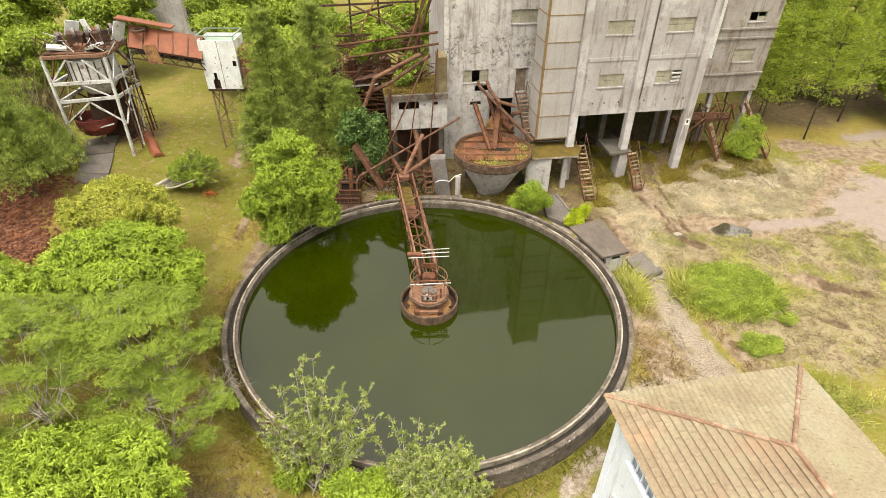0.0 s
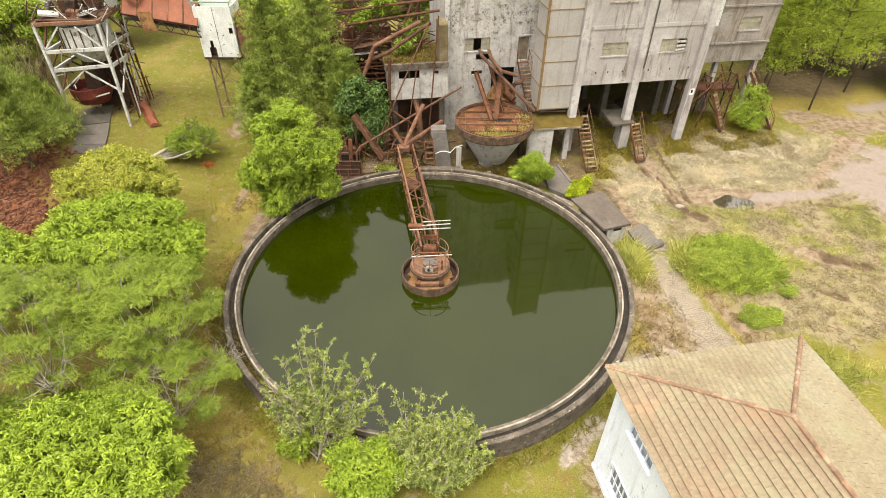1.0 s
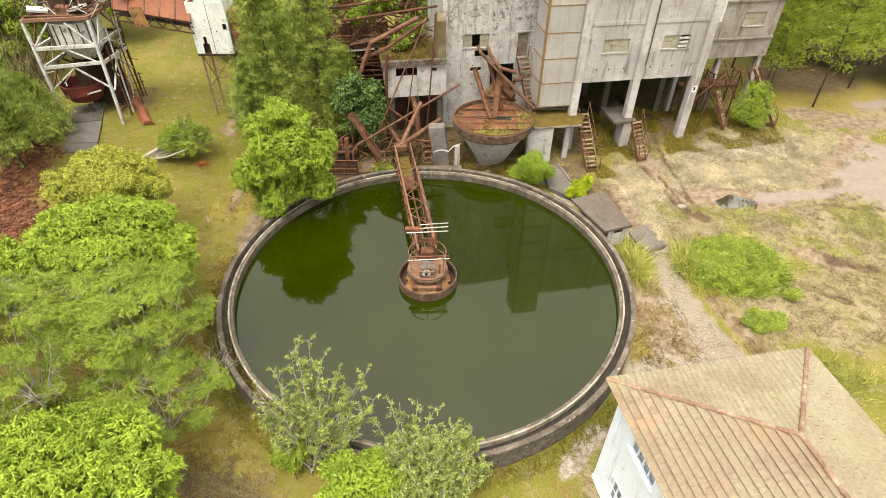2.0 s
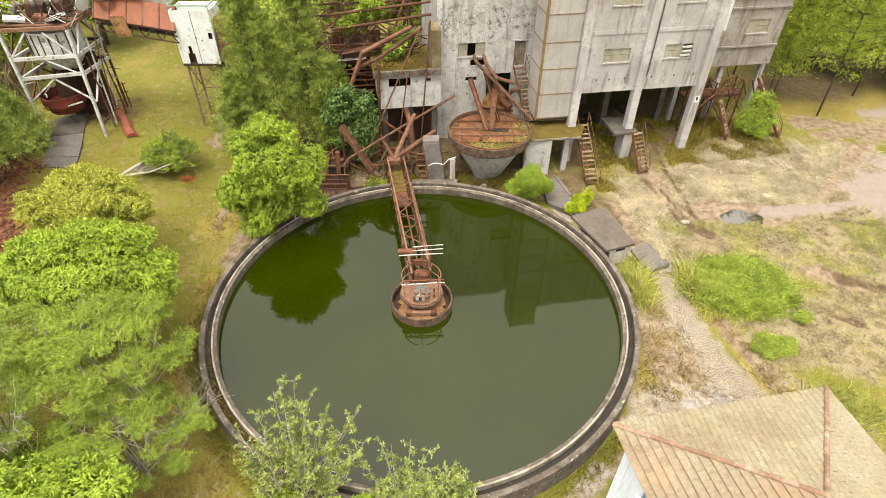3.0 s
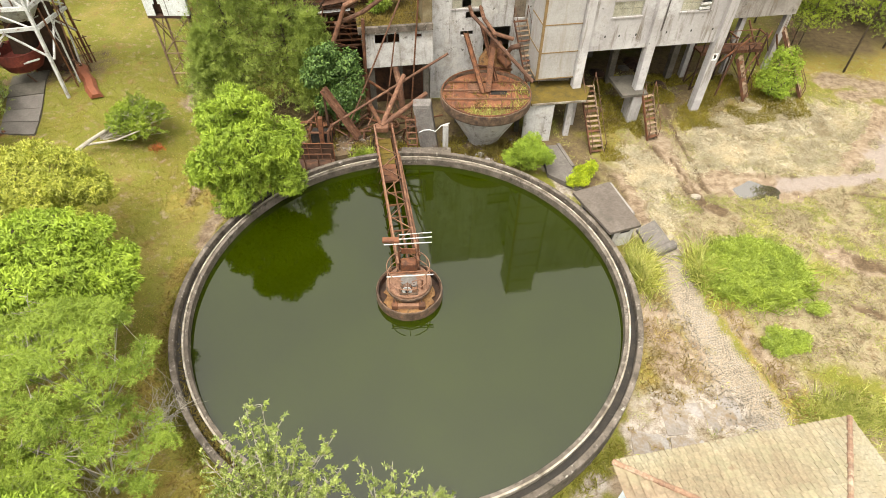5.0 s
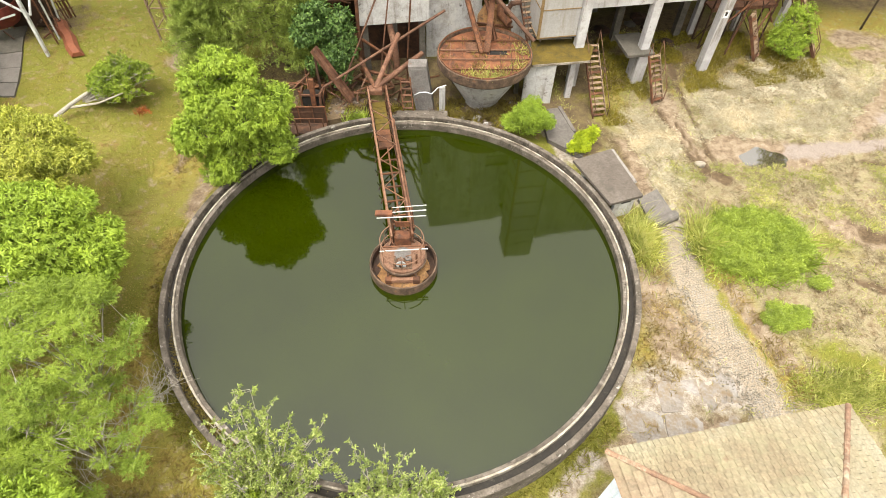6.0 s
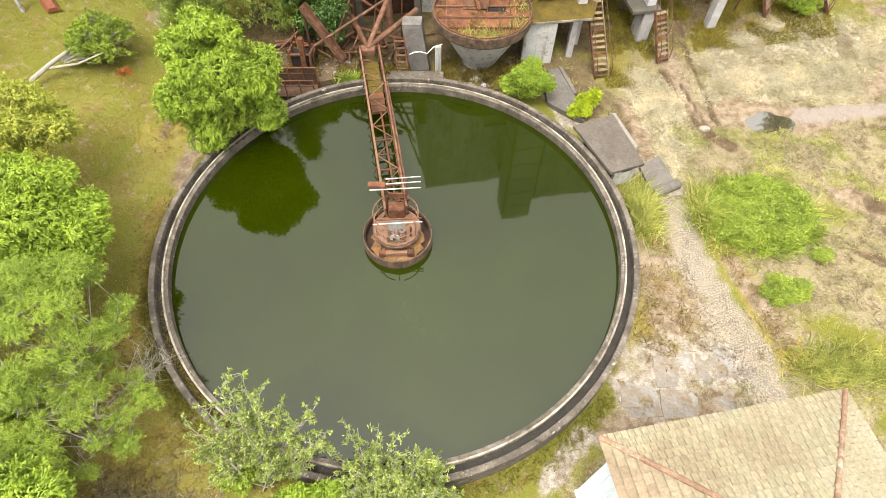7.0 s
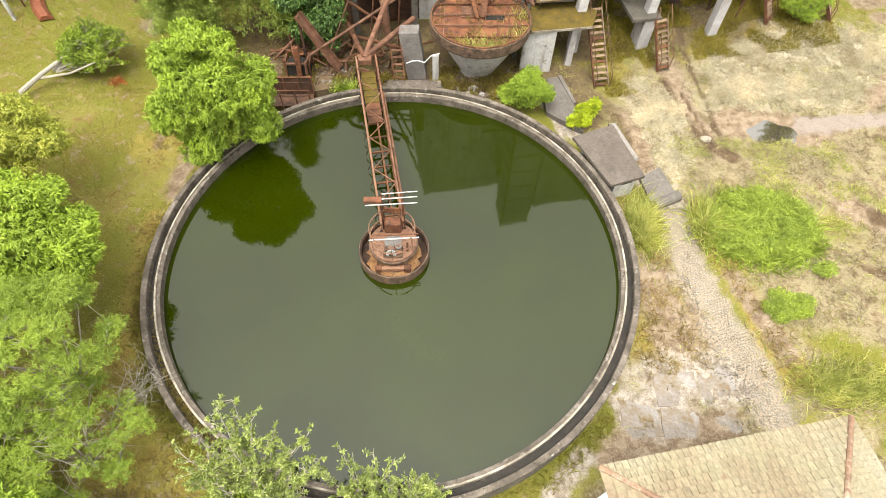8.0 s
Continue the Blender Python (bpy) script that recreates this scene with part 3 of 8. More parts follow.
    l.new(b.outputs[0], p.inputs["Normal"])
    me.materials.append(m)
    return tagged(new("ground", me), "patchy grass, dry straw, bare soil and gravel around the works", "ground", kind="structure")


build_ground()

# puddle in the track
pud = Geo()
ring = [(22.7 + (2.7 + 0.35 * math.sin(3 * a + 1) + 0.2 * math.sin(7 * a)) * math.cos(a), 9.55 + (1.8 + 0.2 * math.sin(2 * a + 2) + 0.12 * math.sin(5 * a)) * math.sin(a), -1.53) for a in (2 * math.pi * i / 48 for i in range(48))]
pud.add(ring, [tuple(range(48))])
tagged(part("puddle", pud, PUDDLE, origin=(22.7, 9.55, -1.53)), "shallow muddy puddle reflecting the sky on the track", "puddle", kind="structure")

# ---------------------------------------------------------------- thickener tank
tank = thing("thickener_tank", (0, 0, -1.4), "large round concrete thickener tank with stained rim", "tank")
part("outer_wall", Geo().lathe((0, 0, 0), [(11.72, -0.03), (11.75, 0.0), (11.97, 0.0), (12.0, -0.03), (12.02, -2.4), (11.72, -2.4)], 160), RIM, tank)
part("inner_wall", Geo().lathe((0, 0, 0), [(11.12, -2.4), (11.12, -0.12), (11.14, -0.1), (11.38, -0.1), (11.38, -2.4)], 160), RIM, tank)
part("weir", Geo().lathe((0, 0, 0), [(11.30, -0.1), (11.30, -0.03), (11.31, -0.02), (11.375, -0.02), (11.39, -0.03), (11.39, -0.35)], 160), WEIR, tank, "bleached overflow weir strip")
part("launder_floor", Geo().lathe((0, 0, 0), [(11.38, -0.5), (11.38, -0.42), (11.72, -0.42), (11.72, -0.5)], 160), MUD, tank, "muddy overflow gutter, darkened for the shade in it")
part("basin", Geo().lathe((0, 0, 0), [(0.0, -2.6), (11.2, -2.1), (11.2, -2.3), (0.0, -2.8)], 64), DARKCONC, tank)
water = Geo()
water.add([(11.2 * math.cos(2 * math.pi * i / 96), 11.2 * math.sin(2 * math.pi * i / 96), -0.55) for i in range(96)], [tuple(range(96))])
tagged(part("water", water, POND, origin=(0, 0, -0.55)), "still murky olive green water filling the tank", "water", kind="structure")

# ---------------------------------------------------------------- drive head in the middle of the tank
HUB = (0.0, 0.0, 0.0)
hub = thing("drive_head", (0, 0, -0.55), "rusted thickener drive head on a round feed well", "machine")
part("feed_well", Geo().lathe(HUB, [(1.66, -0.8), (1.66, -0.01), (1.69, 0.03), (1.73, 0.02), (1.75, -0.05), (1.75, -0.8)], 64), WELLRUST, hub)
part("well_floor", Geo().lathe(HUB, [(0.0, -0.52), (1.66, -0.52), (1.66, -0.48), (0.0, -0.48)], 40), DARKRUST, hub, "dark rusty sludge in the well")
part("well_liner", Geo().lathe(HUB, [(1.6, -0.47), (1.62, -0.06), (1.655, -0.06), (1.655, -0.47)], 64), DARKRUST, hub)


def torn_ring(a0, a1, r0, r1, z, seed):
    """A ring of plate with ragged rusted-through edges."""
    rng = random.Random(seed)
    k = 26
    rows = []
    for i in range(k + 1):
        a = a0 + (a1 - a0) * i / k
        e = min(1.0, 2.6 * min(i, k - i) / k + 0.4) - (0.3 if i in (4, 5, 21) else 0.0)
        ri, ro = r0 + rng.uniform(0, 0.05), r0 + (r1 - r0) * e * rng.uniform(0.82, 1.0)
        rows.append([(r * math.cos(a), r * math.sin(a), z + dz + 0.03 * math.sin(5 * a)) for r, dz in ((ri, 0.05), (ro, 0.0), (ro, -0.05), (ri, 0.0))])
    return Geo().loft(rows)


part("torn_plate", torn_ring(radians(-200), radians(20), 0.85, 1.62, -0.2, 3), ORANGERUST, hub, "rusted-through orange floor plate")
part("torn_plate", torn_ring(radians(40), radians(140), 0.95, 1.6, -0.26, 9), RUST, hub)
drum = part("drum", Geo().lathe(HUB, [(0.0, -0.5), (0.92, -0.5), (0.94, -0.46), (0.94, 0.36), (1.1, 0.4), (1.14, 0.44), (1.14, 0.56), (1.1, 0.6), (0.0, 0.64)], 48), SALMON, hub, "faded salmon drum top")
part("collar", Geo().lathe(HUB, [(1.1, 0.3), (1.2, 0.32), (1.2, 0.44), (1.1, 0.46)], 48), WELLRUST, hub)
part("sill_beam", Geo().beam((-0.62, -1.2, -0.02), (0.62, -1.16, -0.02), 0.2, 0.22), SALMON, hub)
for x in (-0.72, 0.66):
    part("bearing_block", Geo().box((x - 0.14, -1.32, -0.2), (x + 0.2, -0.98, 0.12), 0.04), RUST, hub)
    part("hanger", Geo().beam((x, -0.95, 0.3), (x * 1.05, -1.15, -0.1), 0.08), DARKRUST, hub)
motor = part("motor", Geo().tube([(-0.05, -0.86, 0.84), (-0.05, -0.5, 0.84)], 0.2, 18), GREYSTEEL, hub)
part("flange", Geo().tube([(-0.05, -0.9, 0.84), (-0.05, -0.86, 0.84)], 0.25, 18), GREYWHITE, motor)
part("shaft_end", Geo().tube([(-0.05, -0.97, 0.84), (-0.05, -0.9, 0.84)], 0.09, 12), VOID, motor)
for y in (-0.78, -0.7, -0.62):
    part("cooling_rib", Geo().tube([(-0.05, y, 0.84), (-0.05, y + 0.03, 0.84)], 0.23, 18), SALMON, motor)
part("mount", Geo().box((-0.42, -0.98, 0.62), (0.48, -0.3, 0.68), 0.02), WELLRUST, hub)
part("gear_case", Geo().box((0.18, -0.86, 0.68), (0.44, -0.4, 1.0), 0.05), SALMON, hub)
part("gear_wheel", Geo().lathe((0.3, -0.62, 1.04), [(0.04, -0.04), (0.16, -0.04), (0.16, 0.04), (0.04, 0.04)], 18), GREYSTEEL, hub)
part("bracket", Geo().beam((-0.4, -0.9, 0.6), (-0.4, -0.85, 1.05), 0.08), SALMON, hub)
part("bracket", Geo().beam((0.7, -0.6, 0.6), (0.72, -0.5, 1.2), 0.1, 0.05), RUST, hub)
part("belt_guard", Geo().lathe((0.0, -0.12, 0.66), [(0.0, 0.02), (0.42, 0.02), (0.42, 0.1), (0.0, 0.12)], 24), GREYSTEEL, hub, "grey disc cover")
part("back_case", Geo().box((-0.42, 0.45, 0.62), (0.4, 0.95, 1.35), 0.08), REDRUST, hub)
for z, tw in ((1.12, 0.0), (1.75, 0.22)):
    part("guard_rail", Geo().tube([(1.08 * math.cos(a), 1.08 * math.sin(a), z) for a in (-math.pi / 2 + tw + (2 * math.pi - 2 * tw) * i / 40 for i in range(41))], 0.03, 6), SALMON, hub)
for k in range(6):
    a = math.pi / 6 + 2 * math.pi * k / 6
    part("rail_post", Geo().tube([(1.08 * math.cos(a), 1.08 * math.sin(a), 0.58), (1.08 * math.cos(a), 1.08 * math.sin(a), 1.75)], 0.022, 6), SALMON, hub)
part("front_bar", Geo().beam((-0.98, -0.45, 1.7), (1.25, -0.35, 1.72), 0.07, 0.05), RUST, hub)
part("lamp_bar", Geo().beam((-1.05, -0.66, 1.62), (1.28, -0.53, 1.68), 0.045, 0.045), GREYWHITE, hub, "white painted bar")

# ---------------------------------------------------------------- truss bridge to the drive head
BR0, BR1 = Vector((0.0, 0.35, 0.0)), Vector((-2.15, 12.9, 0.0))
bd = (BR1 - BR0).normalized()
bs = Vector((bd.y, -bd.x, 0))


def on_bridge(s, w, z):
    p = BR0 + bd * s + bs * w
    return (p.x, p.y, z)


LEN = (BR1 - BR0).length
bridge = thing("truss_bridge", (-2.0, 12.3, -0.2), "rusted steel truss footbridge reaching over the water", "bridge")
for w in (-0.52, 0.52):
    part("top_chord", Geo().tube([on_bridge(0, w, 1.62), on_bridge(LEN, w * 1.12, 1.45)], 0.06, 10), PALERUST if w > 0 else SALMON, bridge)
    part("bottom_chord", Geo().beam(on_bridge(0.2, w, 0.35), on_bridge(LEN, w * 1.1, 0.3), 0.11, 0.14), RUST, bridge)
    part("mid_rail", Geo().tube([on_bridge(0, w, 1.1), on_bridge(LEN, w * 1.12, 0.98)], 0.03, 6), RUST, bridge)
N_BAY = 11
for i in range(N_BAY + 1):
    s = 0.3 + (LEN - 0.5) * i / N_BAY
    for w in (-0.52, 0.52):
        part("post", Geo().beam(on_bridge(s, w, 0.35), on_bridge(s, w, 1.58), 0.06), RUST, bridge)
        if i < N_BAY:
            s2 = 0.3 + (LEN - 0.5) * (i + 1) / N_BAY
            part("diagonal", Geo().beam(on_bridge(s if i % 2 else s2, w, 0.4), on_bridge(s2 if i % 2 else s, w, 1.55), 0.05), DARKRUST, bridge)
    part("floor_beam", Geo().beam(on_bridge(s, -0.52, 0.33), on_bridge(s, 0.52, 0.33), 0.09), RUST, bridge)
    part("strut", Geo().beam(on_bridge(s, -0.5, 0.9), on_bridge(s, -0.78, 0.25), 0.05), DARKRUST, bridge)
    part("strut", Geo().beam(on_bridge(s, 0.5, 0.9), on_bridge(s, 0.78, 0.25), 0.05), DARKRUST, bridge)
    if i < N_BAY and s < 9.5:
        s2 = 0.3 + (LEN - 0.5) * (i + 1) / N_BAY
        a, b = (-0.5, 0.5) if i % 2 else (0.5, -0.5)
        part("cross_brace", Geo().beam(on_bridge(s, a, 1.5), on_bridge(s2, b, 1.5), 0.05), PALERUST, bridge)
for i in range(8):
    s = 8.3 + 0.56 * i
    part("deck_plank", Geo().beam(on_bridge(s, -0.42, 0.42), on_bridge(s, 0.42, 0.42), 0.52, 0.05), MOSS if i > 2 else RUST, bridge)
part("pipe", Geo().tube([on_bridge(0.6, 0.66, 1.35), on_bridge(5.0, 0.7, 1.25), on_bridge(9.5, 0.68, 1.3)], 0.06, 8), PALERUST, bridge)
part("walk_stringer", Geo().beam(on_bridge(0.5, 0.1, 0.36), on_bridge(8.2, 0.1, 0.36), 0.1, 0.08), RUST, bridge)
# cross arms of the lamp frame above the inner end
for x0, y, z in ((-0.45, 1.15, 2.78), (-0.6, 0.9, 2.7), (-1.2, 0.6, 2.62)):
    part("cross_arm", Geo().beam((x0, y, z), (1.2, y + 0.12, z + 0.06), 0.042, 0.036), GREYWHITE, bridge, "pale painted cross arm")
part("lamp_box", Geo().box((-1.28, 0.68, 2.66), (-0.45, 1.0, 2.8), 0.03), REDRUST, bridge, "red rusted lamp housing")
for x in (-0.5, 0.5):
    for y in (0.75, 1.25):
        part("mast", Geo().beam((x, y, 0.5), (x, y, 2.68), 0.07), RUST, bridge)
part("gusset", Geo().box((-0.4, 0.95, 1.6), (0.4, 1.02, 1.95), 0.02), REDRUST, bridge)
# ---------------------------------------------------------------- the mill building; u along its front, v into it
MILL = Matrix.Translation((11.7, 17.15, 0)) @ Matrix.Rotation(radians(9.2), 4, "Z")


def B(u, v, z):
    return tuple(MILL @ Vector((u, v, z)))


mill = thing("mill_building", B(4.5, 3, -0.9), "derelict multi-storey concrete mill building with stained walls", "building")


def window(parent, u0, u1, z0, z1, v, broken=(), cols=3, name="window"):
    """A steel window with dusty panes set in a hole of the wall; broken panes are missing."""
    w = part(name, Geo(MILL).holed(u0, u1, z0, z1, v + 0.06, v + 0.14, [(u0 + 0.05, u1 - 0.05, z0 + 0.05, z1 - 0.05)]), FRAMESTEEL, parent)
    part("sill", Geo(MILL).box((u0 - 0.08, v - 0.07, z0 - 0.09), (u1 + 0.08, v + 0.06, z0 - 0.003)), CONCRETE, w)
    du, dz = (u1 - u0 - 0.1) / cols, (z1 - z0 - 0.1) / 2
    for i in range(cols):
        if i:
            part("mullion", Geo(MILL).box((u0 + 0.05 + du * i - 0.02, v + 0.07, z0 + 0.05), (u0 + 0.05 + du * i + 0.02, v + 0.13, z1 - 0.05)), FRAMESTEEL, w)
        for j in range(2):
            if (i, j) not in broken:
                a, c = u0 + 0.05 + du * i + 0.02, z0 + 0.05 + dz * j
                part("pane", Geo(MILL).box((a, v + 0.095, c + 0.01), (a + du - 0.04, v + 0.105, c + dz - 0.01)), PANE, w)
    return w


# main block: raised on columns
win_main = [(1.25, 3.3, 6.72, 7.72), (6.0, 8.15, 6.8, 7.8), (1.25, 3.35, 10.72, 11.72), (6.05, 8.2, 10.76, 11.76)]
part("front_wall", Geo(MILL).holed(-0.1, 9.9, 4.45, 17.0, 0.0, 0.25, win_main), CONCRETE, mill)
part("side_wall", Geo(MILL).box((9.65, 0.25, 4.45), (9.9, 13.0, 17.0)), CONCRETE, mill)
part("back_wall", Geo(MILL).box((-10.2, 13.0, -1.2), (18.6, 13.25, 17.0)), CONCRETE, mill)
# underside slab, darkened in colour for the shade below the block
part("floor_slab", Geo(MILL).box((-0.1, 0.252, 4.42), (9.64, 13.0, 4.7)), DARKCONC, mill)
part("roof_slab", Geo(MILL).box((-3.0, 0.0, 17.003), (9.9, 13.0, 17.25)), CONCRETE, mill)
part("spandrel", Geo(MILL).box((-0.1, -0.06, 8.78), (9.9, -0.003, 9.05)), CONCRETE, mill)
for k, (h, br) in enumerate(zip(win_main, ((), ((2, 1),), (), ()))):
    window(mill, *h, 0.0, br)
for k in range(3):
    part("louvre", Geo(MILL).beam((7.3, -0.02, 6.95 + 0.3 * k), (8.0, -0.02 , 6.98 + 0.3 * k), 0.16, 0.12), GREYWHITE, mill, "white louvre slat")
# black blocks draw the shade inside drain holes; no hole is cut
for u in (1.0, 2.0, 3.2, 5.4, 7.2, 8.8):
    part("drain_hole", Geo(MILL).box((u, -0.006, 5.35), (u + 0.09, 0.05, 5.5)), VOID, mill)
for k, (u0, u1) in enumerate(((-0.68, -0.1), (4.16, 4.74), (9.27, 9.9))):
    part("column", Geo(MILL).box((u0, -0.32, -1.3), (u1, 0.26 if k == 0 else -0.003, 17.0)), CONCRETE, mill)
    part("column", Geo(MILL).box((u0, -0.003, -1.3), (u1, 0.3, 4.42)), CONCRETE, mill) if k else None
# columns behind the front row have the shade put into their colour
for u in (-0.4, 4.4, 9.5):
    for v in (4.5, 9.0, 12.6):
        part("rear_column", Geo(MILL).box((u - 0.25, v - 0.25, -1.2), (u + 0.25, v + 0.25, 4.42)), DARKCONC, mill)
part("notice_plate", Geo(MILL).box((9.4, -0.335, 3.2), (9.78, -0.325, 3.75)), WHITESTEEL, mill, "white notice plate with dark mark")
part("notice_mark", Geo(MILL).box((9.5, -0.342, 3.35), (9.66, -0.337, 3.62)), VOID, mill)
part("downpipe", Geo(MILL).tube([(4.95, -0.1, 5.6), (5.0, -0.1, 6.1), (5.0, -0.1, 17.0)], 0.05, 8), GREYSTEEL, mill)
# this beam's colour is darkened too, for the shade under the floor
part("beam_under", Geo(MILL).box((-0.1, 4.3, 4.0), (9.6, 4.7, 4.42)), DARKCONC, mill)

# lift shaft of sheet panels beside the main block
shaft = thing("lift_shaft", B(-2, 1, 2.6), "tall grey panelled lift shaft with rusty straps", "shaft")
zs = [2.65 + 1.92 * i for i in range(10)]
for a, b in zip(zs, zs[1:]):
    part("panel", Geo(MILL).box((-3.28, 0.0, a + 0.03), (-0.72, 0.08, b - 0.03)), PANEL, shaft)
    part("panel", Geo(MILL).box((-3.36, 0.08, a + 0.03), (-3.28, 2.4, b - 0.03)), PANEL, shaft)
    part("strap", Geo(MILL).box((-3.4, -0.03, a - 0.03), (-0.7, 0.06, a + 0.03)), OCHRE, shaft)
    part("strap", Geo(MILL).box((-3.4, -0.03, a - 0.03), (-3.33, 2.4, a + 0.03)), OCHRE, shaft)
part("corner_angle", Geo(MILL).box((-3.42, -0.05, 2.6), (-3.26, 0.09, 20.0)), OCHRE, shaft)
# added solid fill behind the panels, in the darkened concrete
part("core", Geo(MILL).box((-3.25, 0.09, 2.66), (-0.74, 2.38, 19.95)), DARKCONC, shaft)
part("bottom_plate", Geo(MILL).box((-3.4, 0.0, 2.55), (-0.7, 2.4, 2.645)), GREYSTEEL, shaft)

# stair tower wall, set back
tw_holes = [(-8.6, -6.46, 5.98, 7.05), (-4.1, -3.2, 5.05, 7.0), (-7.6, -6.4, 5.2, 5.72), (-4.85, -2.7, 10.6, 11.66), (-7.95, -7.0, 4.0, 4.35), (-6.2, -4.2, 2.6, 4.5)]
part("tower_wall", Geo(MILL).holed(-10.2, -0.1, -1.3, 19.0, 4.5, 4.75, tw_holes), WHITEWASH, mill)
part("tower_side", Geo(MILL).box((-10.2, 4.75, 1.6), (-9.95, 13.0, 19.0)), CONCRETE, mill)
part("tower_roof", Geo(MILL).box((-10.2, 4.5, 19.003), (-3.4, 13.0, 19.2)), CONCRETE, mill)
# inner wall whose dark colour carries the shade seen through the openings
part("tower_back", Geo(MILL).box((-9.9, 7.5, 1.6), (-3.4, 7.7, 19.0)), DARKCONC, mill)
part("pilaster", Geo(MILL).box((-10.25, 4.3, 1.6), (-9.85, 4.497, 19.0)), WHITEWASH, mill)
part("pilaster", Geo(MILL).box((-6.3, 4.4, 7.5), (-6.0, 4.497, 19.0)), WHITEWASH, mill)
window(mill, *tw_holes[0], 4.5, ((1, 0), (1, 1)))
window(mill, *tw_holes[3], 4.5, (), 3)
door = part("door", Geo(MILL).box((-4.08, 4.58, 5.06), (-3.22, 4.64, 6.98)), DARKWOOD, mill, "weathered grey-brown plank door")
for i in range(4):
    part("plank", Geo(MILL).box((-4.06 + 0.21 * i, 4.565, 5.08), (-3.87 + 0.21 * i, 4.58, 6.96)), DARKWOOD, door)
part("lintel", Geo(MILL).box((-4.25, 4.42, 7.02), (-3.05, 4.497, 7.14)), CONCRETE, mill)

# set-back wing at the far end
wg_holes = [(15.3, 17.25, 6.7, 7.8), (15.75, 17.3, 10.1, 10.88)]
part("wing_wall", Geo(MILL).holed(9.9, 18.6, 4.0, 13.5, 4.2, 4.45, wg_holes), WINGCONC, mill)
part("wing_side", Geo(MILL).box((18.35, 4.45, 4.0), (18.6, 13.0, 13.5)), WINGCONC, mill)
part("wing_roof", Geo(MILL).box((9.9, 4.2, 13.503), (18.6, 13.0, 13.7)), WINGCONC, mill)
part("wing_floor", Geo(MILL).box((9.9, 4.452, 3.9), (18.35, 13.0, 4.1)), DARKCONC, mill)
for z in (5.6, 8.7, 9.5):
    part("ledge", Geo(MILL).box((13.0, 4.05, z), (18.6, 4.197, z + 0.14)), WINGCONC, mill)
window(mill, *wg_holes[0], 4.2, (), 2)
window(mill, *wg_holes[1], 4.2, ((0, 0), (0, 1), (1, 1)), 2)
for u in (10.8, 14.5, 18.3):
    part("wing_post", Geo(MILL).box((u - 0.2, 4.4, -1.2), (u + 0.2, 4.8, 3.9)), CONCRETE, mill)
sheet = Geo(MILL)
prof = [(9.92 + 0.06 * i, 0.1 + (0.03 if i % 2 else 0.0)) for i in range(10)]
sheet.loft([[(u, v, z) for u, v in prof] + [(u, v + 0.01, z) for u, v in prof[::-1]] for z in (8.55, 16.9)])
part("corrugated_sheet", sheet, WHITESTEEL, mill, "white corrugated sheet strip")

# low annex beside the tower
annex = thing("annex", B(-12.5, 4, -0.9), "low whitewashed annex with a mossy flat roof", "annex")
part("front_wall", Geo(MILL).holed(-15.0, -10.25, 3.05, 5.6, 2.6, 2.85, [(-14.2, -12.55, 4.72, 5.4), (-11.45, -11.0, 5.0, 5.3)]), WHITEWASH, annex)
part("side_wall", Geo(MILL).box((-15.0, 2.85, 3.05), (-14.75, 7.5, 5.6)), WHITEWASH, annex)
part("roof", Geo(MILL).box((-15.3, 2.61, 5.603), (-10.25, 7.5, 5.85)), MOSS, annex, "mossy flat concrete roof")
part("parapet", Geo(MILL).box((-15.3, 2.35, 5.603), (-10.25, 2.6, 6.05), 0.03), RIM, annex)
part("inner_wall", Geo(MILL).box((-15.0, 4.6, -1.3), (-10.25, 4.8, 5.6)), DARKRUST, annex)
part("floor", Geo(MILL).box((-14.75, 2.853, 3.0), (-10.25, 4.6, 3.2)), DARKCONC, annex)
part("buttress", Geo(MILL).box((-10.95, 2.66, 5.853), (-10.26, 4.45, 8.8), 0.05), STAINED, annex)
for u in (-14.6, -12.6, -10.7):
    part("pier", Geo(MILL).box((u - 0.2, 2.9, -1.3), (u + 0.2, 3.3, 3.0)), DARKCONC, annex)
part("mullion", Geo(MILL).box((-13.4, 2.7, 4.72), (-13.34, 2.76, 5.4)), GREYSTEEL, annex)

# ---------------------------------------------------------------- round settling tank with a cone bottom
cone = thing("cone_tank", (5.0, 16.1, -1.0), "round concrete cone-bottomed tank with rusted top grating", "tank")
CT = (4.81, 15.35, 0.0)
part("shell", Geo().lathe(CT, [(2.98, 2.36), (3.0, 2.42), (3.11, 2.42), (3.14, 2.38), (3.12, 1.8), (3.06, 1.68), (2.7, 1.6), (2.6, 1.65), (2.9, 1.75), (2.98, 1.9)], 72), WELLRUST, cone)
part("cone", Geo().lathe(CT, [(2.72, 1.63), (2.6, 1.35), (1.2, -1.1), (1.15, -1.6), (0.9, -1.6), (0.9, -1.0), (2.3, 1.63)], 72), WHITEWASH, cone, "whitewashed concrete cone")
for k in range(6):
    a = 2 * math.pi * k / 6 + 0.3
    part("support", Geo().box((CT[0] + 2.6 * math.cos(a) - 0.15, CT[1] + 2.6 * math.sin(a) - 0.15, -1.4), (CT[0] + 2.6 * math.cos(a) + 0.15, CT[1] + 2.6 * math.sin(a) + 0.15, 1.59)), DARKCONC, cone) if math.sin(a) > 0.2 else None
part("top_plate", Geo().lathe(CT, [(0.0, 2.1), (3.0, 2.1), (3.0, 2.18), (0.0, 2.18)], 48), REDRUST, cone, "rusted sheet top with grass")
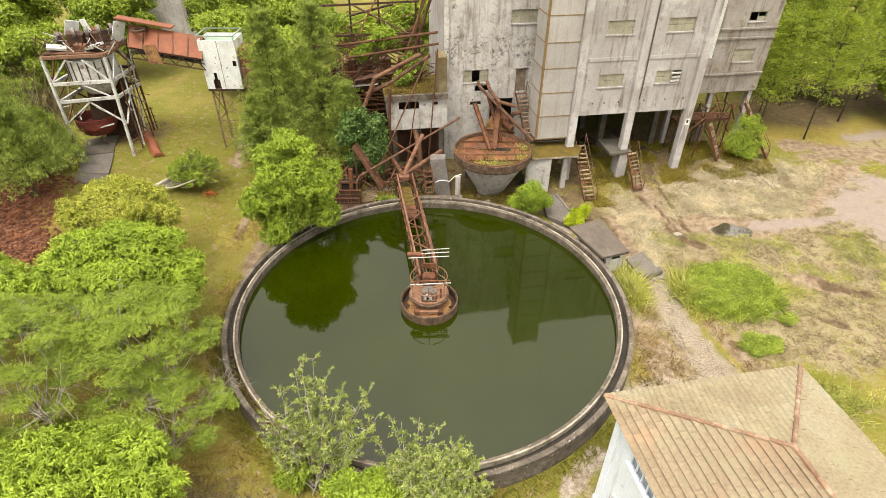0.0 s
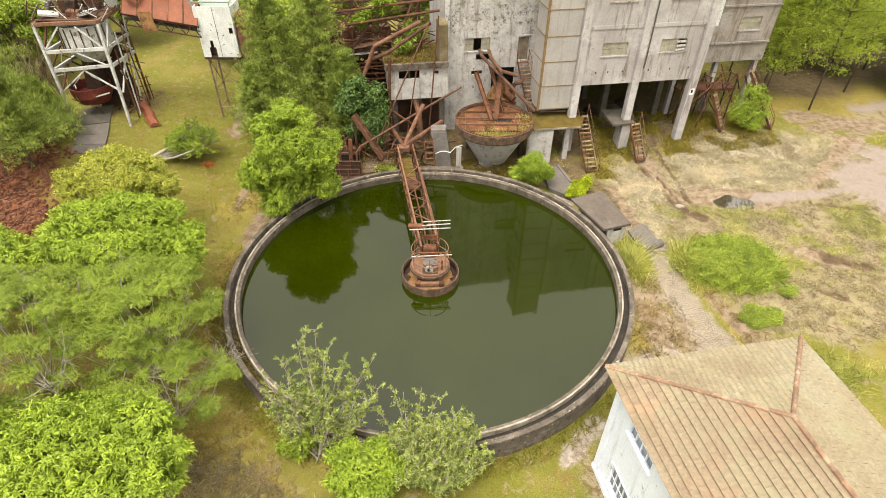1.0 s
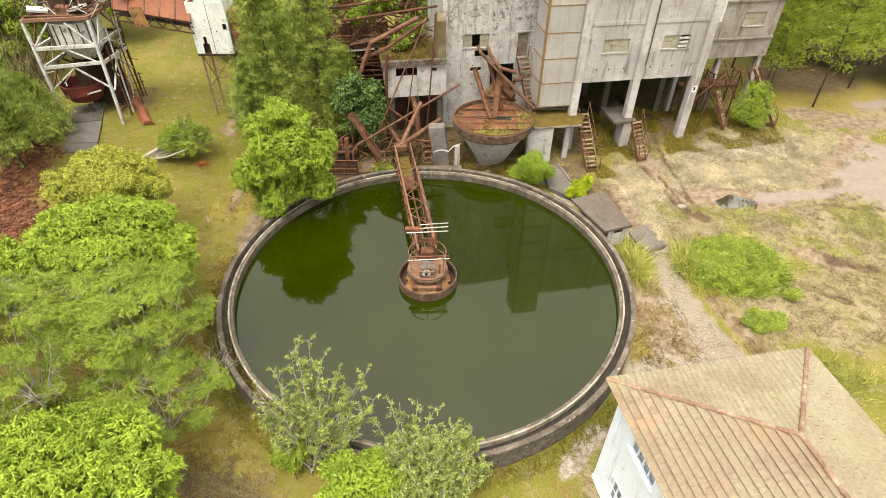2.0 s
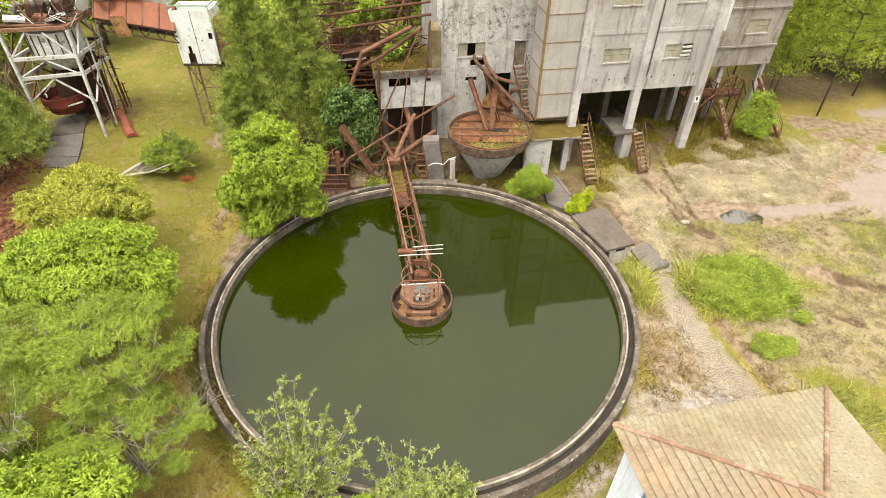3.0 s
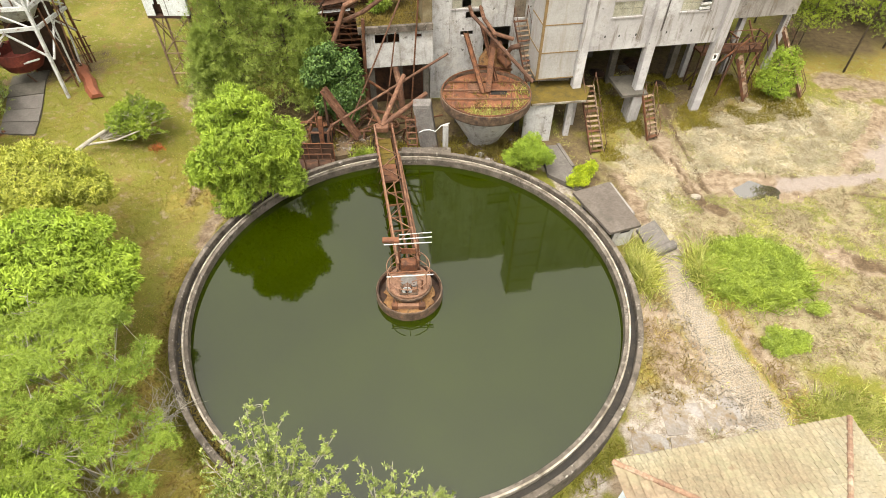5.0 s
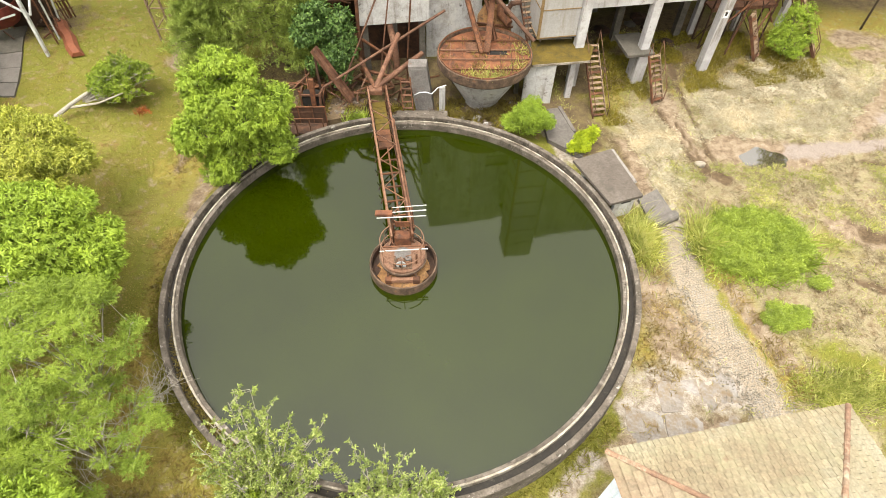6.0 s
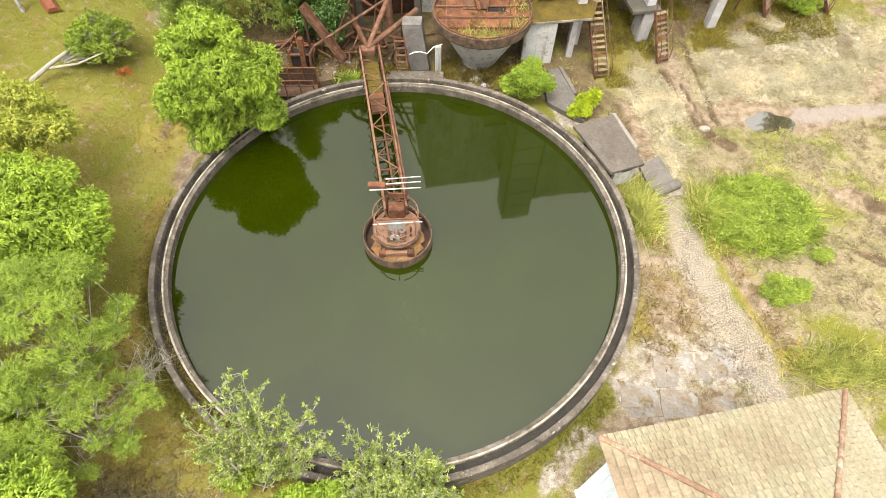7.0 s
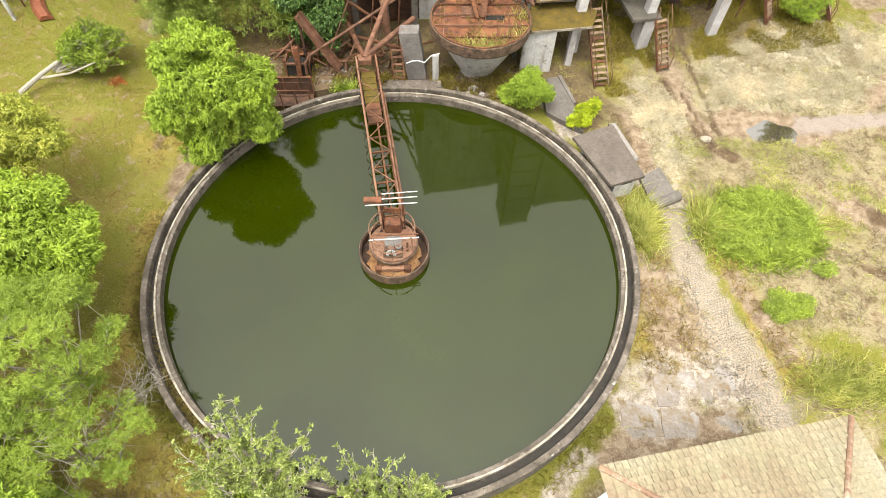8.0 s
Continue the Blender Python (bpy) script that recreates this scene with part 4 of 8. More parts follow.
for k, (dx, y0, y1) in enumerate(((-2.3, -1.6, 1.4), (-1.5, -2.4, 2.2), (-0.75, -2.8, 0.1), (0.3, 0.0, 2.8), (0.95, -2.7, 0.3), (1.7, -2.3, 2.2), (2.4, -1.5, 1.5))):
    part("rib", Geo().beam((CT[0] + dx, CT[1] + y0, 2.22), (CT[0] + dx + 0.1, CT[1] + y1, 2.22), 0.05, 0.07), SALMON if k % 3 == 0 else RUST, cone)
part("rim_angle", Geo().lathe(CT, [(3.0, 2.42), (3.0, 2.5), (3.06, 2.5), (3.06, 2.42)], 64), RUST, cone)
for k in range(4):
    y = CT[1] - 1.8 + 1.1 * k
    h = math.sqrt(9 - (y - CT[1]) ** 2) - 0.05
    part("cross_beam", Geo().beam((CT[0] - h, y, 2.3), (CT[0] + h, y + 0.05, 2.3), 0.06, 0.09), SALMON if k in (1, 2) else RUST, cone)
# black plate on the top sheet paints the shade of an open hatch
part("hatch", Geo().box((CT[0] + 0.2, CT[1] + 0.05, 2.181), (CT[0] + 1.5, CT[1] + 0.6, 2.2)), VOID, cone, "open hatch drawn as a black plate")
part("hatch_plate", Geo().box((CT[0] - 1.2, CT[1] + 0.2, 2.2), (CT[0] - 0.4, CT[1] + 1.4, 2.26)), PALERUST, cone)

# chutes and pipes that come out of the tower into the tank
for name, pts, r, m, lab in (
    ("feed_pipe", [(3.75, 20.6, 6.0), (3.9, 19.5, 5.9), (8.1, 16.2, 2.7)], 0.13, PALERUST, "long pale rusted pipe from the wall opening"),
    ("feed_pipe", [(4.5, 20.8, 6.0), (4.7, 19.4, 5.7), (5.4, 18.2, 5.2), (6.7, 18.0, 4.9)], 0.14, PALERUST, "bent rusted pipe from the wall opening"),
):
    tagged(part(name, Geo().tube(pts, r, 10), m, origin=pts[-1]), lab, "pipe")
for a, b, w, lab in (((3.5, 20.3, 4.2), (4.6, 15.4, 2.3), 0.32, "narrow"), ((5.5, 19.6, 4.6), (4.95, 15.5, 2.3), 0.4, "broad"), ((4.6, 20.0, 4.9), (5.6, 16.9, 2.35), 0.22, "thin")):
    tagged(part("chute", Geo().channel(a, b, w, 0.22), RUST, origin=b), lab + " rusted steel chute sloping into the tank", "chute")
tagged(part("duct", Geo().tube([(6.0, 20.4, 3.4), (6.0, 18.6, 3.2), (6.6, 18.0, 2.9)], 0.25, 14), RUST, origin=(6, 19, 2.4)), "thick rusted duct behind the round tank", "duct")

# ---------------------------------------------------------------- mossy platform between tank and shaft
plat = thing("platform", (10, 16, -1.2), "mossy concrete platform slab on whitewashed walls", "platform")
part("slab", Geo().add([(x, y, z) for z in (1.68, 1.88) for x, y in ((7.9, 14.75), (11.8, 15.3), (12.35, 16.9), (11.1, 18.1), (8.2, 17.9))],
     [(4, 3, 2, 1, 0), (5, 6, 7, 8, 9)] + [(i, (i + 1) % 5, 5 + (i + 1) % 5, 5 + i) for i in range(5)]), MOSS, plat)
part("curb", Geo().beam((8.3, 17.75, 1.93), (11.0, 17.95, 1.93), 0.12, 0.1), WEIR, plat)
part("edge_lip", Geo().beam((7.95, 14.72, 1.8), (11.8, 15.27, 1.8), 0.05, 0.14), WEIR, plat)
part("wall", Geo().box((7.6, 15.0, -1.35), (9.6, 15.25, 1.645)), WHITEWASH, plat)
part("wall", Geo().box((9.35, 15.25, -1.35), (9.6, 17.5, 1.645)), WHITEWASH, plat)
part("pier", Geo().box((10.7, 15.6, -1.35), (11.1, 16.0, 1.645)), CONCRETE, plat)


def stair(name, top, bottom, width, steps, label, material=RUST, rails=(1, 1), rail_h=0.95):
    """A steep steel stair: two stringers, treads and tube handrails."""
    t, b = Vector(top), Vector(bottom)
    run = Vector((t.x - b.x, t.y - b.y, 0)).normalized()
    side = Vector((run.y, -run.x, 0)) * width / 2
    st = thing(name, bottom, label, "stairs")
    for s in (-1, 1):
        part("stringer", Geo().beam(b + side * s, t + side * s, 0.06, 0.2), TAN if s > 0 else material, st)
        if rails[(s + 1) // 2]:
            up = Vector((0, 0, rail_h))
            part("handrail", Geo().tube([b + side * s * 1.05, b + side * s * 1.05 + up, t + side * s * 1.05 + up, t + side * s * 1.05], 0.028, 6), PALERUST, st)
            part("rail_post", Geo().tube([(b + t) / 2 + side * s * 1.05, (b + t) / 2 + side * s * 1.05 + up], 0.025, 6), PALERUST, st)
    for i in range(steps):
        c = b + (t - b) * (i + 0.7) / steps
        part("tread", Geo().beam(c - side, c + side, 0.24, 0.035, (run.x * 0.01, run.y * 0.01, 1)), TAN if i % 4 else material, st)
    return st


stair("steel_stairs", (12.2, 17.3, 1.85), (12.85, 13.45, -1.4), 0.95, 14, "steep rusted steel stairs down from the mossy platform")
stair("steel_stairs", (16.5, 16.6, 1.5), (17.15, 15.0, -1.2), 0.85, 10, "short rusted steel ladder stairs at a concrete pier")
stair("steel_stairs", (24.4, 20.8, 2.2), (25.6, 19.75, -0.8), 0.8, 10, "narrow rusted steel stairs under the wing")
stair("steel_stairs", (27.3, 21.6, 4.0), (30.1, 20.1, -0.7), 0.9, 15, "long rusted steel stairs beside the shrub")
stair("steel_stairs", B(-3.65, 4.2, 5.05), (8.3, 17.3, 1.95), 0.95, 13, "rusted steel stairs up to the tower door")
pier = thing("concrete_pier", B(4.0, -0.9, -1.2), "stout concrete pier with a thick slab top", "pier")
part("shaft", Geo(MILL).box((3.95, -0.75, -1.3), (4.75, 0.5, 1.1), 0.04), CONCRETE, pier)
part("cap", Geo(MILL).box((3.0, -0.85, 1.1), (5.0, 1.9, 1.3), 0.03), DARKCONC, pier)
walkway = thing("steel_walkway", B(13.5, 3.2, -0.8), "rusted steel walkway and bent frames under the wing", "walkway")
part("deck", Geo(MILL).box((10.4, 2.4, 2.2), (15.6, 3.6, 2.3)), RUST, walkway)
for u in (10.5, 13.0, 15.5):
    for v in (2.45, 3.55):
        part("leg", Geo(MILL).beam((u, v, -1.1), (u, v, 3.4), 0.09), DARKRUST, walkway)
    part("cross_beam", Geo(MILL).beam((u, 2.4, 3.3), (u, 3.6, 3.3), 0.08), RUST, walkway)
for v in (2.45, 3.55):
    part("rail", Geo(MILL).tube([(10.4, v, 3.3), (15.6, v, 3.3)], 0.03, 6), PALERUST, walkway)
    part("edge_beam", Geo(MILL).beam((10.4, v, 2.15), (15.6, v, 2.15), 0.1, 0.18), RUST, walkway)
    part("brace", Geo(MILL).beam((10.5, v, -0.9), (13.0, v, 2.1), 0.06), DARKRUST, walkway)
    part("brace", Geo(MILL).beam((15.5, v, -0.9), (13.0, v, 2.1), 0.06), DARKRUST, walkway)
for k in range(7):
    u = 10.6 + 0.75 * k
    part("truss_bar", Geo(MILL).beam((u, 2.2, 2.2 if k % 2 else 3.7), (u + 0.75, 2.2, 3.7 if k % 2 else 2.2), 0.07), DARKRUST, walkway)
for a, b in (((10.2, 1.6, 3.4), (14.8, 1.9, 3.0)), ((11.0, 1.5, 1.5), (13.6, 1.8, 3.6)), ((14.0, 1.6, 0.2), (16.2, 3.0, 3.4)), ((15.8, 2.0, 3.6), (18.4, 3.6, 0.5)), ((12.0, 1.2, -0.9), (12.8, 1.7, 3.2)), ((14.6, 4.0, 3.9), (15.6, 2.2, 1.0))):
    part("bent_bar", Geo(MILL).beam(a, b, 0.1), RUST, walkway)
# darker clutter in the open ground storey
for k in range(12):
    u, v = random.uniform(0.3, 9.0), random.uniform(3.5, 8.0)
    h = random.uniform(0.2, 0.7)
    tagged(part("scrap_mound", Geo(MILL).loft([[(u + math.cos(a) * r * random.uniform(0.7, 1.2), v + math.sin(a) * r, z) for a in (math.pi * j / 3 for j in range(6))] for r, z in ((0.9, -1.2), (0.7, -1.0 + h * 0.5), (0.2, -1.0 + h))]), random.choice((DARKRUST, DARKCONC)), origin=B(u, v, -1.0)), "dark mound of rusted scrap under the building", "scrap", "scrap under the building")
# ---------------------------------------------------------------- pipes, chutes and scrap at the head of the bridge
J = (-2.25, 12.95, 1.3)
for name, pts, r, m, lab in (
    ("pipe", [(-0.9, 17.5, 9.2), (-4.5, 17.4, 7.4), (-5.8, 17.2, 4.4), (-5.9, 17.0, -0.9)], 0.16, PALERUST, "thick bent pipe standing on the ground, pale rust"),
    ("pipe", [(-0.2, 17.6, 9.1), (-3.4, 17.6, 6.9), (-5.3, 17.6, 6.05)], 0.14, PALERUST, "thick sloping pipe resting over the annex roof"),
    ("pipe", [B(-14.9, 2.25, 6.7), B(-15.05, 2.2, 3.2), B(-15.1, 2.2, -1.1)], 0.12, RUST, "upright rusted pipe at the annex corner"),
    ("pipe", [(-0.25, 17.4, 9.3), (-4.7, 14.6, 0.2), (-4.9, 14.4, -1.1)], 0.06, PALERUST, "long leaning steel rod"),
    ("pipe", [(0.4, 17.6, 9.6), (-0.4, 17.3, 0.4), (-0.45, 17.2, -1.1)], 0.06, RUST, "long upright rusted rod"),
    ("pipe", [(-1.3, 17.0, 5.8), (-2.2, 16.6, 0.3), (-2.3, 16.5, -1.1)], 0.05, PALERUST, "thin leaning rod below the annex window"),
    ("pipe", [(2.2, 17.1, 4.3), (-5.7, 13.6, 0.9), (-6.0, 13.4, 0.5), (-6.1, 13.3, -1.3)], 0.09, PALERUST, "long sloping pipe with an elbow at its foot"),
    ("pipe", [J, (-0.8, 16.0, 3.3)], 0.16, PALERUST, "thick strut running up from the bridge end"),
    ("pipe", [J, (0.7, 16.0, 1.9)], 0.17, PALERUST, "thick strut running sideways from the bridge end"),
    ("pipe", [J, (-3.5, 16.0, 1.5)], 0.15, RUST, "rusted strut running back from the bridge end"),
    ("pipe", [(-1.7, 18.5, 3.2), (-1.2, 16.8, 2.2), (-1.0, 16.2, 0.4)], 0.22, PALERUST, "stub of thick pipe under the annex"),
    ("pipe", [(-4.4, 17.2, 2.9), (-1.0, 16.9, 0.6)], 0.1, RUST, "fallen rusted pipe under the annex"),
    ("pipe", [(-3.6, 16.4, 0.4), (0.3, 15.4, 0.0)], 0.12, RUST, "fallen rusted pipe among scrap"),
    ("pipe", [(-8.3, 14.8, -0.3), (-5.6, 16.3, 1.6)], 0.07, PALERUST, "thin leaning pale rusted pipe"),
):
    tagged(part(name, Geo().tube(pts, r, 10), m, origin=pts[-1]), lab, "pipe")
part("joint_plate", Geo().box((J[0] - 0.45, J[1] - 0.35, J[2] - 0.3), (J[0] + 0.45, J[1] + 0.25, J[2] + 0.05), 0.05), PALERUST, bridge)
for w in (-0.55, 0.55):
    part("support_leg", Geo().beam(on_bridge(LEN - 0.1, w, 0.35), on_bridge(LEN - 0.1, w, -1.4), 0.16), RUST, bridge)

launder = thing("steel_trough", (-4.2, 13.9, -1.3), "leaning rusted steel trough with a torn end", "trough")
part("channel", Geo().channel((-6.2, 14.5, 3.05), (-4.1, 13.85, -0.35), 0.62, 0.25), PALERUST, launder)
part("prop", Geo().beam((-6.1, 14.3, -1.2), (-6.1, 14.4, 3.0), 0.14), DARKRUST, launder)
part("prop", Geo().beam((-5.5, 14.9, -1.2), (-5.5, 14.7, 1.9), 0.1), RUST, launder)
part("end_sheet", Geo().beam((-4.25, 13.95, -0.6), (-3.9, 13.75, -1.15), 0.7, 0.05), PALERUST, launder)

pit = thing("pit_machine", (-6.9, 13.9, -1.3), "dark rusted machine with a steel frame in a shallow pit", "machine")
part("body", Geo().box((-7.3, 13.6, -1.3), (-5.9, 14.5, 0.1), 0.06), VOID, pit)
for x in (-7.35, -5.85):
    for y in (13.55, 14.55):
        part("post", Geo().beam((x, y, -1.3), (x, y, 0.6), 0.1), RUST, pit)
    part("top_beam", Geo().beam((x, 13.5, 0.3), (x, 14.6, 0.3), 0.12), RUST, pit)
part("top_beam", Geo().beam((-7.4, 13.55, 0.3), (-5.8, 13.55, 0.3), 0.12), PALERUST, pit)
part("drive_post", Geo().beam((-6.55, 13.5, -1.3), (-6.45, 13.6, 1.5), 0.3, 0.3), REDRUST, pit)

dockp = thing("earth_platform", (-7, 13.2, -1.3), "flat earth-covered platform with a concrete edge", "platform")
part("slab", Geo().add([(-8.5, 12.6, -1.4), (-5.4, 12.3, -1.4), (-3.2, 13.0, -1.4), (-3.0, 16.2, -1.4), (-8.9, 16.0, -1.4), (-8.5, 12.6, -0.75), (-5.4, 12.3, -0.75), (-3.2, 13.0, -0.75), (-3.0, 16.2, -0.75), (-8.9, 16.0, -0.75)],
     [(4, 3, 2, 1, 0), (5, 6, 7, 8, 9)] + [(i, (i + 1) % 5, 5 + (i + 1) % 5, 5 + i) for i in range(5)]),
     surf("packed_earth", [(0.3, (0.11, 0.07, 0.035)), (0.7, (0.24, 0.165, 0.095))], 1.5, 12.0, 0.95, 0.5), dockp)

rails = thing("rusted_railing", (-7, 11.6, -0.6), "rusted steel railing frame beside the tank rim", "railing")
for y in (11.0, 12.2):
    part("rail", Geo().tube([(-8.2, y, 0.35), (-5.55, y + 0.05, 0.35)], 0.05, 6), RUST, rails)
    part("rail", Geo().tube([(-8.2, y, -0.05), (-5.55, y + 0.05, -0.05)], 0.035, 6), PALERUST, rails)
for x in (-8.2, -7.3, -6.4, -5.55):
    part("post", Geo().beam((x, 11.0, -1.3), (x, 11.0, 0.4), 0.07), PALERUST, rails)
    part("post", Geo().beam((x, 12.2, -1.3), (x, 12.2, 0.4), 0.07), RUST, rails)
part("sheet", Geo().box((-8.15, 12.22, -1.2), (-5.6, 12.27, 0.3)), DARKRUST, rails)
part("floor_sheet", Geo().box((-8.2, 11.1, -0.95), (-5.55, 12.2, -0.9)), DARKRUST, rails)

# grey cabinet leaning beside a small ladder
cab = thing("steel_cabinet", (0.7, 14.2, -1.2), "tall grey dented steel cabinet beside a white post", "cabinet")
part("body", Geo().loft([[(0.3, 13.75, -1.25), (1.5, 13.75, -1.25), (1.5, 14.7, -1.25), (0.3, 14.7, -1.25)], [(-0.2, 14.25, 2.0), (1.0, 14.3, 2.0), (1.05, 15.1, 2.05), (-0.15, 15.05, 2.05)]]), GREYSTEEL, cab)
part("door_panel", Geo().loft([[(0.4, 13.75, -1.0), (1.38, 13.75, -1.0), (1.38, 13.85, -1.0), (0.4, 13.85, -1.0)], [(-0.05, 14.19, 1.8), (0.92, 14.23, 1.8), (0.92, 14.33, 1.8), (-0.05, 14.29, 1.8)]]), GREYSTEEL, cab)
post = thing("white_post", (2.05, 14.05, -1.2), "short whitewashed square concrete post", "post")
part("shaft", Geo().box((1.85, 13.9, -1.35), (2.25, 14.2, 0.6), 0.03), WHITEWASH, post)
lad = thing("small_ladder", (-0.3, 13.3, -1.2), "small rusted step ladder", "ladder")
for dx in (-0.7, -0.05):
    part("stile", Geo().beam((dx + 0.2, 12.9, -1.2), (dx, 13.7, 1.6), 0.07), RUST, lad)
for i in range(6):
    z = -0.8 + 0.42 * i
    x, y = -0.5 - 0.2 * (z + 1.2) / 2.8, 12.9 + 0.8 * (z + 1.2) / 2.8
    part("rung", Geo().beam((x, y, z), (x + 0.65, y, z), 0.14, 0.04), PALERUST, lad)
kerb = thing("concrete_kerb", (0.6, 12.75, -1.2), "stepped concrete kerb behind the tank rim", "kerb")
part("step", Geo().box((-1.0, 12.45, -1.4), (2.4, 13.1, -0.55), 0.03), RIM, kerb)
part("step", Geo().box((-0.6, 13.1, -1.4), (1.6, 13.45, -0.8), 0.03), RIM, kerb)
tagged(part("cable", Geo().tube([(0.2, 13.85, 0.15), (0.55, 13.75, 0.4), (0.95, 13.8, 0.4), (1.35, 13.75, 0.3), (1.75, 13.8, 0.75), (2.3, 13.8, 0.95)], 0.035, 6), WHITESTEEL, origin=(1.3, 13.6, 0.3)), "pale loose cable hanging off the cabinet", "cable")
for i in range(9):
    x, y = 3.0 + random.uniform(-0.8, 2.2), 12.75 + random.uniform(-0.3, 0.5)
    r = random.uniform(0.15, 0.4)
    g = Geo().loft([[(x + r * k * math.cos(a) * random.uniform(0.8, 1.2), y + r * k * math.sin(a) * 0.8, z) for a in (math.pi * j / 3 for j in range(6))] for k, z in ((1, -1.45), (0.9, -1.45 + r * 0.7), (0.4, -1.45 + r))])
    tagged(part("rubble_stone", g, CONCRETE, origin=(x, y, -1.4)), "pale broken concrete lump on the ground", "stone", "rubble by the tank")

for k, (x0, x1, y0, y1) in enumerate(((-4.6, -2.4, 14.2, 16.6), (-2.0, 0.4, 14.6, 16.8), (-7.6, -5.2, 14.6, 16.2))):
    heap = thing("scrap_heap", ((x0 + x1) / 2, (y0 + y1) / 2, -1.0), "tangled heap of rusted steel bars and pipes", "scrap", "scrap behind the tank")
    for i in range(26):
        a, b = Vector((random.uniform(x0, x1), random.uniform(y0, y1), random.uniform(-0.95, 0.1))), Vector((random.gauss(0, 1), random.gauss(0, 0.7), random.gauss(0, 0.3))).normalized() * random.uniform(0.8, 2.2)
        part("scrap_bar", Geo().tube([a, a + b], random.uniform(0.03, 0.09), 6), random.choice((RUST, RUST, PALERUST, DARKRUST, SALMON)), heap)
tagged(part("pale_stone", Geo().loft([[(18.5 + r * math.cos(a) * (1.0 + 0.15 * math.sin(3 * a)), 8.95 + 0.8 * r * math.sin(a), z) for a in (math.pi * j / 6 for j in range(12))] for r, z in ((0.36, -1.52), (0.34, -1.42), (0.2, -1.37))]), WEIR, origin=(18.5, 8.95, -1.45)), "pale flat stone in the wheel track", "stone")

casing = thing("machine_casing", (5.5, 19.2, 0.5), "buckled rusted machine casing behind the round tank", "machine")
part("shell", Geo().loft([[(4.4, 18.9, -1.2), (6.9, 18.8, -1.2), (6.9, 19.6, -1.2), (4.4, 19.6, -1.2)], [(4.5, 18.7, 2.6), (6.8, 18.5, 2.4), (6.9, 19.5, 2.6), (4.5, 19.5, 2.7)], [(5.0, 19.0, 3.5), (6.4, 18.9, 3.2), (6.6, 19.5, 3.3), (5.0, 19.5, 3.6)]]), ORANGERUST, casing)
part("flange", Geo().beam((4.4, 18.65, 2.6), (6.9, 18.45, 2.4), 0.14, 0.1), RUST, casing)
part("pipe_stub", Geo().tube([(6.3, 18.8, 3.2), (6.7, 18.6, 4.0), (7.3, 18.5, 4.2)], 0.18, 10), PALERUST, casing)

# ---------------------------------------------------------------- rusted process tower behind the annex
rt = thing("rusted_tower", B(-15.5, 10, -0.8), "collapsing rusted steel process tower overgrown with weeds", "tower")
us, vs, zz = (-20.5, -17.5, -14.6, -11.6), (7.0, 10.0, 13.0), (2.6, 5.2, 7.8, 10.4, 13.0, 15.6)
TOPS = {7.0: 7.6, 10.0: 9.4, 13.0: 11.2}
for u in us:
    for v in vs:
        part("post", Geo(MILL).beam((u, v, -1.0), (u + random.uniform(-0.3, 0.3), v, TOPS[v] + random.uniform(-0.8, 0.4)), 0.16), DARKRUST, rt)
for z in zz:
    for v in vs:
        if z > TOPS[v]:
            continue
        part("girder", Geo(MILL).beam((us[0] - 0.6, v, z + random.uniform(-0.1, 0.1)), (us[-1] + 0.5, v, z + random.uniform(-0.25, 0.25)), 0.1, 0.18), RUST if z > 4 and v < 8 else DARKRUST, rt)
    for u in us if z < 7 else ():
        part("girder", Geo(MILL).beam((u, vs[0], z), (u, vs[-1], z), 0.12, 0.22), DARKRUST, rt)
    for k in range(3 if z < 8 else 0):
        a = random.randrange(3)
        part("brace", Geo(MILL).beam((us[a], vs[0], z - 2.4), (us[a + 1], vs[0], z), 0.08), DARKRUST, rt)
part("cladding", Geo(MILL).box((-20.6, 8.5, -0.9), (-11.4, 8.58, 5.2)), DARKRUST, rt)
for k in range(9):
    z = 2.9 + 0.48 * k
    part("girder", Geo(MILL).beam((-20.6 + random.uniform(-0.4, 0.8), 6.5, z), (-11.6 + random.uniform(-1.5, 0.3), 6.45, z + random.uniform(-0.15, 0.15)), 0.09, 0.1), RUST if k % 3 else PALERUST, rt)
for k in range(22):
    u = -20.4 + 0.42 * k
    part("post", Geo(MILL).beam((u, 6.6, 2.2), (u + random.uniform(-0.15, 0.15), 6.6, random.uniform(5.0, 7.4)), 0.06), RUST if k % 2 else DARKRUST, rt)
for z in (5.3,):
    part("deck", Geo(MILL).box((-20.5, 7.2, z), (-13.5, 11.5, z + 0.06)), DARKRUST, rt)
for k in range(12):
    z, u = 5.45, -20.2 + 0.62 * k
    part("guard_post", Geo(MILL).beam((u, 6.8, z), (u, 6.8, z + 1.0), 0.05), RUST, rt)
for z in (5.9, 6.4):
    part("guard_rail", Geo(MILL).tube([(-20.4, 6.8, z), (-13.2, 6.8, z)], 0.035, 6), RUST, rt)
for k in range(5):
    u = -19.5 + 1.6 * k
    part("vessel", Geo(MILL).tube([(u, 9.0, 5.4), (u, 9.0, 7.0)], 0.5, 14), RUST, rt)
part("roof_sheet", Geo(MILL).beam((-18.6, 6.2, 5.6), (-15.6, 6.1, 5.75), 0.35, 0.04), GREYWHITE, rt, "pale loose roof sheet")
part("roof_sheet", Geo(MILL).beam((-17.5, 6.2, 6.2), (-14.4, 6.1, 6.7), 0.8, 0.04), PALERUST, rt)
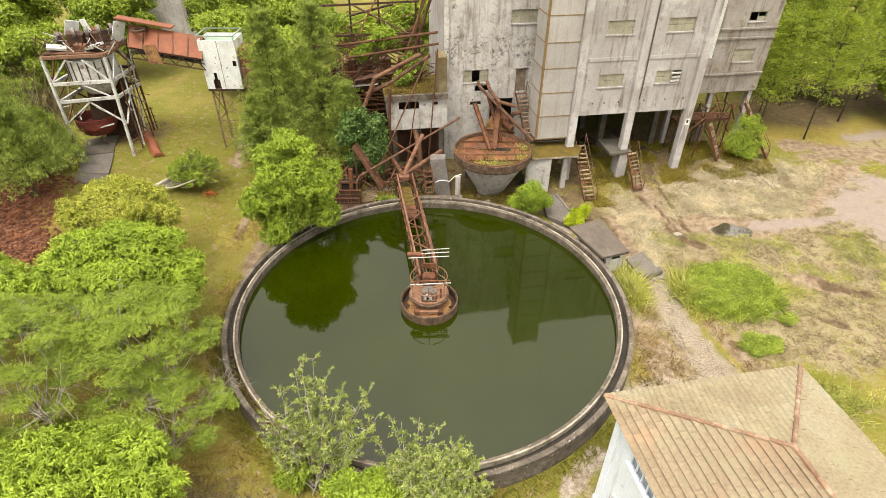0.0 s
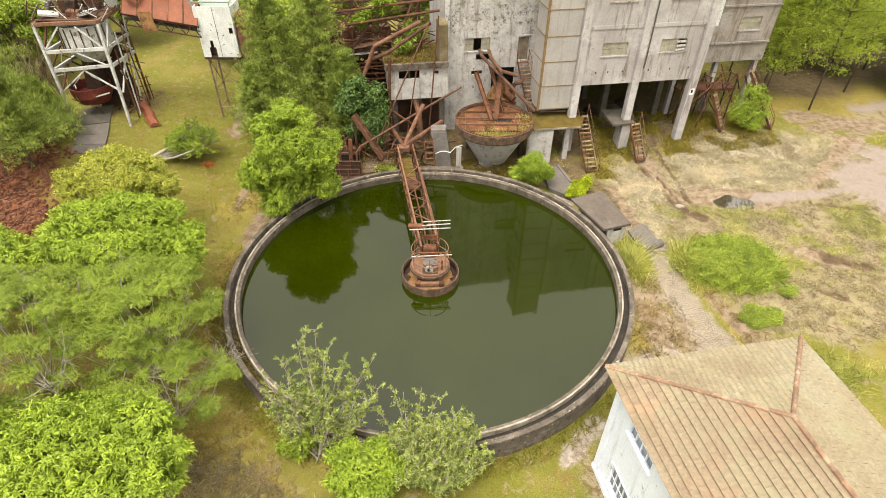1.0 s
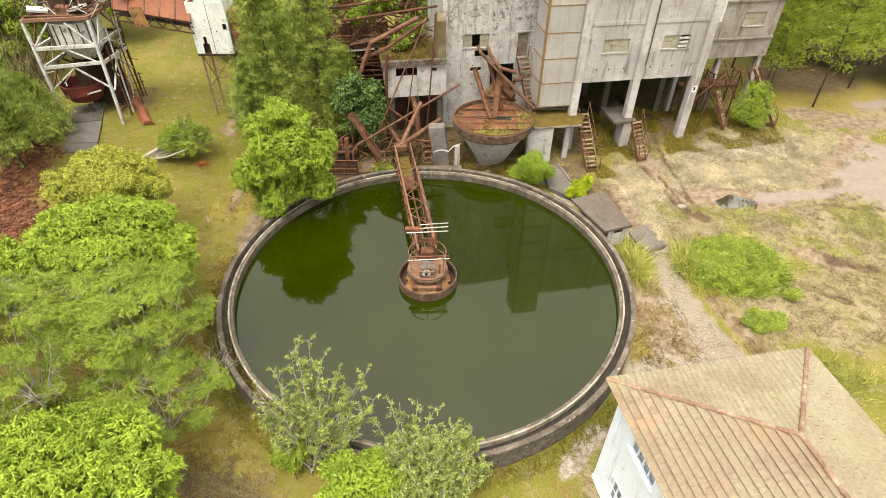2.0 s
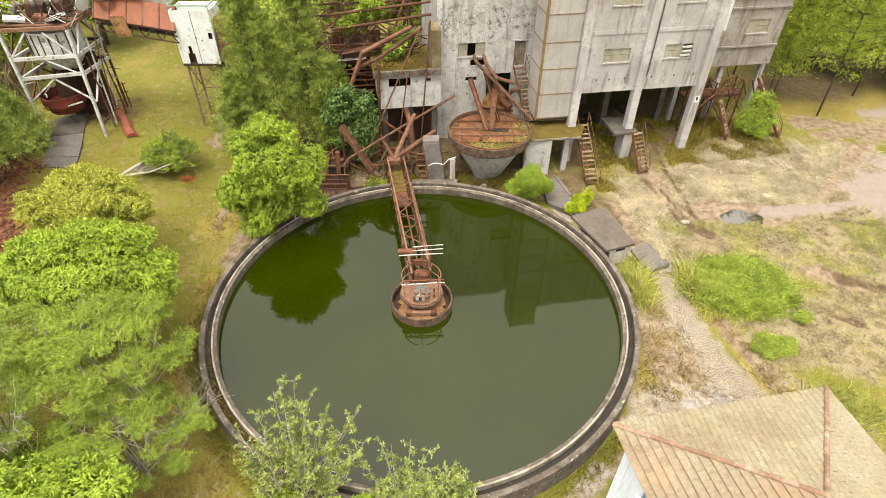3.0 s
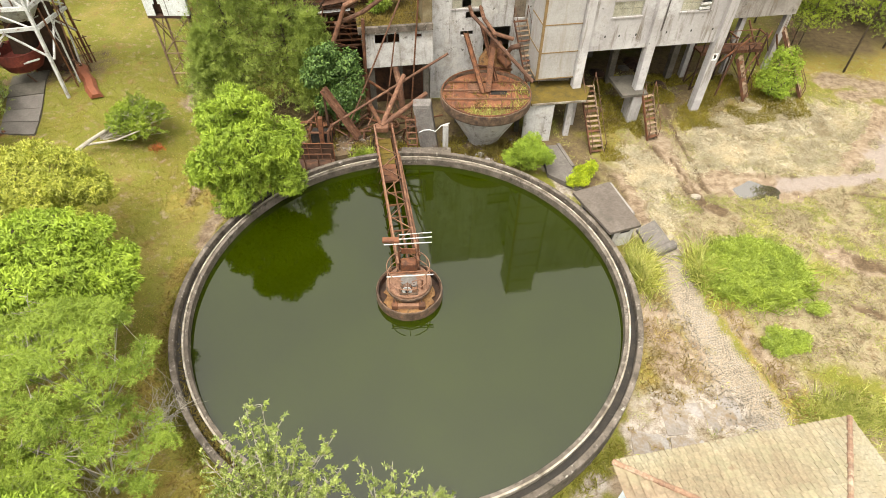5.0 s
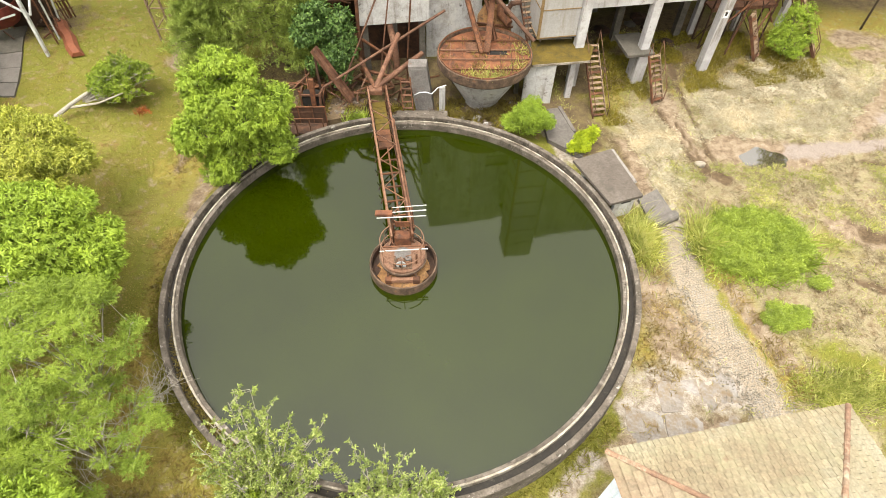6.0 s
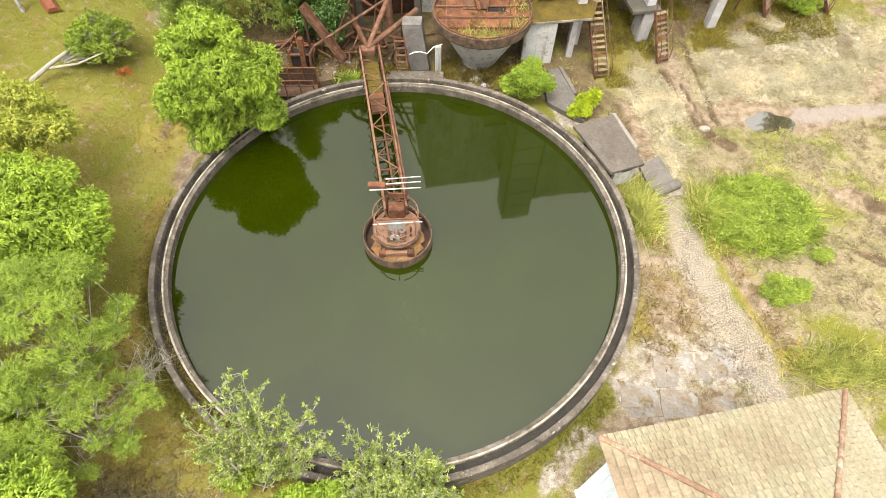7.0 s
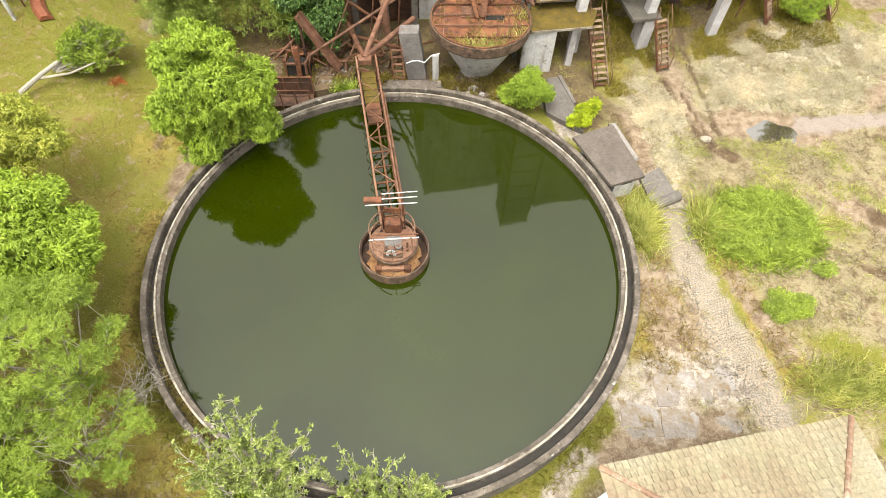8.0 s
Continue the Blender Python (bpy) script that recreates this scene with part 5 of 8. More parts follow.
for a, b, r, m in (((-19.0, 9.6, 5.4), (-15.0, 12.6, 11.0), 0.07, RUST), ((-18.2, 6.4, 9.0), (-10.6, 5.2, 10.0), 0.1, RUST), ((-18.0, 6.2, 8.0), (-10.6, 4.9, 9.2), 0.1, RUST),
                   ((-12.9, 6.4, 7.0), (-11.0, 6.0, 12.5), 0.12, RUST), ((-13.2, 6.2, 8.0), (-10.9, 5.8, 14.0), 0.1, PALERUST), ((-20.5, 12.6, 9.0), (-13.5, 12.4, 10.6), 0.1, DARKRUST),
                   ((-12.4, 6.1, 9.5), (-10.5, 5.6, 17.0), 0.1, RUST), ((-17.0, 12.3, 10.6), (-12.5, 10.2, 8.6), 0.08, DARKRUST), ((-20.0, 6.5, 3.0), (-15.5, 6.0, 8.8), 0.08, DARKRUST)):
    part("pipe", Geo(MILL).tube([a, b], r, 8), m, rt)
for k in range(330):
    u, v = random.uniform(-21, -11.4), random.uniform(6.2, 13.0)
    z = random.uniform(2.4, random.choice((6.6, 7.2 + 0.55 * (v - 7))))
    d = Vector((random.uniform(-1, 1), random.uniform(-0.3, 0.3), random.gauss(0, 0.3))).normalized() * random.uniform(1.0, 3.4)
    part("loose_bar", Geo(MILL).beam((u, v, z), (u + d.x, v + d.y, z + d.z), random.uniform(0.04, 0.09)), random.choice((RUST, RUST, RUST, DARKRUST, PALERUST)), rt)

# ---------------------------------------------------------------- sump house beside the tank and the culvert slab
STUBWALL = surf("crumbled_plaster", [(0.3, (0.25, 0.22, 0.2)), (0.7, (0.6, 0.58, 0.57))], 2.0, 8.0, 0.9, 0.5, patch=[((0.14, 0.1, 0.07), 2.0, 0.5, 0.64)], depth=0.06)
sump = thing("sump_house", (11.8, 6.0, -1.35), "small whitewashed sump house with a flat grey slab roof", "hut")
part("roof_slab", Geo().loft([[(9.8, 7.35, 0.12), (11.35, 3.8, 0.12), (13.3, 4.45, 0.12), (12.25, 8.35, 0.12)], [(9.8, 7.35, 0.3), (11.35, 3.8, 0.3), (13.3, 4.45, 0.3), (12.25, 8.35, 0.3)]]), ROOFSLAB, sump)
part("end_wall", Geo().loft([[(11.75, 4.15, -1.45), (12.95, 4.55, -1.45), (12.9, 4.75, -1.45), (11.7, 4.35, -1.45)], [(11.75, 4.15, 0.115), (12.95, 4.55, 0.115), (12.9, 4.75, 0.115), (11.7, 4.35, 0.115)]]), WHITEWASH, sump)
part("side_wall", Geo().loft([[(12.95, 4.75, -1.45), (13.1, 4.8, -1.45), (12.2, 8.1, -1.45), (12.0, 8.1, -1.45)], [(12.95, 4.75, 0.115), (13.1, 4.8, 0.115), (12.2, 8.1, 0.115), (12.0, 8.1, 0.115)]]), WHITEWASH, sump)
part("back_wall", Geo().loft([[(10.6, 7.6, -1.45), (12.0, 8.1, -1.45), (12.0, 7.9, -1.45), (10.7, 7.4, -1.45)], [(10.6, 7.6, 0.115), (12.0, 8.1, 0.115), (12.0, 7.9, 0.115), (10.7, 7.4, 0.115)]]), WHITEWASH, sump)
# near-black panel on the wall carries the shade of a vent
part("grille", Geo().loft([[(12.15, 4.27, -0.25), (12.75, 4.47, -0.25), (12.75, 4.5, -0.25), (12.15, 4.3, -0.25)], [(12.15, 4.27, 0.0), (12.75, 4.47, 0.0), (12.75, 4.5, 0.0), (12.15, 4.3, 0.0)]]), VOID, sump, "vent opening drawn as a black panel")
part("wall_stub", Geo().loft([[(12.5, 9.6, -1.5), (13.0, 9.75, -1.5), (14.1, 7.2, -1.5), (13.6, 7.0, -1.5)], [(12.5, 9.6, -0.85), (12.95, 9.75, -0.9), (14.0, 7.25, -1.3), (13.6, 7.05, -1.25)]]), STUBWALL, sump, "crumbling whitewashed wall stub")
culv = thing("culvert_slab", (14.7, 5.0, -1.4), "grey concrete culvert slab with a broken edge", "slab")
part("slab", Geo().loft([[(13.7, 5.6, -1.5), (14.0, 3.5, -1.5), (15.6, 4.2, -1.5), (15.1, 6.5, -1.5)], [(13.7, 5.6, -1.15), (14.0, 3.5, -1.12), (15.5, 4.25, -1.1), (15.0, 6.4, -1.15)]]), SLAB, culv)
part("pipe_end", Geo().tube([(14.1, 3.6, -1.2), (15.6, 4.3, -1.2)], 0.3, 14), SLAB, culv)
kb = thing("drain_slab", (10, 11.5, -1.4), "grey concrete drain cover slab along the tank", "slab")
part("cover_slab", Geo().loft([[(x, y, z) for x, y in ((8.95, 10.9), (11.0, 9.2), (10.75, 11.6), (10.1, 14.2), (9.3, 14.1), (8.9, 12.4))] for z in (-1.5, -1.12)]), SLAB, kb)
part("kerb_stone", Geo().beam((10.8, 11.7, -1.15), (10.15, 14.3, -1.15), 0.22, 0.18), SLAB, kb)

# ---------------------------------------------------------------- white steel frame with a red hopper
ROOFRED = surf("painted_iron_roof", [(0.3, (0.22, 0.06, 0.024)), (0.7, (0.35, 0.105, 0.045))], 0.8, 10.0, 0.7, 0.2, patch=[((0.16, 0.055, 0.03), 1.2, 0.54, 0.74), ((0.5, 0.36, 0.26), 1.8, 0.64, 0.74)], vary=0.1)
DEEPRED = surf("deep_red_oxide", [(0.3, (0.12, 0.022, 0.015)), (0.6, (0.24, 0.04, 0.026)), (0.75, (0.32, 0.07, 0.04))], 1.6, 11.0, 0.8, 0.3, patch=[((0.4, 0.22, 0.12), 1.6, 0.6, 0.74)], vary=0.05)
fr = thing("loading_frame", (-27.8, 19.8, 0.2), "white chipped steel loading frame with a red hopper", "frame")
corners = [(-25.2, 17.8), (-30.1, 17.8), (-29.9, 22.2), (-25.6, 22.2)]
for k, (x, y) in enumerate(corners):
    part("leg", Geo().beam((x - (0.3 if k == 0 else 0.0), y - (0.2 if k < 2 else 0.0), -0.2), (x, y, 8.8), 0.19 if k < 2 else 0.14), GREYWHITE if k < 2 else RUST, fr)
for z, rise, m in ((8.7, 0.25, SALMON), (6.62, 0.33, GREYWHITE), (5.15, 0.5, GREYWHITE)):
    for k, ((a, b), (c, d)) in enumerate(zip(corners, corners[1:] + corners[:1])):
        part("girder", Geo().beam((a, b, z + (rise if k in (0, 3) and k == 0 else 0)), (c, d, z + (rise if k == 3 else 0)), 0.18, 0.24), m if k != 2 else DARKRUST, fr)
for k, ((a, b), (c, d)) in enumerate(zip(corners, corners[1:] + corners[:1])):
    mx, my = (a + c) / 2, (b + d) / 2
    m = GREYWHITE if k in (0, 3) else RUST
    part("brace", Geo().beam((a, b, 6.7), (a + (mx - a) * 0.75, b + (my - b) * 0.75, 8.6), 0.11), m, fr)
    part("brace", Geo().beam((c, d, 6.7), (c + (mx - c) * 0.75, d + (my - d) * 0.75, 8.6), 0.11), m, fr)
    part("brace", Geo().beam((a, b, 3.4), (mx, my, 5.2), 0.11), m, fr)
    part("brace", Geo().beam((c, d, 3.4), (mx, my, 5.2), 0.11), m, fr)
    part("brace", Geo().beam((a, b, 5.4), (mx, my, 6.6), 0.09), m, fr)
part("bin", Geo().lathe((-27.7, 20.0, 0), [(1.75, 8.3), (1.85, 8.3), (1.85, 6.5), (1.0, 5.4), (0.9, 5.4), (1.75, 6.5)], 28), GREYWHITE, fr)
for k in range(9):
    a = math.pi * (1.1 + 0.1 * k)
    part("bin_rib", Geo().beam((-27.7 + 1.88 * math.cos(a), 20 + 1.88 * math.sin(a), 6.5), (-27.7 + 1.88 * math.cos(a), 20 + 1.88 * math.sin(a), 8.25), 0.07), WELLRUST, fr)
part("hopper", Geo().lathe((-28.9, 19.7, -0.55), [(1.5, 3.85), (1.6, 3.85), (1.55, 3.1), (1.2, 2.45), (0.4, 2.3), (0.4, 2.4), (1.12, 2.55), (1.45, 3.1)], 30), DEEPRED, fr, "deep red oxide bowl hopper")
part("throat", Geo().loft([[(-29.0, 19.3, 3.0), (-27.7, 19.3, 3.0), (-27.7, 20.7, 3.0), (-29.0, 20.7, 3.0)], [(-28.7, 19.6, 5.5), (-27.9, 19.6, 5.5), (-27.9, 20.5, 5.5), (-28.7, 20.5, 5.5)]]), DARKRUST, fr)
part("dark_casing", Geo().box((-29.4, 20.9, 0.2), (-26.4, 22.0, 6.4), 0.06), DARKRUST, fr)
part("lip", Geo().beam((-28.0, 18.5, 2.7), (-26.9, 18.7, 2.95), 0.16, 0.08), GREYWHITE, fr)
for k in range(70):
    x, y, z = random.uniform(-30.2, -25.6), random.uniform(18.6, 22.2), random.uniform(0.6, 6.5)
    part("scrap_bar", Geo().beam((x, y, z), (x + random.uniform(-0.9, 0.9), y + random.uniform(-0.5, 0.5), z + random.uniform(-0.9, 0.9)), random.uniform(0.04, 0.1)), random.choice((RUST, DARKRUST, DARKRUST, VOID, GREYWHITE)), fr)
for k in range(9):
    part("deck_plank", Geo().beam((-30.1 + 0.06 * k, 18.2 + 0.48 * k, 8.93 + 0.03 * (k % 3)), (-25.4 - 0.1 * (k % 2), 18.25 + 0.48 * k, 9.0), 0.36, 0.05), (RUST, DARKRUST, WELLRUST)[k % 3], fr)
for c, sz, tilt, m in (((-29.2, 18.7, 9.25), (1.3, 0.8, 0.16), 14, GREYWHITE), ((-26.3, 18.8, 9.35), (1.5, 1.0, 0.16), -18, GREYWHITE), ((-28.4, 20.3, 9.5), (1.2, 1.0, 0.9), 8, DARKRUST), ((-26.9, 20.9, 9.5), (1.1, 1.0, 0.8), -10, DARKRUST),
                       ((-29.3, 21.6, 9.9), (1.0, 0.07, 1.3), 22, WHITESTEEL), ((-28.3, 21.9, 10.0), (0.8, 0.07, 1.1), -14, WHITESTEEL), ((-25.2, 20.9, 9.9), (0.9, 0.08, 1.6), 24, WHITESTEEL), ((-29.9, 20.4, 9.5), (0.5, 0.5, 0.8), 30, GREYSTEEL), ((-27.4, 21.6, 9.6), (0.6, 0.7, 0.7), 10, REDRUST), ((-27.6, 19.2, 9.2), (0.9, 0.7, 0.35), 5, REDRUST)):
    part("housing", Geo(Matrix.Translation(c) @ Matrix.Rotation(radians(tilt), 4, "Y") @ Matrix.Rotation(radians(tilt * 2), 4, "Z")).box(tuple(-q / 2 for q in sz), tuple(q / 2 for q in sz), 0.06 if min(sz) > 0.3 else 0.0), m, fr)
for k in range(4):
    part("pulley", Geo().tube([(-28.4 + 0.8 * k, 20.0 + 0.4 * k, 10.0), (-28.2 + 0.8 * k, 20.1 + 0.4 * k, 10.0)], 0.4, 14), GREYSTEEL, fr)
for k in range(60):
    x, y, z = random.uniform(-31, -24.6), random.uniform(17.6, 22.5), random.uniform(8.9, 9.6)
    part("scrap_bar", Geo().beam((x, y, z), (x + random.uniform(-1.2, 1.2), y + random.uniform(-0.6, 0.6), z + random.uniform(0, 1.1)), random.uniform(0.03, 0.07)), random.choice((GREYWHITE, DARKRUST, PALERUST)), fr)
# bars leaning at the frame's side
for k, (top, foot, w, m) in enumerate((((-25.3, 21.9, 8.5), (-25.9, 21.0, 0.2), 0.1, GREYWHITE), ((-25.2, 20.9, 8.2), (-25.7, 20.2, 0.2), 0.08, SALMON), ((-25.2, 19.6, 7.6), (-25.3, 19.3, 0.2), 0.09, GREYWHITE), ((-25.0, 20.4, 6.0), (-25.1, 20.9, 0.2), 0.07, RUST), ((-25.1, 18.6, 6.6), (-25.2, 18.8, 0.2), 0.08, RUST))):
    tagged(part("leaning_bar", Geo().beam(foot, top, w), m, origin=foot), "long steel bar leaning against the loading frame", "bar", "leaning bars")
sf = thing("leaning_rack", (-25.9, 22.1, 0.2), "small rusted bar rack leaning by the loading frame", "frame")
for z in (1.4, 2.0, 2.7):
    part("bar", Geo().beam((-26.4, 22.0, z), (-25.2, 22.4, z + 0.15), 0.06), DARKRUST, sf)
for x in (-26.3, -25.8, -25.3):
    part("post", Geo().beam((x, 22.0 + (x + 26.3) * 0.3, 0.1), (x - 0.1, 22.0 + (x + 26.3) * 0.3, 3.0), 0.07), RUST, sf)
tagged(part("red_trough", Geo().loft([[(x - 0.42, y - 0.15, z), (x - 0.2, y - 0.08, z + 0.28), (x + 0.2, y + 0.08, z + 0.28), (x + 0.42, y + 0.15, z)] for x, y, z in ((x, y, ground_z(x, y) + 0.12) for x, y in ((-26.0, 21.3), (-25.4, 20.3), (-24.6, 19.4), (-24.0, 18.3), (-23.4, 17.6)))]), ROOFRED, origin=(-24.5, 19, 0.3)), "fallen red rusted steel trough on the grass", "trough")
for k in range(5):
    t0, t1 = k / 5 + 0.004, (k + 1) / 5 - 0.004
    a, b, c, d = (Vector((-28.4, 13.3, 0)).lerp(Vector((-30.6, 20.0, 0)), q) if e else Vector((-25.9, 13.2, 0)).lerp(Vector((-28.3, 21.0, 0)), q) for e, q in ((1, t0), (0, t0), (0, t1), (1, t1)))
    top = [(p.x, p.y, ground_z(p.x, p.y) + 0.14 + 0.02 * (k % 2)) for p in (a, b, c, d)]
    tagged(part("concrete_pad", Geo().loft([[(x, y, z - 0.5) for x, y, z in top], top]), SLAB if k < 3 else DARKCONC, origin=top[0]), "cracked dark concrete slab under the loading frame", "pad", "slabs under the frame", "structure")

# ---------------------------------------------------------------- conveyor gallery and white head house
gal = thing("conveyor_gallery", (-20.7, 21.5, 0.2), "rust-red roofed conveyor gallery on thin trusses", "conveyor")
GA, GB = Vector((-24.6, 21.3, 9.8)), Vector((-18.6, 20.8, 9.0))
for i in range(5):
    a, b = GA + (GB - GA) * (i / 5 + 0.006), GA + (GB - GA) * ((i + 1) / 5 - 0.006)
    part("roof_sheet", Geo().loft([[a + Vector((0, -0.9, -1.0)), a + Vector((0, 0.3, 0.4)), a + Vector((0, 0.3, 0.44)), a + Vector((0, -0.93, -0.97))], [b + Vector((0, -0.9, -1.0)), b + Vector((0, 0.3, 0.4)), b + Vector((0, 0.3, 0.44)), b + Vector((0, -0.93, -0.97))]]), ROOFRED, gal)
    part("roof_sheet", Geo().loft([[a + Vector((0, 1.5, -0.9)), a + Vector((0, 0.32, 0.4)), a + Vector((0, 0.32, 0.44)), a + Vector((0, 1.53, -0.87))], [b + Vector((0, 1.5, -0.9)), b + Vector((0, 0.32, 0.4)), b + Vector((0, 0.32, 0.44)), b + Vector((0, 1.53, -0.87))]]), ROOFRED, gal)
    part("seam", Geo().beam(a + Vector((0, -0.95, -0.96)), a + Vector((0, 0.3, 0.47)), 0.07, 0.04), PALERUST, gal)
for y in (-0.8, 1.4):
    for z in (-1.1, -1.9):
        part("chord", Geo().beam(GA + Vector((0, y, z)), GB + Vector((0, y, z)), 0.09), DARKRUST, gal)
    for i in range(10):
        a, b = GA + (GB - GA) * i / 10, GA + (GB - GA) * (i + 1) / 10
        part("web", Geo().beam(a + Vector((0, y, -1.1 if i % 2 else -1.9)), b + Vector((0, y, -1.9 if i % 2 else -1.1)), 0.06), DARKRUST, gal)
part("belt_floor", Geo().beam(GA + Vector((0, 0.3, -1.5)), GB + Vector((0, 0.3, -1.5)), 1.8, 0.06), DARKRUST, gal)
part("cover", Geo().beam((-25.2, 21.2, 10.9), (-21.0, 21.4, 10.1), 0.9, 0.1), ROOFRED, gal)
part("hanging_sheet", Geo().loft([[(-23.3, 20.2, 9.0), (-22.3, 20.2, 9.0), (-22.3, 20.26, 9.0), (-23.3, 20.26, 9.0)], [(-23.0, 20.0, 7.55), (-21.9, 20.0, 7.6), (-21.9, 20.06, 7.6), (-23.0, 20.06, 7.55)]]), ORANGERUST, gal)
part("wheel", Geo().lathe((-23.6, 20.9, 0), [(0.3, 9.9), (0.6, 9.9), (0.6, 10.05), (0.3, 10.05)], 18), DARKRUST, gal)
hh = thing("head_house", (-17.4, 21.4, 0.2), "white sheet-metal head house on a thin steel trestle", "tower")
part("sheeting", Geo().holed(-18.9, -15.95, 5.4, 9.35, 20.3, 20.36, [(-18.3, -17.75, 5.4, 6.2), (-18.15, -17.9, 6.2, 6.75), (-16.4, -16.1, 7.3, 7.75), (-17.9, -17.8, 7.5, 7.6), (-17.4, -17.3, 7.3, 7.42), (-17.0, -16.88, 7.1, 7.2), (-17.1, -17.0, 6.4, 6.5)]), WHITESTEEL, hh)
part("sheeting", Geo().box((-18.9, 20.36, 5.4), (-18.84, 22.6, 9.35)), WHITESTEEL, hh)
part("sheeting", Geo().box((-16.01, 20.36, 5.4), (-15.95, 22.6, 9.35)), WHITESTEEL, hh)
part("sheeting", Geo().box((-18.84, 22.54, 5.4), (-16.01, 22.6, 9.35)), WHITESTEEL, hh)
part("interior", Geo().box((-18.8, 20.7, 5.45), (-16.05, 22.5, 8.6)), DARKRUST, hh)
part("seam", Geo().box((-17.4, 20.285, 5.4), (-17.36, 20.297, 9.35)), GREYSTEEL, hh)
GREENP = surf("faded_green_paint", [(0.3, (0.25, 0.36, 0.3)), (0.7, (0.4, 0.5, 0.43))], 2.0, 14.0, 0.6, 0.2)
for a, b in (((-18.9, 20.3), (-15.95, 20.3)), ((-15.95, 20.3), (-15.95, 22.6)), ((-15.95, 22.6), (-18.9, 22.6)), ((-18.9, 22.6), (-18.9, 20.3))):
    part("top_rail", Geo().beam((*a, 9.7), (*b, 9.7), 0.07), GREENP, hh)
    part("rail_post", Geo().beam((*a, 9.3), (*a, 9.75), 0.06), GREENP, hh)
part("roof_deck", Geo().box((-18.84, 20.36, 9.0), (-16.01, 22.54, 9.1)), GREENP, hh, "faded green roof deck")
part("floor", Geo().box((-18.9, 20.3, 5.2), (-15.95, 22.6, 5.397)), DARKRUST, hh)
part("side_box", Geo().box((-15.9, 20.6, 7.2), (-14.6, 22.2, 8.7), 0.06), REDRUST, hh)
part("side_box", Geo().box((-15.9, 20.5, 5.4), (-14.8, 22.0, 7.15), 0.06), PALERUST, hh)
tl = [(-18.7, 20.5), (-16.2, 20.5), (-16.2, 22.4), (-18.7, 22.4)]
for (a, b), (c, d) in zip(tl, tl[1:] + tl[:1]):
    part("leg", Geo().beam((a, b, 0.0), (a, b, 5.2), 0.12), TAN, hh)
    for z in (0.9, 2.5):
        part("tie", Geo().beam((a, b, z), (c, d, z), 0.07), TAN, hh)
    part("cross", Geo().beam((a, b, 2.5), (c, d, 5.2), 0.06), TAN, hh)
    part("cross", Geo().beam((c, d, 2.5), (a, b, 5.2), 0.06), TAN, hh)

# distant grey shed behind the trees
shed = thing("far_shed", (-35, 53, 0.3), "plain grey concrete shed among trees", "building")
part("wall", Geo().box((-37.8, 50.0, -0.5), (-32.7, 50.3, 9.0)), CONCRETE, shed)
part("wall", Geo().box((-32.7, 50.0, -0.5), (-32.4, 57.0, 9.0)), CONCRETE, shed)
# black panels on the wall paint the dark inside of the windows
for y in (51.0, 53.6):
    part("window", Geo().box((-32.42, y, 1.6), (-32.38, y + 1.4, 5.2)), VOID, shed)
    part("mullion", Geo().box((-32.4, y + 0.65, 1.6), (-32.36, y + 0.75, 5.2)), GREYSTEEL, shed)
part("roof", Geo().box((-38.1, 49.7, 9.003), (-32.1, 57.3, 9.2)), CONCRETE, shed)
# ---------------------------------------------------------------- house with a hipped tile roof
HA = math.atan2(1.5, 8.35)
HOUSE = Matrix.Translation((7.05, -11.5, 0)) @ Matrix.Rotation(HA, 4, "Z") @ Matrix.Diagonal((1, -1, 1, 1))
W, D, EAVE, RISE = 8.45, 14.0, 5.2, 1.75


def H(a, b, z):
    return tuple(HOUSE @ Vector((a, b, z)))


house = thing("house", H(4.2, 6, -1.4), "white plastered house with a hipped clay tile roof", "house")
o = 0.55
WINS = [(1.8, 3.5, 3.4, 4.6), (6.0, 7.7, 3.4, 4.6), (1.65, 3.05, -0.6, 0.8), (5.8, 7.2, -0.6, 0.8)]
part("wall", Geo(HOUSE @ Matrix.Rotation(0, 4, "Z")).box((o, o, -1.6), (W - o, o + 0.22, EAVE - 0.05)), PLASTER, house)
side = Geo()
side.at = HOUSE @ Matrix(((0, 1, 0, 0), (1, 0, 0, 0), (0, 0, 1, 0), (0, 0, 0, 1)))
side.holed(o + 0.22, D - o, -1.6, EAVE - 0.05, o, o + 0.22, WINS)
part("wall", side, PLASTER, house)
part("wall", Geo(HOUSE).box((W - o - 0.22, o + 0.22, -1.6), (W - o, D - o, EAVE - 0.05)), PLASTER, house)
part("wall", Geo(HOUSE).box((o + 0.22, D - o - 0.22, -1.6), (W - o - 0.22, D - o, EAVE - 0.05)), PLASTER, house)
part("plinth", Geo(HOUSE).box((o - 0.12, o - 0.12, -1.6), (o - 0.003, D - o, -1.1)), PLASTER, house)
part("soffit", Geo(HOUSE).box((0.05, 0.05, EAVE - 0.1), (W - 0.05, D - 0.05, EAVE - 0.045)), PLASTER, house)
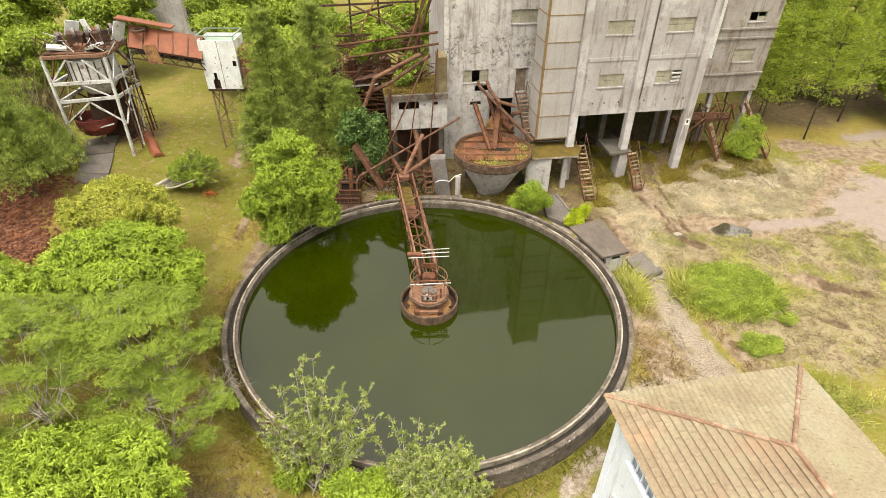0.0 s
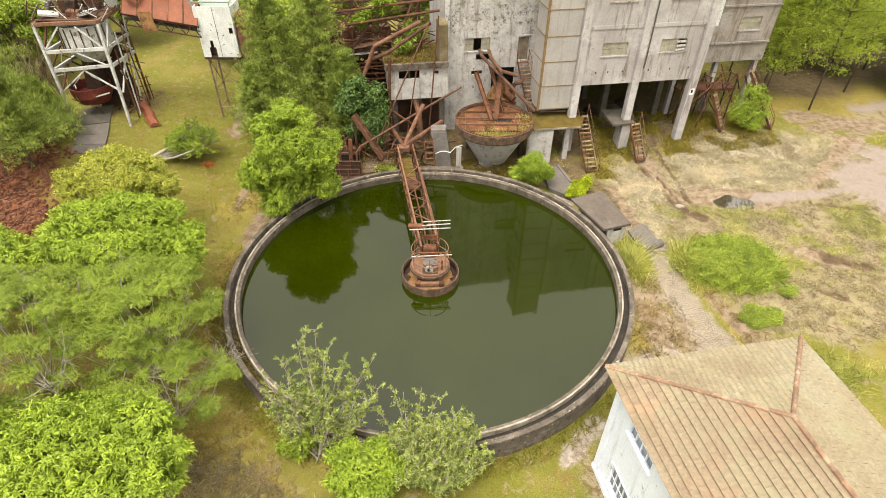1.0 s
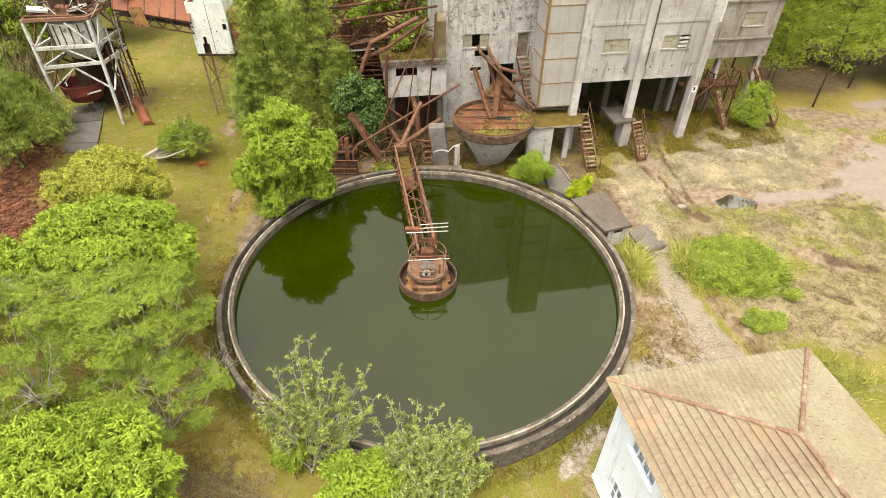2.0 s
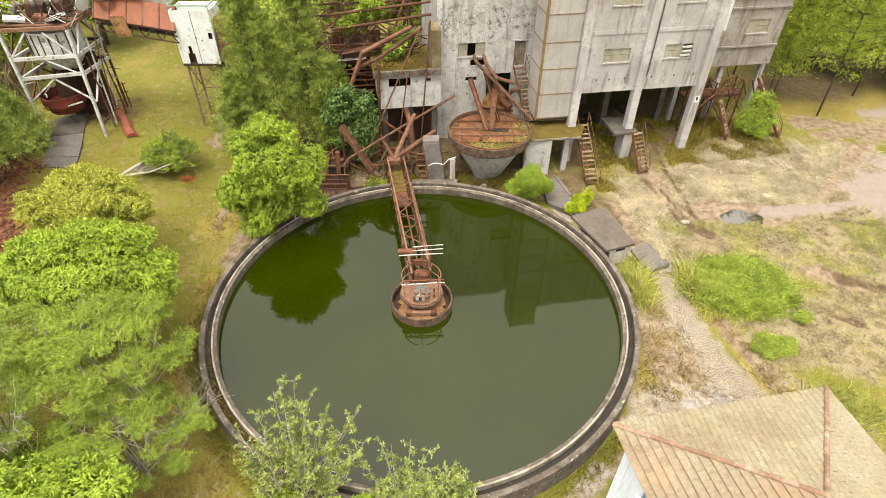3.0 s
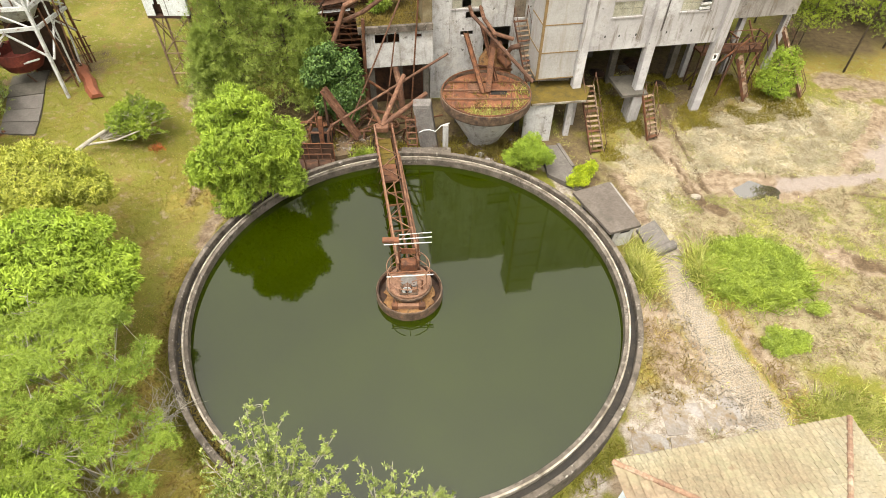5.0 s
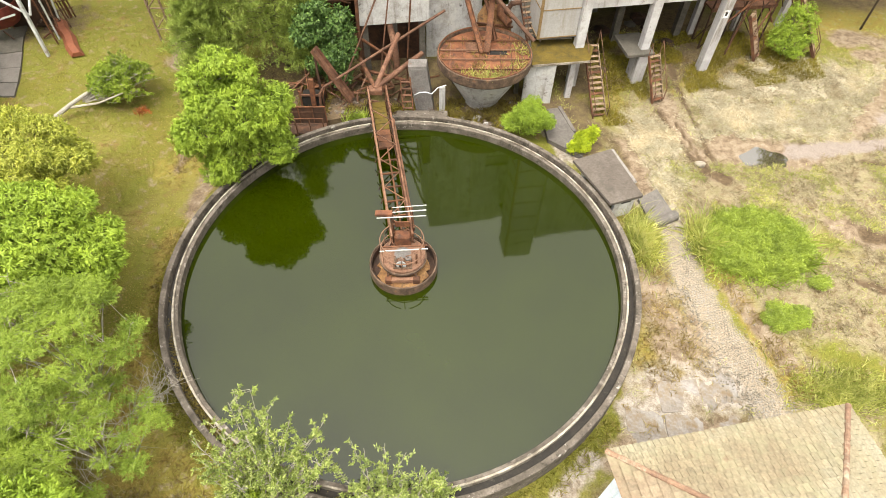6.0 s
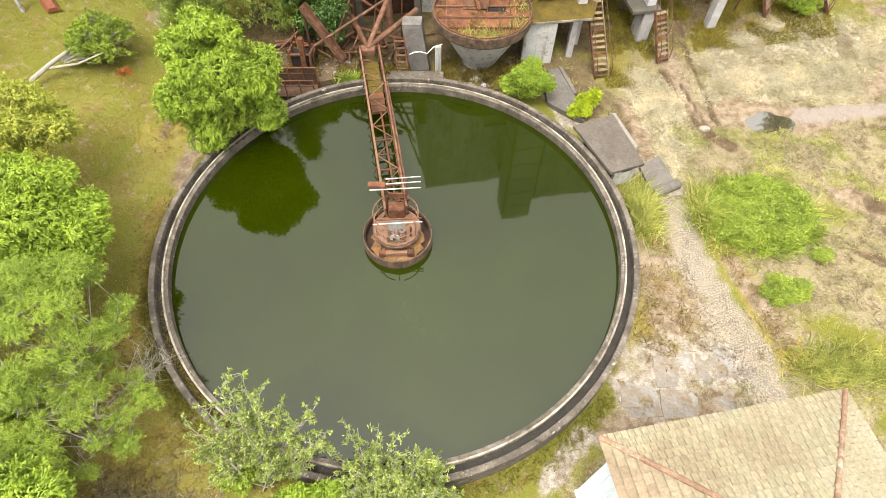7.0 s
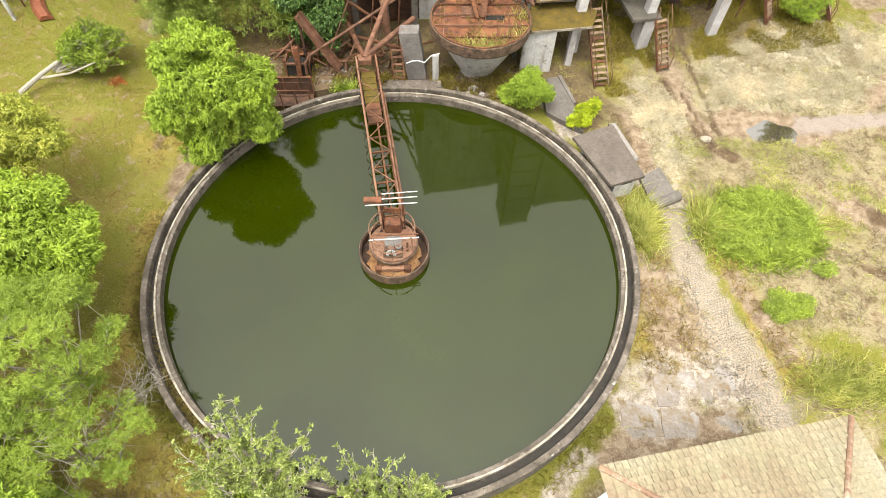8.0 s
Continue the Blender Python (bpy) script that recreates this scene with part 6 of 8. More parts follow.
for b0, b1, z0, z1 in WINS:
    w = part("window", Geo(HOUSE).box((o + 0.1, b0, z0), (o + 0.16, b1, z1)), HOUSEGLASS, house)
    for k in range(5):
        y = b0 + (b1 - b0 - 0.06) * k / 4
        part("mullion", Geo(HOUSE).box((o + 0.03, y, z0), (o + 0.097, y + 0.06, z1)), PLASTER, w)
    for z in (z0, (z0 + z1) / 2 - 0.03, z1 - 0.06):
        part("rail", Geo(HOUSE).box((o + 0.01, b0, z), (o + 0.027, b1, z + 0.06)), PLASTER, w)
    part("sill", Geo(HOUSE).box((o - 0.12, b0 - 0.1, z0 - 0.12), (o - 0.003, b1 + 0.1, z0 - 0.003)), PLASTER, w)
    part("lintel_mould", Geo(HOUSE).box((o - 0.05, b0 - 0.1, z1 + 0.003), (o - 0.003, b1 + 0.1, z1 + 0.08)), PLASTER, w)
part("corner_pilaster", Geo(HOUSE).box((o - 0.08, o - 0.08, -1.6), (o - 0.003, o + 0.3, EAVE - 0.1)), PLASTER, house)
part("corner_pilaster", Geo(HOUSE).box((o - 0.003, o - 0.08, -1.6), (o + 0.3, o - 0.003, EAVE - 0.1)), PLASTER, house)
pk, pk2 = (W / 2, W / 2, EAVE + RISE), (W / 2, D - W / 2, EAVE + RISE)
c00, c10, c11, c01 = (0, 0, EAVE), (W, 0, EAVE), (W, D, EAVE), (0, D, EAVE)
deck = Geo(HOUSE)
deck.add([c00, c10, c11, c01, pk, pk2], [(0, 1, 4), (1, 2, 5, 4), (2, 3, 5), (3, 0, 4, 5), (3, 2, 1, 0)])
roof = part("roof", deck, RIDGE, house)


def clip(poly, a, b):
    """The part of a polygon in the plane to the left of the line from a to b."""
    out = []
    s = lambda p: (b[0] - a[0]) * (p[1] - a[1]) - (b[1] - a[1]) * (p[0] - a[0])
    for p, q in zip(poly, poly[1:] + poly[:1]):
        sp, sq = s(p), s(q)
        if sp >= 0:
            out.append(p)
        if sp * sq < 0:
            t = sp / (sp - sq)
            out.append((p[0] + (q[0] - p[0]) * t, p[1] + (q[1] - p[1]) * t))
    return out


def tiles_on(e0, e1, top, col_w, row_h, singly, gap, roll, step, material=TILE):
    """Lays clay tiles on a roof plane: eave from e0 to e1, the other corners in top. Returns joined tiles where not laid singly."""
    e0, e1 = Vector(e0), Vector(e1)
    ax = (e1 - e0).normalized()
    nrm = ax.cross(Vector(top[0]) - e0).normalized()
    if nrm.z < 0:
        nrm = -nrm
    ay = nrm.cross(ax)
    if ay.z < 0:
        ay = -ay
    flat = [(0.0, 0.0), ((e1 - e0).length, 0.0)] + [((Vector(t) - e0).dot(ax), (Vector(t) - e0).dot(ay)) for t in top]
    wide, high = flat[1][0], max(p[1] for p in flat)
    rest = Geo(HOUSE)
    for j in range(int(high / row_h) + 1):
        for i in range(int(wide / col_w) + 2):
            x0, y0 = (i - 0.5 * (j % 2)) * col_w, j * row_h
            poly = [(x0 + gap, y0 - 0.03), (x0 + col_w / 2, y0 - 0.03), (x0 + col_w - gap, y0 - 0.03), (x0 + col_w - gap, y0 + row_h + 0.01), (x0 + col_w / 2, y0 + row_h + 0.01), (x0 + gap, y0 + row_h + 0.01)]
            for a, b in zip(flat, flat[1:] + flat[:1]):
                if a[1] == 0 and b[1] == 0:
                    continue
                if len(poly) > 2:
                    poly = clip(poly, a, b)
            if len(poly) < 3:
                continue
            lift = lambda p, h: e0 + ax * p[0] + ay * p[1] + nrm * (h + 0.075 - step * (p[1] - y0) / row_h + roll * math.sin(math.pi * max(0.0, min(1.0, (p[0] - x0) / col_w))))
            jit = random.uniform(-0.006, 0.006)
            k = len(poly)
            v = [lift(p, -0.035 + jit) for p in poly] + [lift(p, jit) for p in poly]
            f = [tuple(range(k))[::-1], tuple(range(k, 2 * k))] + [(m, (m + 1) % k, k + (m + 1) % k, k + m) for m in range(k)]
            if singly(x0, y0):
                part("tile", Geo(HOUSE).add(v, f), material, roof)
            else:
                rest.add(v, f)
    return rest


TILE_JOBS = [(c00, c10, [pk], 0.22, 0.3, lambda x, y: True, 0.007, 0.03, 0.04, LICHENTILE), (c01, c00, [pk, pk2], 0.33, 0.29, lambda x, y: x > 11.3, 0.0015, 0.008, 0.06),
             (c10, c11, [pk2, pk], 0.33, 0.3, lambda x, y: False, 0.004, 0.014, 0.055, LICHENTILE), (c11, c01, [pk2], 0.25, 0.37, lambda x, y: False, 0.004, 0.05, 0.03)]


def cap_row(a, b, n):
    a, b = Vector(a), Vector(b)
    for i in range(n):
        p, q = a + (b - a) * i / n, a + (b - a) * (i + 1.12) / n
        g = Geo(HOUSE)
        d = (q - p).normalized()
        s = d.cross(Vector((0, 0, 1))).normalized()
        t = s.cross(d)
        ring = lambda e, r: [e + s * math.cos(th) * r + t * (math.sin(th) * r + 0.04) for th in (math.pi * k / 5 for k in range(6))]
        g.loft([ring(p, 0.1), ring(q, 0.08)])
        part("ridge_tile", g, RIDGE, roof)
# ---------------------------------------------------------------- plants


def leaf_mesh(name, centres, dirs, length, width, material, rng, per=6, droop=0.5, spread=0.9, fold=0.25, shift=(0, 0, 0)):
    """Sprays of leaves: at each centre a few leaves fan out round its direction and hang."""
    n = len(centres) * per
    c = np.repeat(centres, per, 0) + rng.normal(0, length * 0.22, (n, 3))
    axis = np.repeat(dirs + rng.normal(0, 0.35, dirs.shape), per, 0)
    d = axis * 0.55 + rng.normal(0, spread, (n, 3))
    d[:, 2] -= droop
    d /= np.linalg.norm(d, axis=1)[:, None] + 1e-9
    s = np.cross(d, np.repeat(dirs, per, 0) * 0.7 + rng.normal(0, 0.33, (n, 3)) + np.array([0, 0, 0.7]))
    s /= np.linalg.norm(s, axis=1)[:, None] + 1e-9
    up = np.cross(s, d)
    ln = length * rng.uniform(0.65, 1.25, (n, 1))
    wd = width * rng.uniform(0.7, 1.2, (n, 1))
    mid = c + d * ln * 0.45
    v = np.stack([c, mid + s * wd / 2 + up * wd * fold, c + d * ln - up * ln * 0.12, mid - s * wd / 2 + up * wd * fold], 1).reshape(-1, 3) - np.array(shift)
    me = bpy.data.meshes.new(name)
    me.vertices.add(len(v))
    me.vertices.foreach_set("co", v.ravel())
    me.loops.add(len(v))
    me.loops.foreach_set("vertex_index", np.arange(len(v), dtype=np.int32))
    me.polygons.add(n)
    me.polygons.foreach_set("loop_start", np.arange(0, len(v), 4, dtype=np.int32))
    me.materials.append(material)
    me.update(calc_edges=True)
    me.validate()
    return me


def in_blobs(rng, blobs, n, inner=0.35):
    """Points in the outer shells of a union of ellipsoids (x, y, z, rx, ry, rz), with their outward directions."""
    b = np.array(blobs, float)
    area = b[:, 3] * b[:, 4] + b[:, 4] * b[:, 5] + b[:, 3] * b[:, 5]
    pick = rng.choice(len(b), n * 2, p=area / area.sum())
    d = rng.normal(0, 1, (n * 2, 3))
    d /= np.linalg.norm(d, axis=1)[:, None]
    r = 1.0 - np.abs(rng.normal(0, inner, (n * 2, 1)))
    p = b[pick, :3] + d * b[pick, 3:] * np.clip(r, 0.1, 1.0)
    deep = np.zeros(n * 2, bool)
    for k in range(len(b)):
        q = np.linalg.norm((p - b[k, :3]) / b[k, 3:], axis=1)
        deep |= (q < 0.62) & (pick != k)
    keep = np.where(~deep)[0][:n]
    return p[keep], d[keep]


def limbs(geo, base, blobs, rng, r0, lean=(0, 0), fork=0.45):
    """Trunk to a fork and one limb into every blob."""
    bx, by, bz = base
    cz = np.mean([b[2] for b in blobs])
    cx, cy = np.mean([b[0] for b in blobs]), np.mean([b[1] for b in blobs])
    f = Vector((bx + (cx - bx) * fork + lean[0], by + (cy - by) * fork + lean[1], bz + (cz - bz) * fork))
    geo.tube([base, ((bx + f.x) / 2 + 0.1, (by + f.y) / 2 - 0.08, (bz + f.z) / 2), f], r0, 8, r0 * 0.7)
    main = blobs if len(blobs) < 20 else blobs[2::5]
    for b in blobs:
        e = Vector(b[:3])
        near = min(main, key=lambda q: (Vector(q[:3]) - e).length)
        m = (f + e) / 2 + Vector(rng.normal(0, 0.25, 3)) - Vector((0, 0, 0.1 * b[5]))
        if near is b:
            geo.tube([f, m, e], r0 * 0.5, 6, r0 * 0.15)
        else:
            m = Vector(near[:3]) * 0.6 + e * 0.4 - Vector((0, 0, 0.25))
            geo.tube([Vector(near[:3]) - Vector((0, 0, 0.15)), m, e], r0 * 0.2, 4, r0 * 0.08)
        for _ in range(5):
            q = e + Vector(rng.normal(0, 1, 3)).normalized() * min(b[3:]) * 0.8
            geo.tube([m + (e - m) * rng.uniform(0.2, 1.0), q], r0 * 0.16, 4, r0 * 0.05)


def lump(rng, c, r, n, flat=0.75, size=0.5):
    """A crown of n ellipsoid lumps about c with radii r."""
    out = [(c[0], c[1], c[2], r[0] * 0.7, r[1] * 0.7, r[2] * 0.75)]
    for k in range(n):
        a, h = 2 * math.pi * (k * 0.618 + 0.13), rng.uniform(-0.75, 0.9)
        w = math.sqrt(max(0.05, 1 - h * h)) * 0.72
        s = size * rng.uniform(0.75, 1.15)
        out.append((c[0] + r[0] * w * math.cos(a), c[1] + r[1] * w * math.sin(a), c[2] + r[2] * h * 0.72, r[0] * s, r[1] * s, r[2] * s * flat))
    return out


def tree(name, base, blobs, material, sprays, leaf, label, category="tree", seed=1, trunk=0.16, bark=BARK, droop=0.5, per=6, inner=0.35, spread=0.9, group="", fork=0.45):
    rng = np.random.default_rng(seed)
    t = thing(name, base, label, category, group)
    g = Geo()
    limbs(g, base, blobs, rng, trunk, fork=fork)
    part("trunk", g, bark, t, smooth=True)
    p, d = in_blobs(rng, blobs, sprays, inner)
    ob = new("crown", leaf_mesh("crown", p, d, leaf[0], leaf[1], material, rng, per, droop, spread, shift=base))
    ob.parent = t
    return t


R = np.random.default_rng(11)
# bright tree that leans over the rim
tree("mango_tree", (-10.6, 8.2, -1.2), lump(R, (-9.2, 6.85, 3.5), (3.3, 2.4, 4.0), 34, 0.8, 0.3) + [(-9.0, 6.6, 7.3, 0.9, 0.8, 0.6), (-8.1, 6.9, 6.6, 0.9, 0.9, 0.7), (-10.2, 6.3, 6.4, 0.9, 0.8, 0.8), (-10.6, 6.0, 0.6, 1.1, 0.9, 0.9), (-6.6, 7.0, 4.8, 0.8, 0.8, 0.9), (-12.0, 6.4, 2.6, 0.9, 0.8, 1.0)], FRESH, 8600, (0.2, 0.056),
     "bright green mango tree leaning over the tank rim", seed=3, trunk=0.2, droop=0.65, per=11, spread=0.75)
# bank of trees on the near side of the lawn
MANGO = dict(droop=0.65, per=11, spread=0.75)
FERNY = dict(bark=PALEBARK, droop=0.1, per=12, spread=0.6, inner=0.5, fork=0.12)


def pads(rng, c, r, n, size=0.85, thin=0.3, under=5):
    """Flat sprays of foliage set apart in tiers over a dome, with a few lower ones."""
    out = []
    for k in range(n + under):
        a, q = 2.4 * k + rng.uniform(-0.4, 0.4), math.sqrt((k + 0.5) / n) if k < n else rng.uniform(0.2, 0.9)
        h = math.sqrt(max(0.0, 1 - min(q, 1.0) ** 2)) if k < n else rng.uniform(-0.5, 0.1)
        w = size * rng.uniform(0.65, 1.25)
        out.append((c[0] + r[0] * q * math.cos(a), c[1] + r[1] * q * math.sin(a), c[2] + r[2] * (h + rng.uniform(-0.22, 0.12)), w, w * rng.uniform(0.6, 0.95), w * thin))
    return out


tree("mango_tree", (-16.5, -2.0, -1.2), lump(R, (-16.2, -2.2, 3.9), (4.6, 3.4, 2.9), 40, 0.7, 0.25), FRESH, 8600, (0.2, 0.056), "broad bright green mango tree", seed=4, trunk=0.25, **MANGO)
tree("feathery_tree", (-13.4, -6.6, -1.2), pads(R, (-13.5, -6.8, 2.6), (3.5, 3.2, 2.9), 60, 0.74, 0.24), FEATHER, 8200, (0.13, 0.021), "feathery pale green tree with bare grey twigs", seed=5, trunk=0.09, **FERNY)
tree("feathery_tree", (-18.5, -8.5, -1.2), pads(R, (-18.4, -8.0, 2.8), (4.5, 3.6, 2.9), 66, 0.72, 0.24), FEATHER, 7600, (0.14, 0.022), "wide feathery green tree", seed=6, trunk=0.09, **FERNY)
tree("mango_tree", (-12.6, -14.6, -1.2), lump(R, (-12.6, -14.4, 3.3), (4.4, 2.9, 2.4), 38, 0.7, 0.25), FRESH, 8200, (0.19, 0.055), "bright lime green mango tree at the lawn edge", seed=7, trunk=0.22, **MANGO)
tree("feathery_tree", (-11.8, -10.0, -1.2), pads(R, (-11.9, -9.6, 0.9), (3.3, 2.4, 2.4), 34, 0.62, 0.24), FEATHER, 3800, (0.13, 0.021), "low feathery green tree with bare twigs", seed=31, trunk=0.09, **FERNY)
tree("low_shrub", (-15.4, -10.6, -1.2), lump(R, (-15.4, -10.6, 0.2), (2.6, 1.8, 1.3), 16, 0.7, 0.33), WOODS, 2200, (0.2, 0.06), "dark green undergrowth below the feathery trees", "shrub", seed=34, trunk=0.05, droop=0.2, fork=0.2)
tree("mango_tree", (-20.5, -13.5, -1.2), lump(R, (-20.0, -13.0, 3.0), (4.0, 3.0, 2.6), 26, 0.7, 0.28), FRESH, 4600, (0.2, 0.054), "leafy mango tree in the bank", seed=32, trunk=0.2, **MANGO)
tree("yellowing_tree", (-19.6, 4.4, -0.8), lump(R, (-19.0, 3.4, 3.8), (3.8, 3.2, 2.7), 34, 0.6, 0.24), YELLOW, 6800, (0.18, 0.055), "yellowing round-crowned tree on the lawn", seed=8, trunk=0.16, droop=0.3, per=7)
tree("mango_tree", (-24.0, -4.4, -0.8), lump(R, (-23.6, -3.8, 3.0), (3.6, 3.0, 2.6), 20, 0.7, 0.32), FRESH, 4600, (0.2, 0.054), "tall green tree in the bank", seed=9, trunk=0.2, **MANGO)
# open shrubs in front of the near rim


def leggy(name, base, tips, material, leaf, per_stem, label, seed, low=0.35, per=5, twig=0.5):
    """An open shrub: thin pale stems to each tip (x, y, z) with side twigs and sprays of leaves on their outer part."""
    rng = np.random.default_rng(seed)
    t = thing(name, base, label, "shrub")
    g = Geo()
    b = Vector(base)
    cs, ds = [], []
    for tip in tips:
        e = Vector(tip)
        m = b + (e - b) * 0.5 + Vector(rng.normal(0, 0.18, 3)) - Vector((0, 0, 0.15))
        g.tube([b + Vector((rng.normal(0, 0.15), rng.normal(0, 0.15), 0)), m, e], 0.03, 5, 0.01)
        for k in range(per_stem):
            s = rng.uniform(low, 1.0)
            p = (b + (m - b) * s * 2) if s < 0.5 else (m + (e - m) * (s - 0.5) * 2)
            d = Vector((rng.normal(), rng.normal(), rng.uniform(0.0, 1.4))).normalized() * rng.uniform(0.3, 1.0) * twig
            g.tube([p, p + d], 0.014, 4, 0.005)
            for q in (0.55, 0.8, 1.0):
                cs.append(np.array(p + d * q))
                ds.append(np.array(d.normalized()))
    part("branchwork", g, PALEBARK, t)
    ob = new("crown", leaf_mesh("crown", np.array(cs), np.array(ds), leaf[0], leaf[1], material, rng, per, -0.1, 0.7, shift=base))
    ob.parent = t
    return t


def dome(rng, c, r, n):
    out = []
    for k in range(n):
        a, q = rng.uniform(0, 2 * math.pi), math.sqrt(rng.uniform(0, 1))
        out.append((c[0] + r[0] * q * math.cos(a), c[1] + r[1] * q * math.sin(a), c[2] + r[2] * math.sqrt(max(0.0, 1 - q * q)) * rng.uniform(0.75, 1.1)))
    return out


VASE = [(-4.7, -9.2, 4.75), (-2.2, -10.05, 3.9), (-6.9, -10.4, 3.1), (-6.2, -10.0, 3.9), (-5.4, -9.6, 4.6), (-4.1, -9.7, 4.2), (-3.4, -10.0, 3.9), (-2.8, -10.4, 3.1), (-3.0, -11.0, 2.2), (-5.9, -10.8, 2.8), (-4.9, -10.4, 3.6), (-6.6, -11.2, 2.0), (-4.2, -10.9, 2.8), (-5.2, -9.3, 5.0)]
leggy("leggy_shrub", (-5.0, -11.45, -1.3), VASE + [(x + 0.3, y - 0.5, z * 0.72) for x, y, z in VASE], SAGE, (0.125, 0.05), 22, "open vase-shaped shrub with pale bare stems", 21, 0.36, 9, 0.6)
leggy("leggy_shrub", (0.3, -12.9, -1.3), dome(R, (0.35, -12.3, -0.5), (2.7, 1.9, 2.4), 70), SAGE, (0.12, 0.048), 24, "dense pale green shrub against the tank wall", 22, 0.3, 9)
leggy("leggy_shrub", (-0.6, -12.6, -1.3), [(-1.5, -9.95, 1.9), (-1.0, -10.2, 1.8), (-0.2, -10.1, 2.0), (0.6, -10.4, 1.9), (2.15, -11.2, 1.55), (1.6, -10.9, 1.7), (-2.2, -10.6, 1.4)], SAGE, (0.15, 0.05), 15, "straggling bare stems above the pale shrub", 24, 0.5, 5)
tree("low_shrub", (-5.9, -11.5, -1.3), lump(R, (-5.7, -11.4, -0.4), (0.95, 0.6, 0.85), 9, 0.8, 0.4), WOODS, 900, (0.17, 0.065), "dark green undergrowth at the tank wall", "shrub", seed=33, trunk=0.04, droop=0.1, fork=0.2)
tree("low_shrub", (-2.5, -13.2, -1.3), lump(R, (-2.5, -13.0, 0.2), (1.9, 1.3, 1.6), 18, 0.8, 0.32), FRESH, 3200, (0.17, 0.06), "bright green low shrub", "shrub", seed=23, trunk=0.06, droop=0.2, fork=0.2)
tree("low_shrub", (-8.6, 10.4, -1.2), lump(R, (-8.4, 10.2, -0.3), (1.1, 0.6, 0.9), 10, 0.8, 0.36), SAGE, 900, (0.15, 0.05), "greyish green shrub between the mango tree and the railing", "shrub", seed=35, trunk=0.04, droop=0.2, fork=0.2)
# shrubs on the right of the tank
tree("round_shrub", (7.8, 11.8, -1.2), lump(R, (7.6, 11.25, 0.25), (1.75, 1.35, 1.45), 13, 0.85, 0.36), FRESH, 3400, (0.14, 0.045), "round bright green shrub growing at the rim", "shrub", seed=24, trunk=0.06, droop=0.2, fork=0.2)
tree("lime_shrub", (10.8, 10.1, -1.3), [(11.35, 10.6, -0.6, 0.65, 0.5, 0.5), (11.75, 10.8, -0.4, 0.4, 0.4, 0.45), (10.5, 9.75, -0.75, 0.6, 0.35, 0.4), (10.9, 10.3, -0.5, 0.45, 0.4, 0.4), (11.0, 9.7, -0.7, 0.5, 0.4, 0.4)], LIME, 900, (0.14, 0.05), "low lime green weed shrub on the concrete", "shrub", seed=25, trunk=0.04, droop=0.0, fork=0.2)
tree("thicket", (20.0, 1.5, -1.4), [(19.5 + 2.7 * q * math.cos(a), 2.2 + 2.0 * q * math.sin(a), -0.95 + 0.5 * (1 - q * q) + 0.15 * math.sin(7 * k), 0.75, 0.65, 0.45) for q, a in ((math.sqrt((k + 0.5) / 34), 2.4 * k) for k in range(34))] + [(16.9, 2.0, -0.9, 0.6, 0.5, 0.45), (21.9, -0.6, -1.0, 0.6, 0.5, 0.35), (18.5, 3.9, -1.0, 0.6, 0.4, 0.3)], LIMEFEATHER, 9000, (0.12, 0.034), "spreading pale green thicket in dry grass", "shrub", 26, 0.03, PALEBARK, 0.0, 9, 0.5, 0.8, "", 0.15)
tree("low_shrub", (19.3, -2.6, -1.4), [(19.3 + 1.1 * q * math.cos(a), -2.6 + 0.7 * q * math.sin(a), -1.15, 0.5, 0.42, 0.3) for q, a in ((math.sqrt((k + 0.5) / 9), 2.4 * k) for k in range(9))], LIMEFEATHER, 1800, (0.11, 0.032), "low scrubby green patch beside the thicket", "shrub", 27, 0.02, PALEBARK, 0.0, 8, 0.5, 0.8, "", 0.15)
tree("stair_shrub", (27.6, 20.2, -0.7), [(27.5, 20.1, 0.6, 1.3, 1.1, 1.0), (27.1, 20.2, 1.9, 1.0, 0.9, 0.9), (27.9, 20.3, 2.7, 0.7, 0.6, 0.6), (28.6, 20.0, 0.9, 0.8, 0.7, 0.8), (26.4, 19.9, 0.9, 0.7, 0.7, 0.8), (28.1, 19.6, 0.0, 0.8, 0.6, 0.5), (26.9, 20.0, 3.0, 0.5, 0.5, 0.5), (28.6, 20.1, 2.0, 0.5, 0.5, 0.5)], FRESH, 1500, (0.15, 0.055), "leafy green shrub growing between the stairs", "shrub", seed=28, trunk=0.07, droop=0.3, fork=0.25)
# fallen tree on the lawn
fallen = leggy("fallen_tree", (-20.9, 12.7, 0.5), dome(R, (-18.7, 14.5, 0.1), (2.1, 1.7, 2.0), 64), WOODS, (0.17, 0.06), 15, "fallen tree with a bleached trunk and living crown", 29, 0.5, 7, 0.6)
part("bleached_trunk", Geo().tube([(-22.5, 10.2, 0.45), (-21.4, 12.0, 0.75), (-20.3, 13.4, 1.0), (-19.2, 14.3, 1.5)], 0.16, 8, 0.07), PALEBARK, fallen, "bleached grey trunk lying on grass")
part("limb", Geo().tube([(-21.6, 11.7, 0.6), (-19.9, 12.2, 0.6), (-18.3, 12.8, 1.0)], 0.09, 6, 0.04), PALEBARK, fallen)


